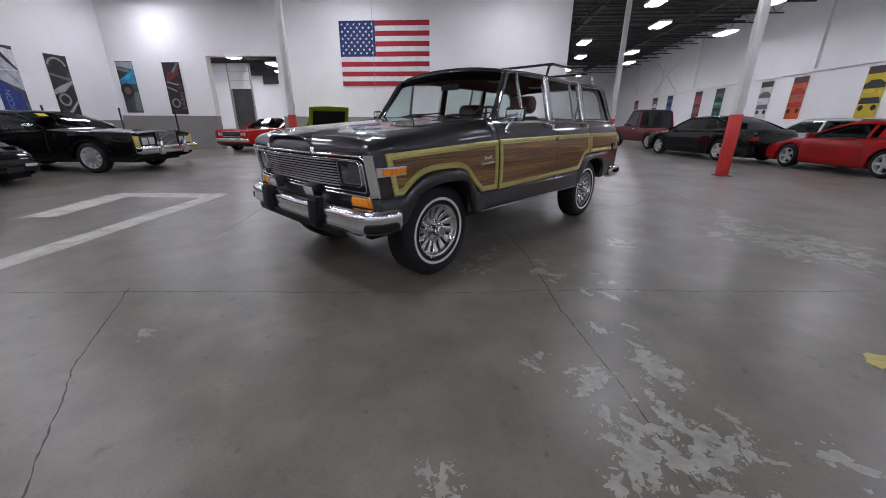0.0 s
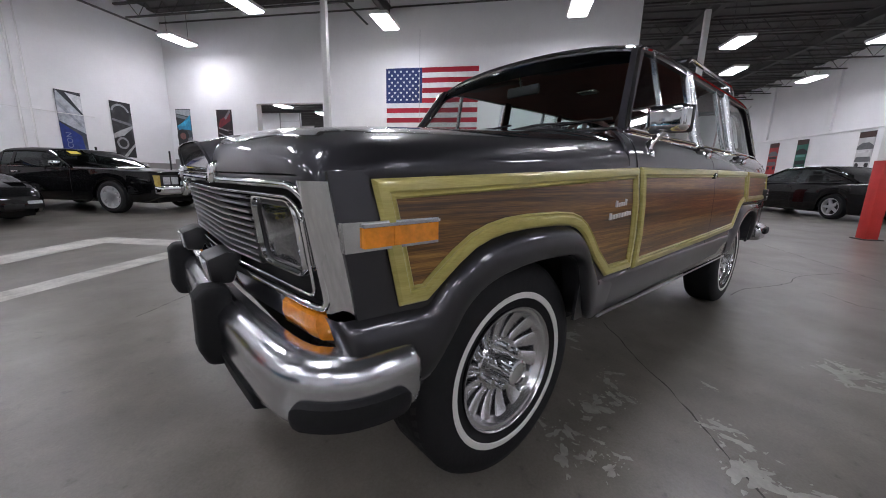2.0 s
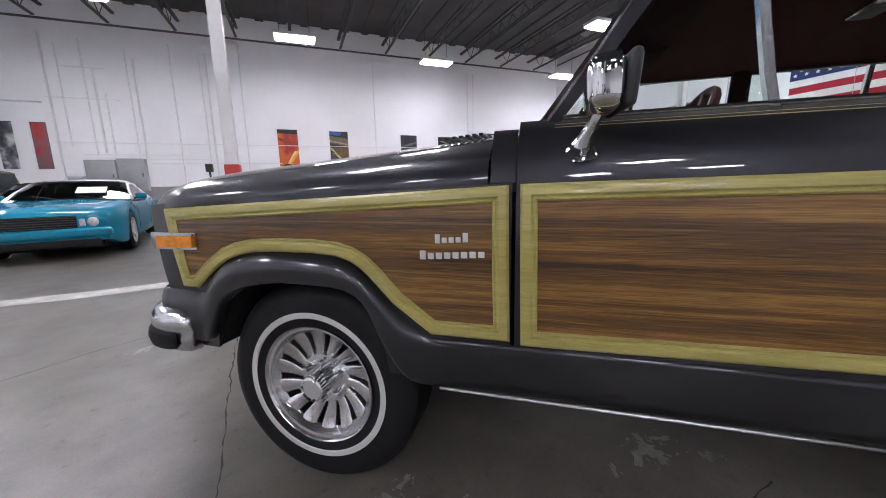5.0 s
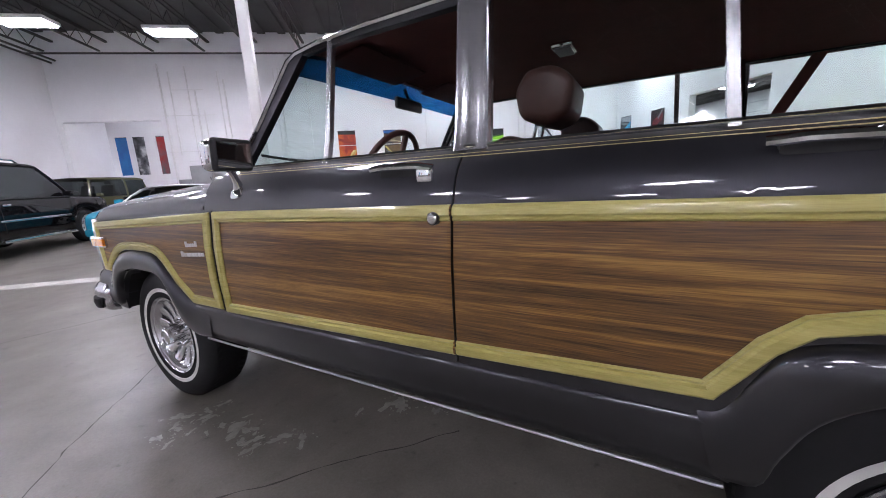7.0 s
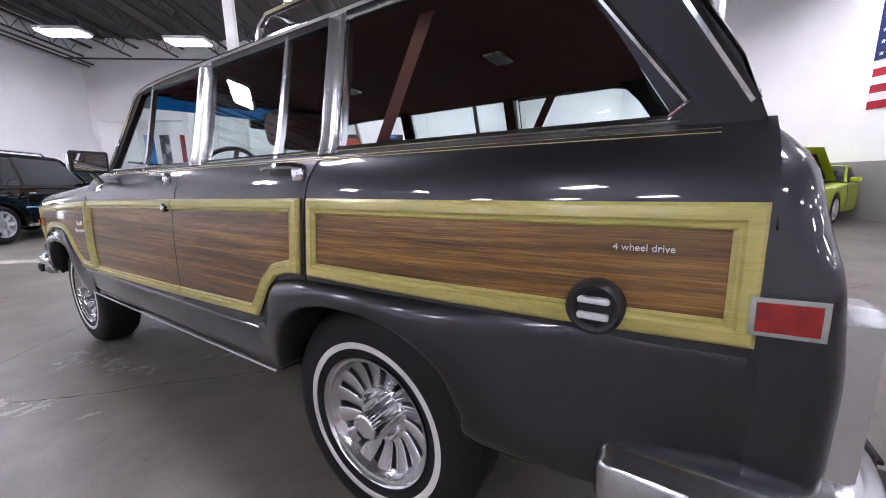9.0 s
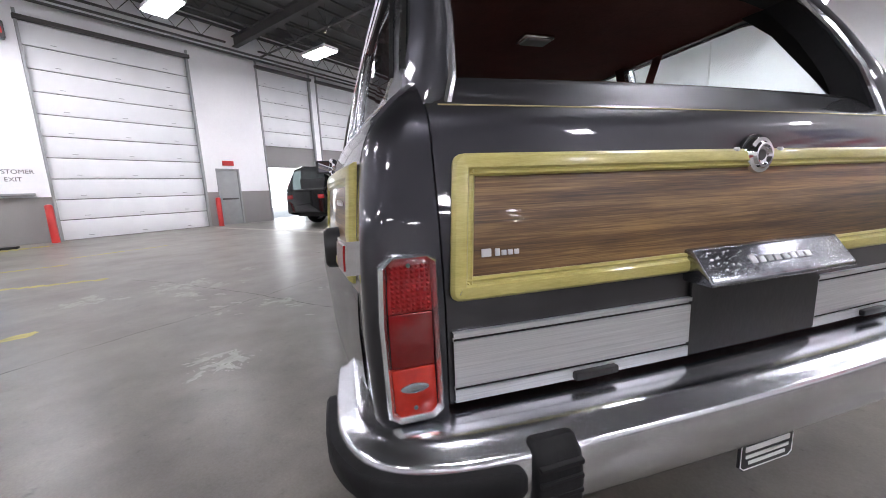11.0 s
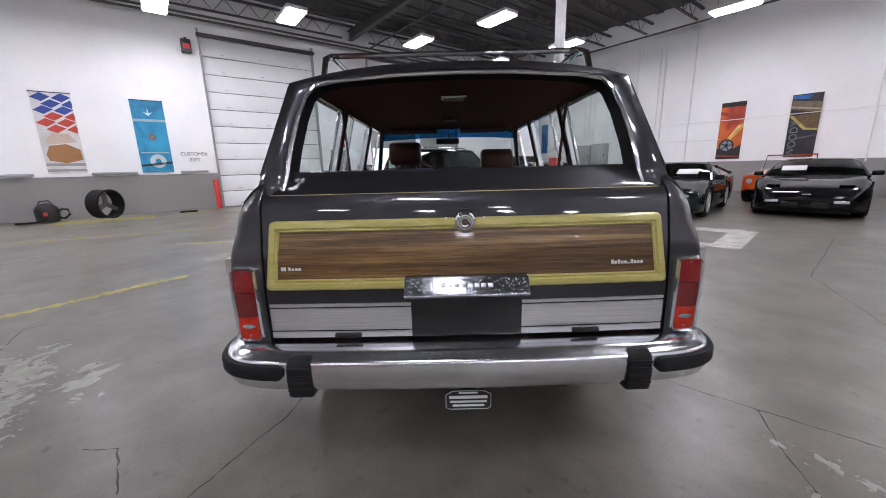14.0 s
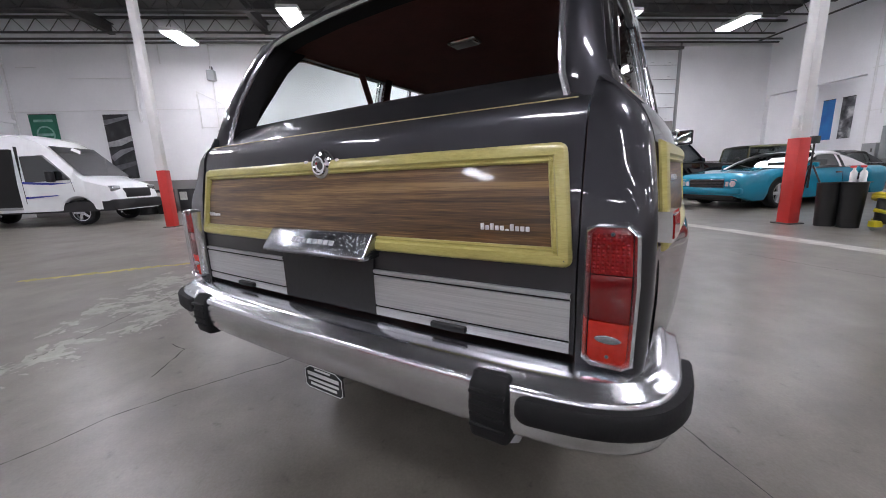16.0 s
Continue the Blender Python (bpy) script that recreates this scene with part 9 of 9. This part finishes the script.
# ---------------------------------------------------------------- floor markings, cracks and residue
def strip_on_floor(name, path, width, material, z, label, category, jag=0.0, group=""):
    rng = random.Random(len(name) + int(path[0][0] * 100))
    pts = [Vector((*p, 0)) for p in path]
    fine = []
    for a, b in zip(pts, pts[1:]):
        k = max(2, int((b - a).length / (0.035 if jag else 0.25)))
        fine += [a + (b - a) * i / k for i in range(k)]
    fine.append(pts[-1])
    rows, drift = [], 0.0
    for i, p in enumerate(fine):
        d = (fine[min(i + 1, len(fine) - 1)] - fine[max(i - 1, 0)]).normalized()
        n = Vector((-d.y, d.x, 0))
        drift = 0.75 * drift + rng.uniform(-jag, jag)
        c = p + n * drift
        w = width * (rng.uniform(0.3, 1.9)) if jag else width * (1 + rng.uniform(-0.05, 0.05))
        rows.append([tuple(c - n * w / 2 + Vector((0, 0, z))), tuple(c + n * w / 2 + Vector((0, 0, z)))])
    ob = Shape().grid(rows).make(name, material, None)
    return tagged(ob, label, category, group)


for lay, (path, w) in enumerate((([(-11.0, 2.45), (-5.1, 2.70), (-2.7, 2.78), (-1.0, 3.0), (2.5, 3.32)], 0.28), ([(2.38, 3.2), (2.22, 5.0)], 0.36), ([(0.75, 4.50), (2.25, 4.86)], 0.40))):
    strip_on_floor("floor_line", path, w, TAPE, 0.003 + 0.0016 * lay, "worn white painted line on the concrete floor", "floor line", group="floor lines")
for path, w in (([(-10.5, -5.5), (-10.3, -4.4), (-10.3, -3.3)], 0.75), ([(-10.5, -2.7), (-10.6, -1.6)], 0.35)):
    strip_on_floor("yellow_patch", path, w, YELLOW_LINE, 0.0035, "worn yellow painted patch on the floor by the wall", "floor paint", 0.03, "yellow floor lines")
for path in ([(-7.1, -6.4), (-6.4, -4.2), (-5.9, -2.1)], [(-0.4, -6.5), (-1.0, -4.6), (-1.5, -3.0)], [(-6.9, -1.9), (-7.0, -0.3)], [(-4.2, -3.0), (-3.6, -2.1)]):
    strip_on_floor("yellow_line", path, 0.1, YELLOW_LINE, 0.003, "faded yellow painted line on the floor", "floor line", 0.014, "yellow floor lines")
for path in ([(-1.18, 2.3), (-1.02, 0.85), (-0.96, 0.25), (-0.92, -0.25), (-0.85, -1.0), (-0.76, -1.45), (-0.70, -2.0), (-0.64, -2.9), (-0.5, -4.2)], [(-3.2, -1.95), (-2.35, -1.73), (-1.6, -1.63), (-1.06, -1.54), (0.15, -1.43), (0.9, -1.31)],
             [(1.84, -2.55), (2.1, -2.80), (2.21, -3.0), (2.32, -3.2), (2.51, -3.42), (2.72, -3.6), (2.88, -3.8), (3.1, -4.3)], [(2.87, -3.78), (3.1, -3.65), (3.5, -3.6)], [(2.83, -1.02), (3.05, -1.01), (3.39, -0.96), (3.61, -0.93), (4.29, -0.79), (6.5, -0.3)],
             [(3.61, -0.93), (3.71, -1.14), (3.92, -1.42), (4.0, -1.9)], [(1.72, -3.6), (1.82, -3.47), (2.15, -3.46)], [(0.2, 1.8), (0.8, 1.87), (1.8, 2.1)], [(-2.6, 0.4), (-1.9, 1.0), (-1.03, 1.54)], [(-0.5, -4.2), (4.0, -4.5), (9.0, -4.9)], [(4.2, 0.5), (3.4, 2.2), (3.3, 5.0)]):
    strip_on_floor("floor_crack", path, 0.0052, CRACK, 0.002, "thin dark crack in the concrete floor", "crack", 0.006, "floor cracks")


def residue(x, y, rx, ry, n, seed, size=1.0):
    """Patches where old floor paint still clings: ragged islands with loose flakes round them."""
    rng, s_ = random.Random(seed), Shape()

    def island(cx, cy, r, k, lift):
        p1, p2, p3, turn = (rng.uniform(0, 6.28) for _ in range(4))
        pts = []
        for i in range(k):
            a = 2 * math.pi * i / k
            q = r * max(0.22, 1 + 0.38 * math.sin(2 * a + p1) + 0.28 * math.sin(3 * a + p2) + 0.16 * math.sin(7 * a + p3) + rng.uniform(-0.2, 0.2))
            u, v = 1.5 * q * math.cos(a), 0.75 * q * math.sin(a)
            pts.append((cx + u * math.cos(turn) - v * math.sin(turn), cy + u * math.sin(turn) + v * math.cos(turn), lift))
        s_.add(pts, [tuple(range(k))])

    for j in range(n // 14):
        cx, cy = x + rng.gauss(0, 0.40) * rx, y + rng.gauss(0, 0.40) * ry
        big = rng.uniform(0.012, 0.030) * size * (1.7 if rng.random() < 0.25 else 1.0)
        island(cx, cy, big, 34, 0.002 + 0.00002 * j)
        for i in range(7):
            a, d = rng.uniform(0, 6.28), big * rng.uniform(1.2, 3.2)
            island(cx + d * math.cos(a), cy + d * math.sin(a), rng.uniform(0.08, 0.26) * big, 9, 0.0012 + 0.00002 * j + 0.000002 * i)
    return tagged(s_.make("paint_residue", CHIP), "pale flaked paint residue on the concrete floor", "paint residue", kind="stuff")


for i, (x, y, rx, ry, n) in enumerate(((-2.02, -1.85, 0.30, 0.26, 120), (-2.25, -2.45, 0.26, 0.14, 50), (-2.36, -0.86, 0.16, 0.1, 20), (-1.4, -1.9, 0.4, 0.2, 26), (0.65, -4.6, 0.9, 0.25, 140), (0.4, -4.2, 0.6, 0.4, 120), (-0.6, -1.9, 0.5, 0.3, 40), (-2.8, -6.0, 1.4, 0.5, 200), (-4.6, -4.8, 1.5, 0.5, 200), (-1.5, -5.0, 1.2, 0.5, 150), (4.0, -1.1, 0.5, 0.2, 30), (-0.2, -1.5, 0.5, 0.2, 30))):
    residue(x, y, rx, ry, n * 3, 100 + i)
for i, (x, y, rx, ry, n) in enumerate(((0.55, -4.15, 0.55, 0.22, 110), (1.15, -4.05, 0.4, 0.16, 80), (1.7, -4.35, 0.6, 0.2, 90), (-1.3, -4.9, 0.9, 0.3, 120), (-3.4, -6.2, 1.0, 0.4, 120), (0.62, -1.05, 0.22, 0.14, 26), (-0.25, -1.05, 0.2, 0.12, 22))):
    residue(x, y, rx, ry, n * 4, 300 + i, 1.7 if y < -3 else 0.9)
for i, (x, y, r, n) in enumerate(((-1.75, -1.49, 0.09, 26), (-2.10, -1.55, 0.11, 46), (-2.08, -1.90, 0.12, 50), (-1.60, -1.86, 0.11, 40), (-2.33, -1.84, 0.09, 30), (-2.27, -2.60, 0.12, 44), (-2.54, -2.47, 0.08, 20), (-1.61, -1.25, 0.05, 12), (-2.37, -0.85, 0.05, 12),
                                  (0.68, -4.56, 0.30, 60), (0.03, -4.59, 0.30, 60), (-0.34, -0.96, 0.14, 24), (-0.47, -1.56, 0.13, 22), (0.5, -2.5, 0.10, 12), (-0.01, -1.2, 0.10, 18), (0.6, -4.05, 0.36, 70), (3.95, -1.45, 0.10, 14), (0.46, -2.5, 0.12, 16), (-1.6, 0.93, 0.05, 6))):
    residue(x, y, r * 1.7, r * 1.2, n * 5, 500 + i, 1.05 if y > -3 else 1.9)
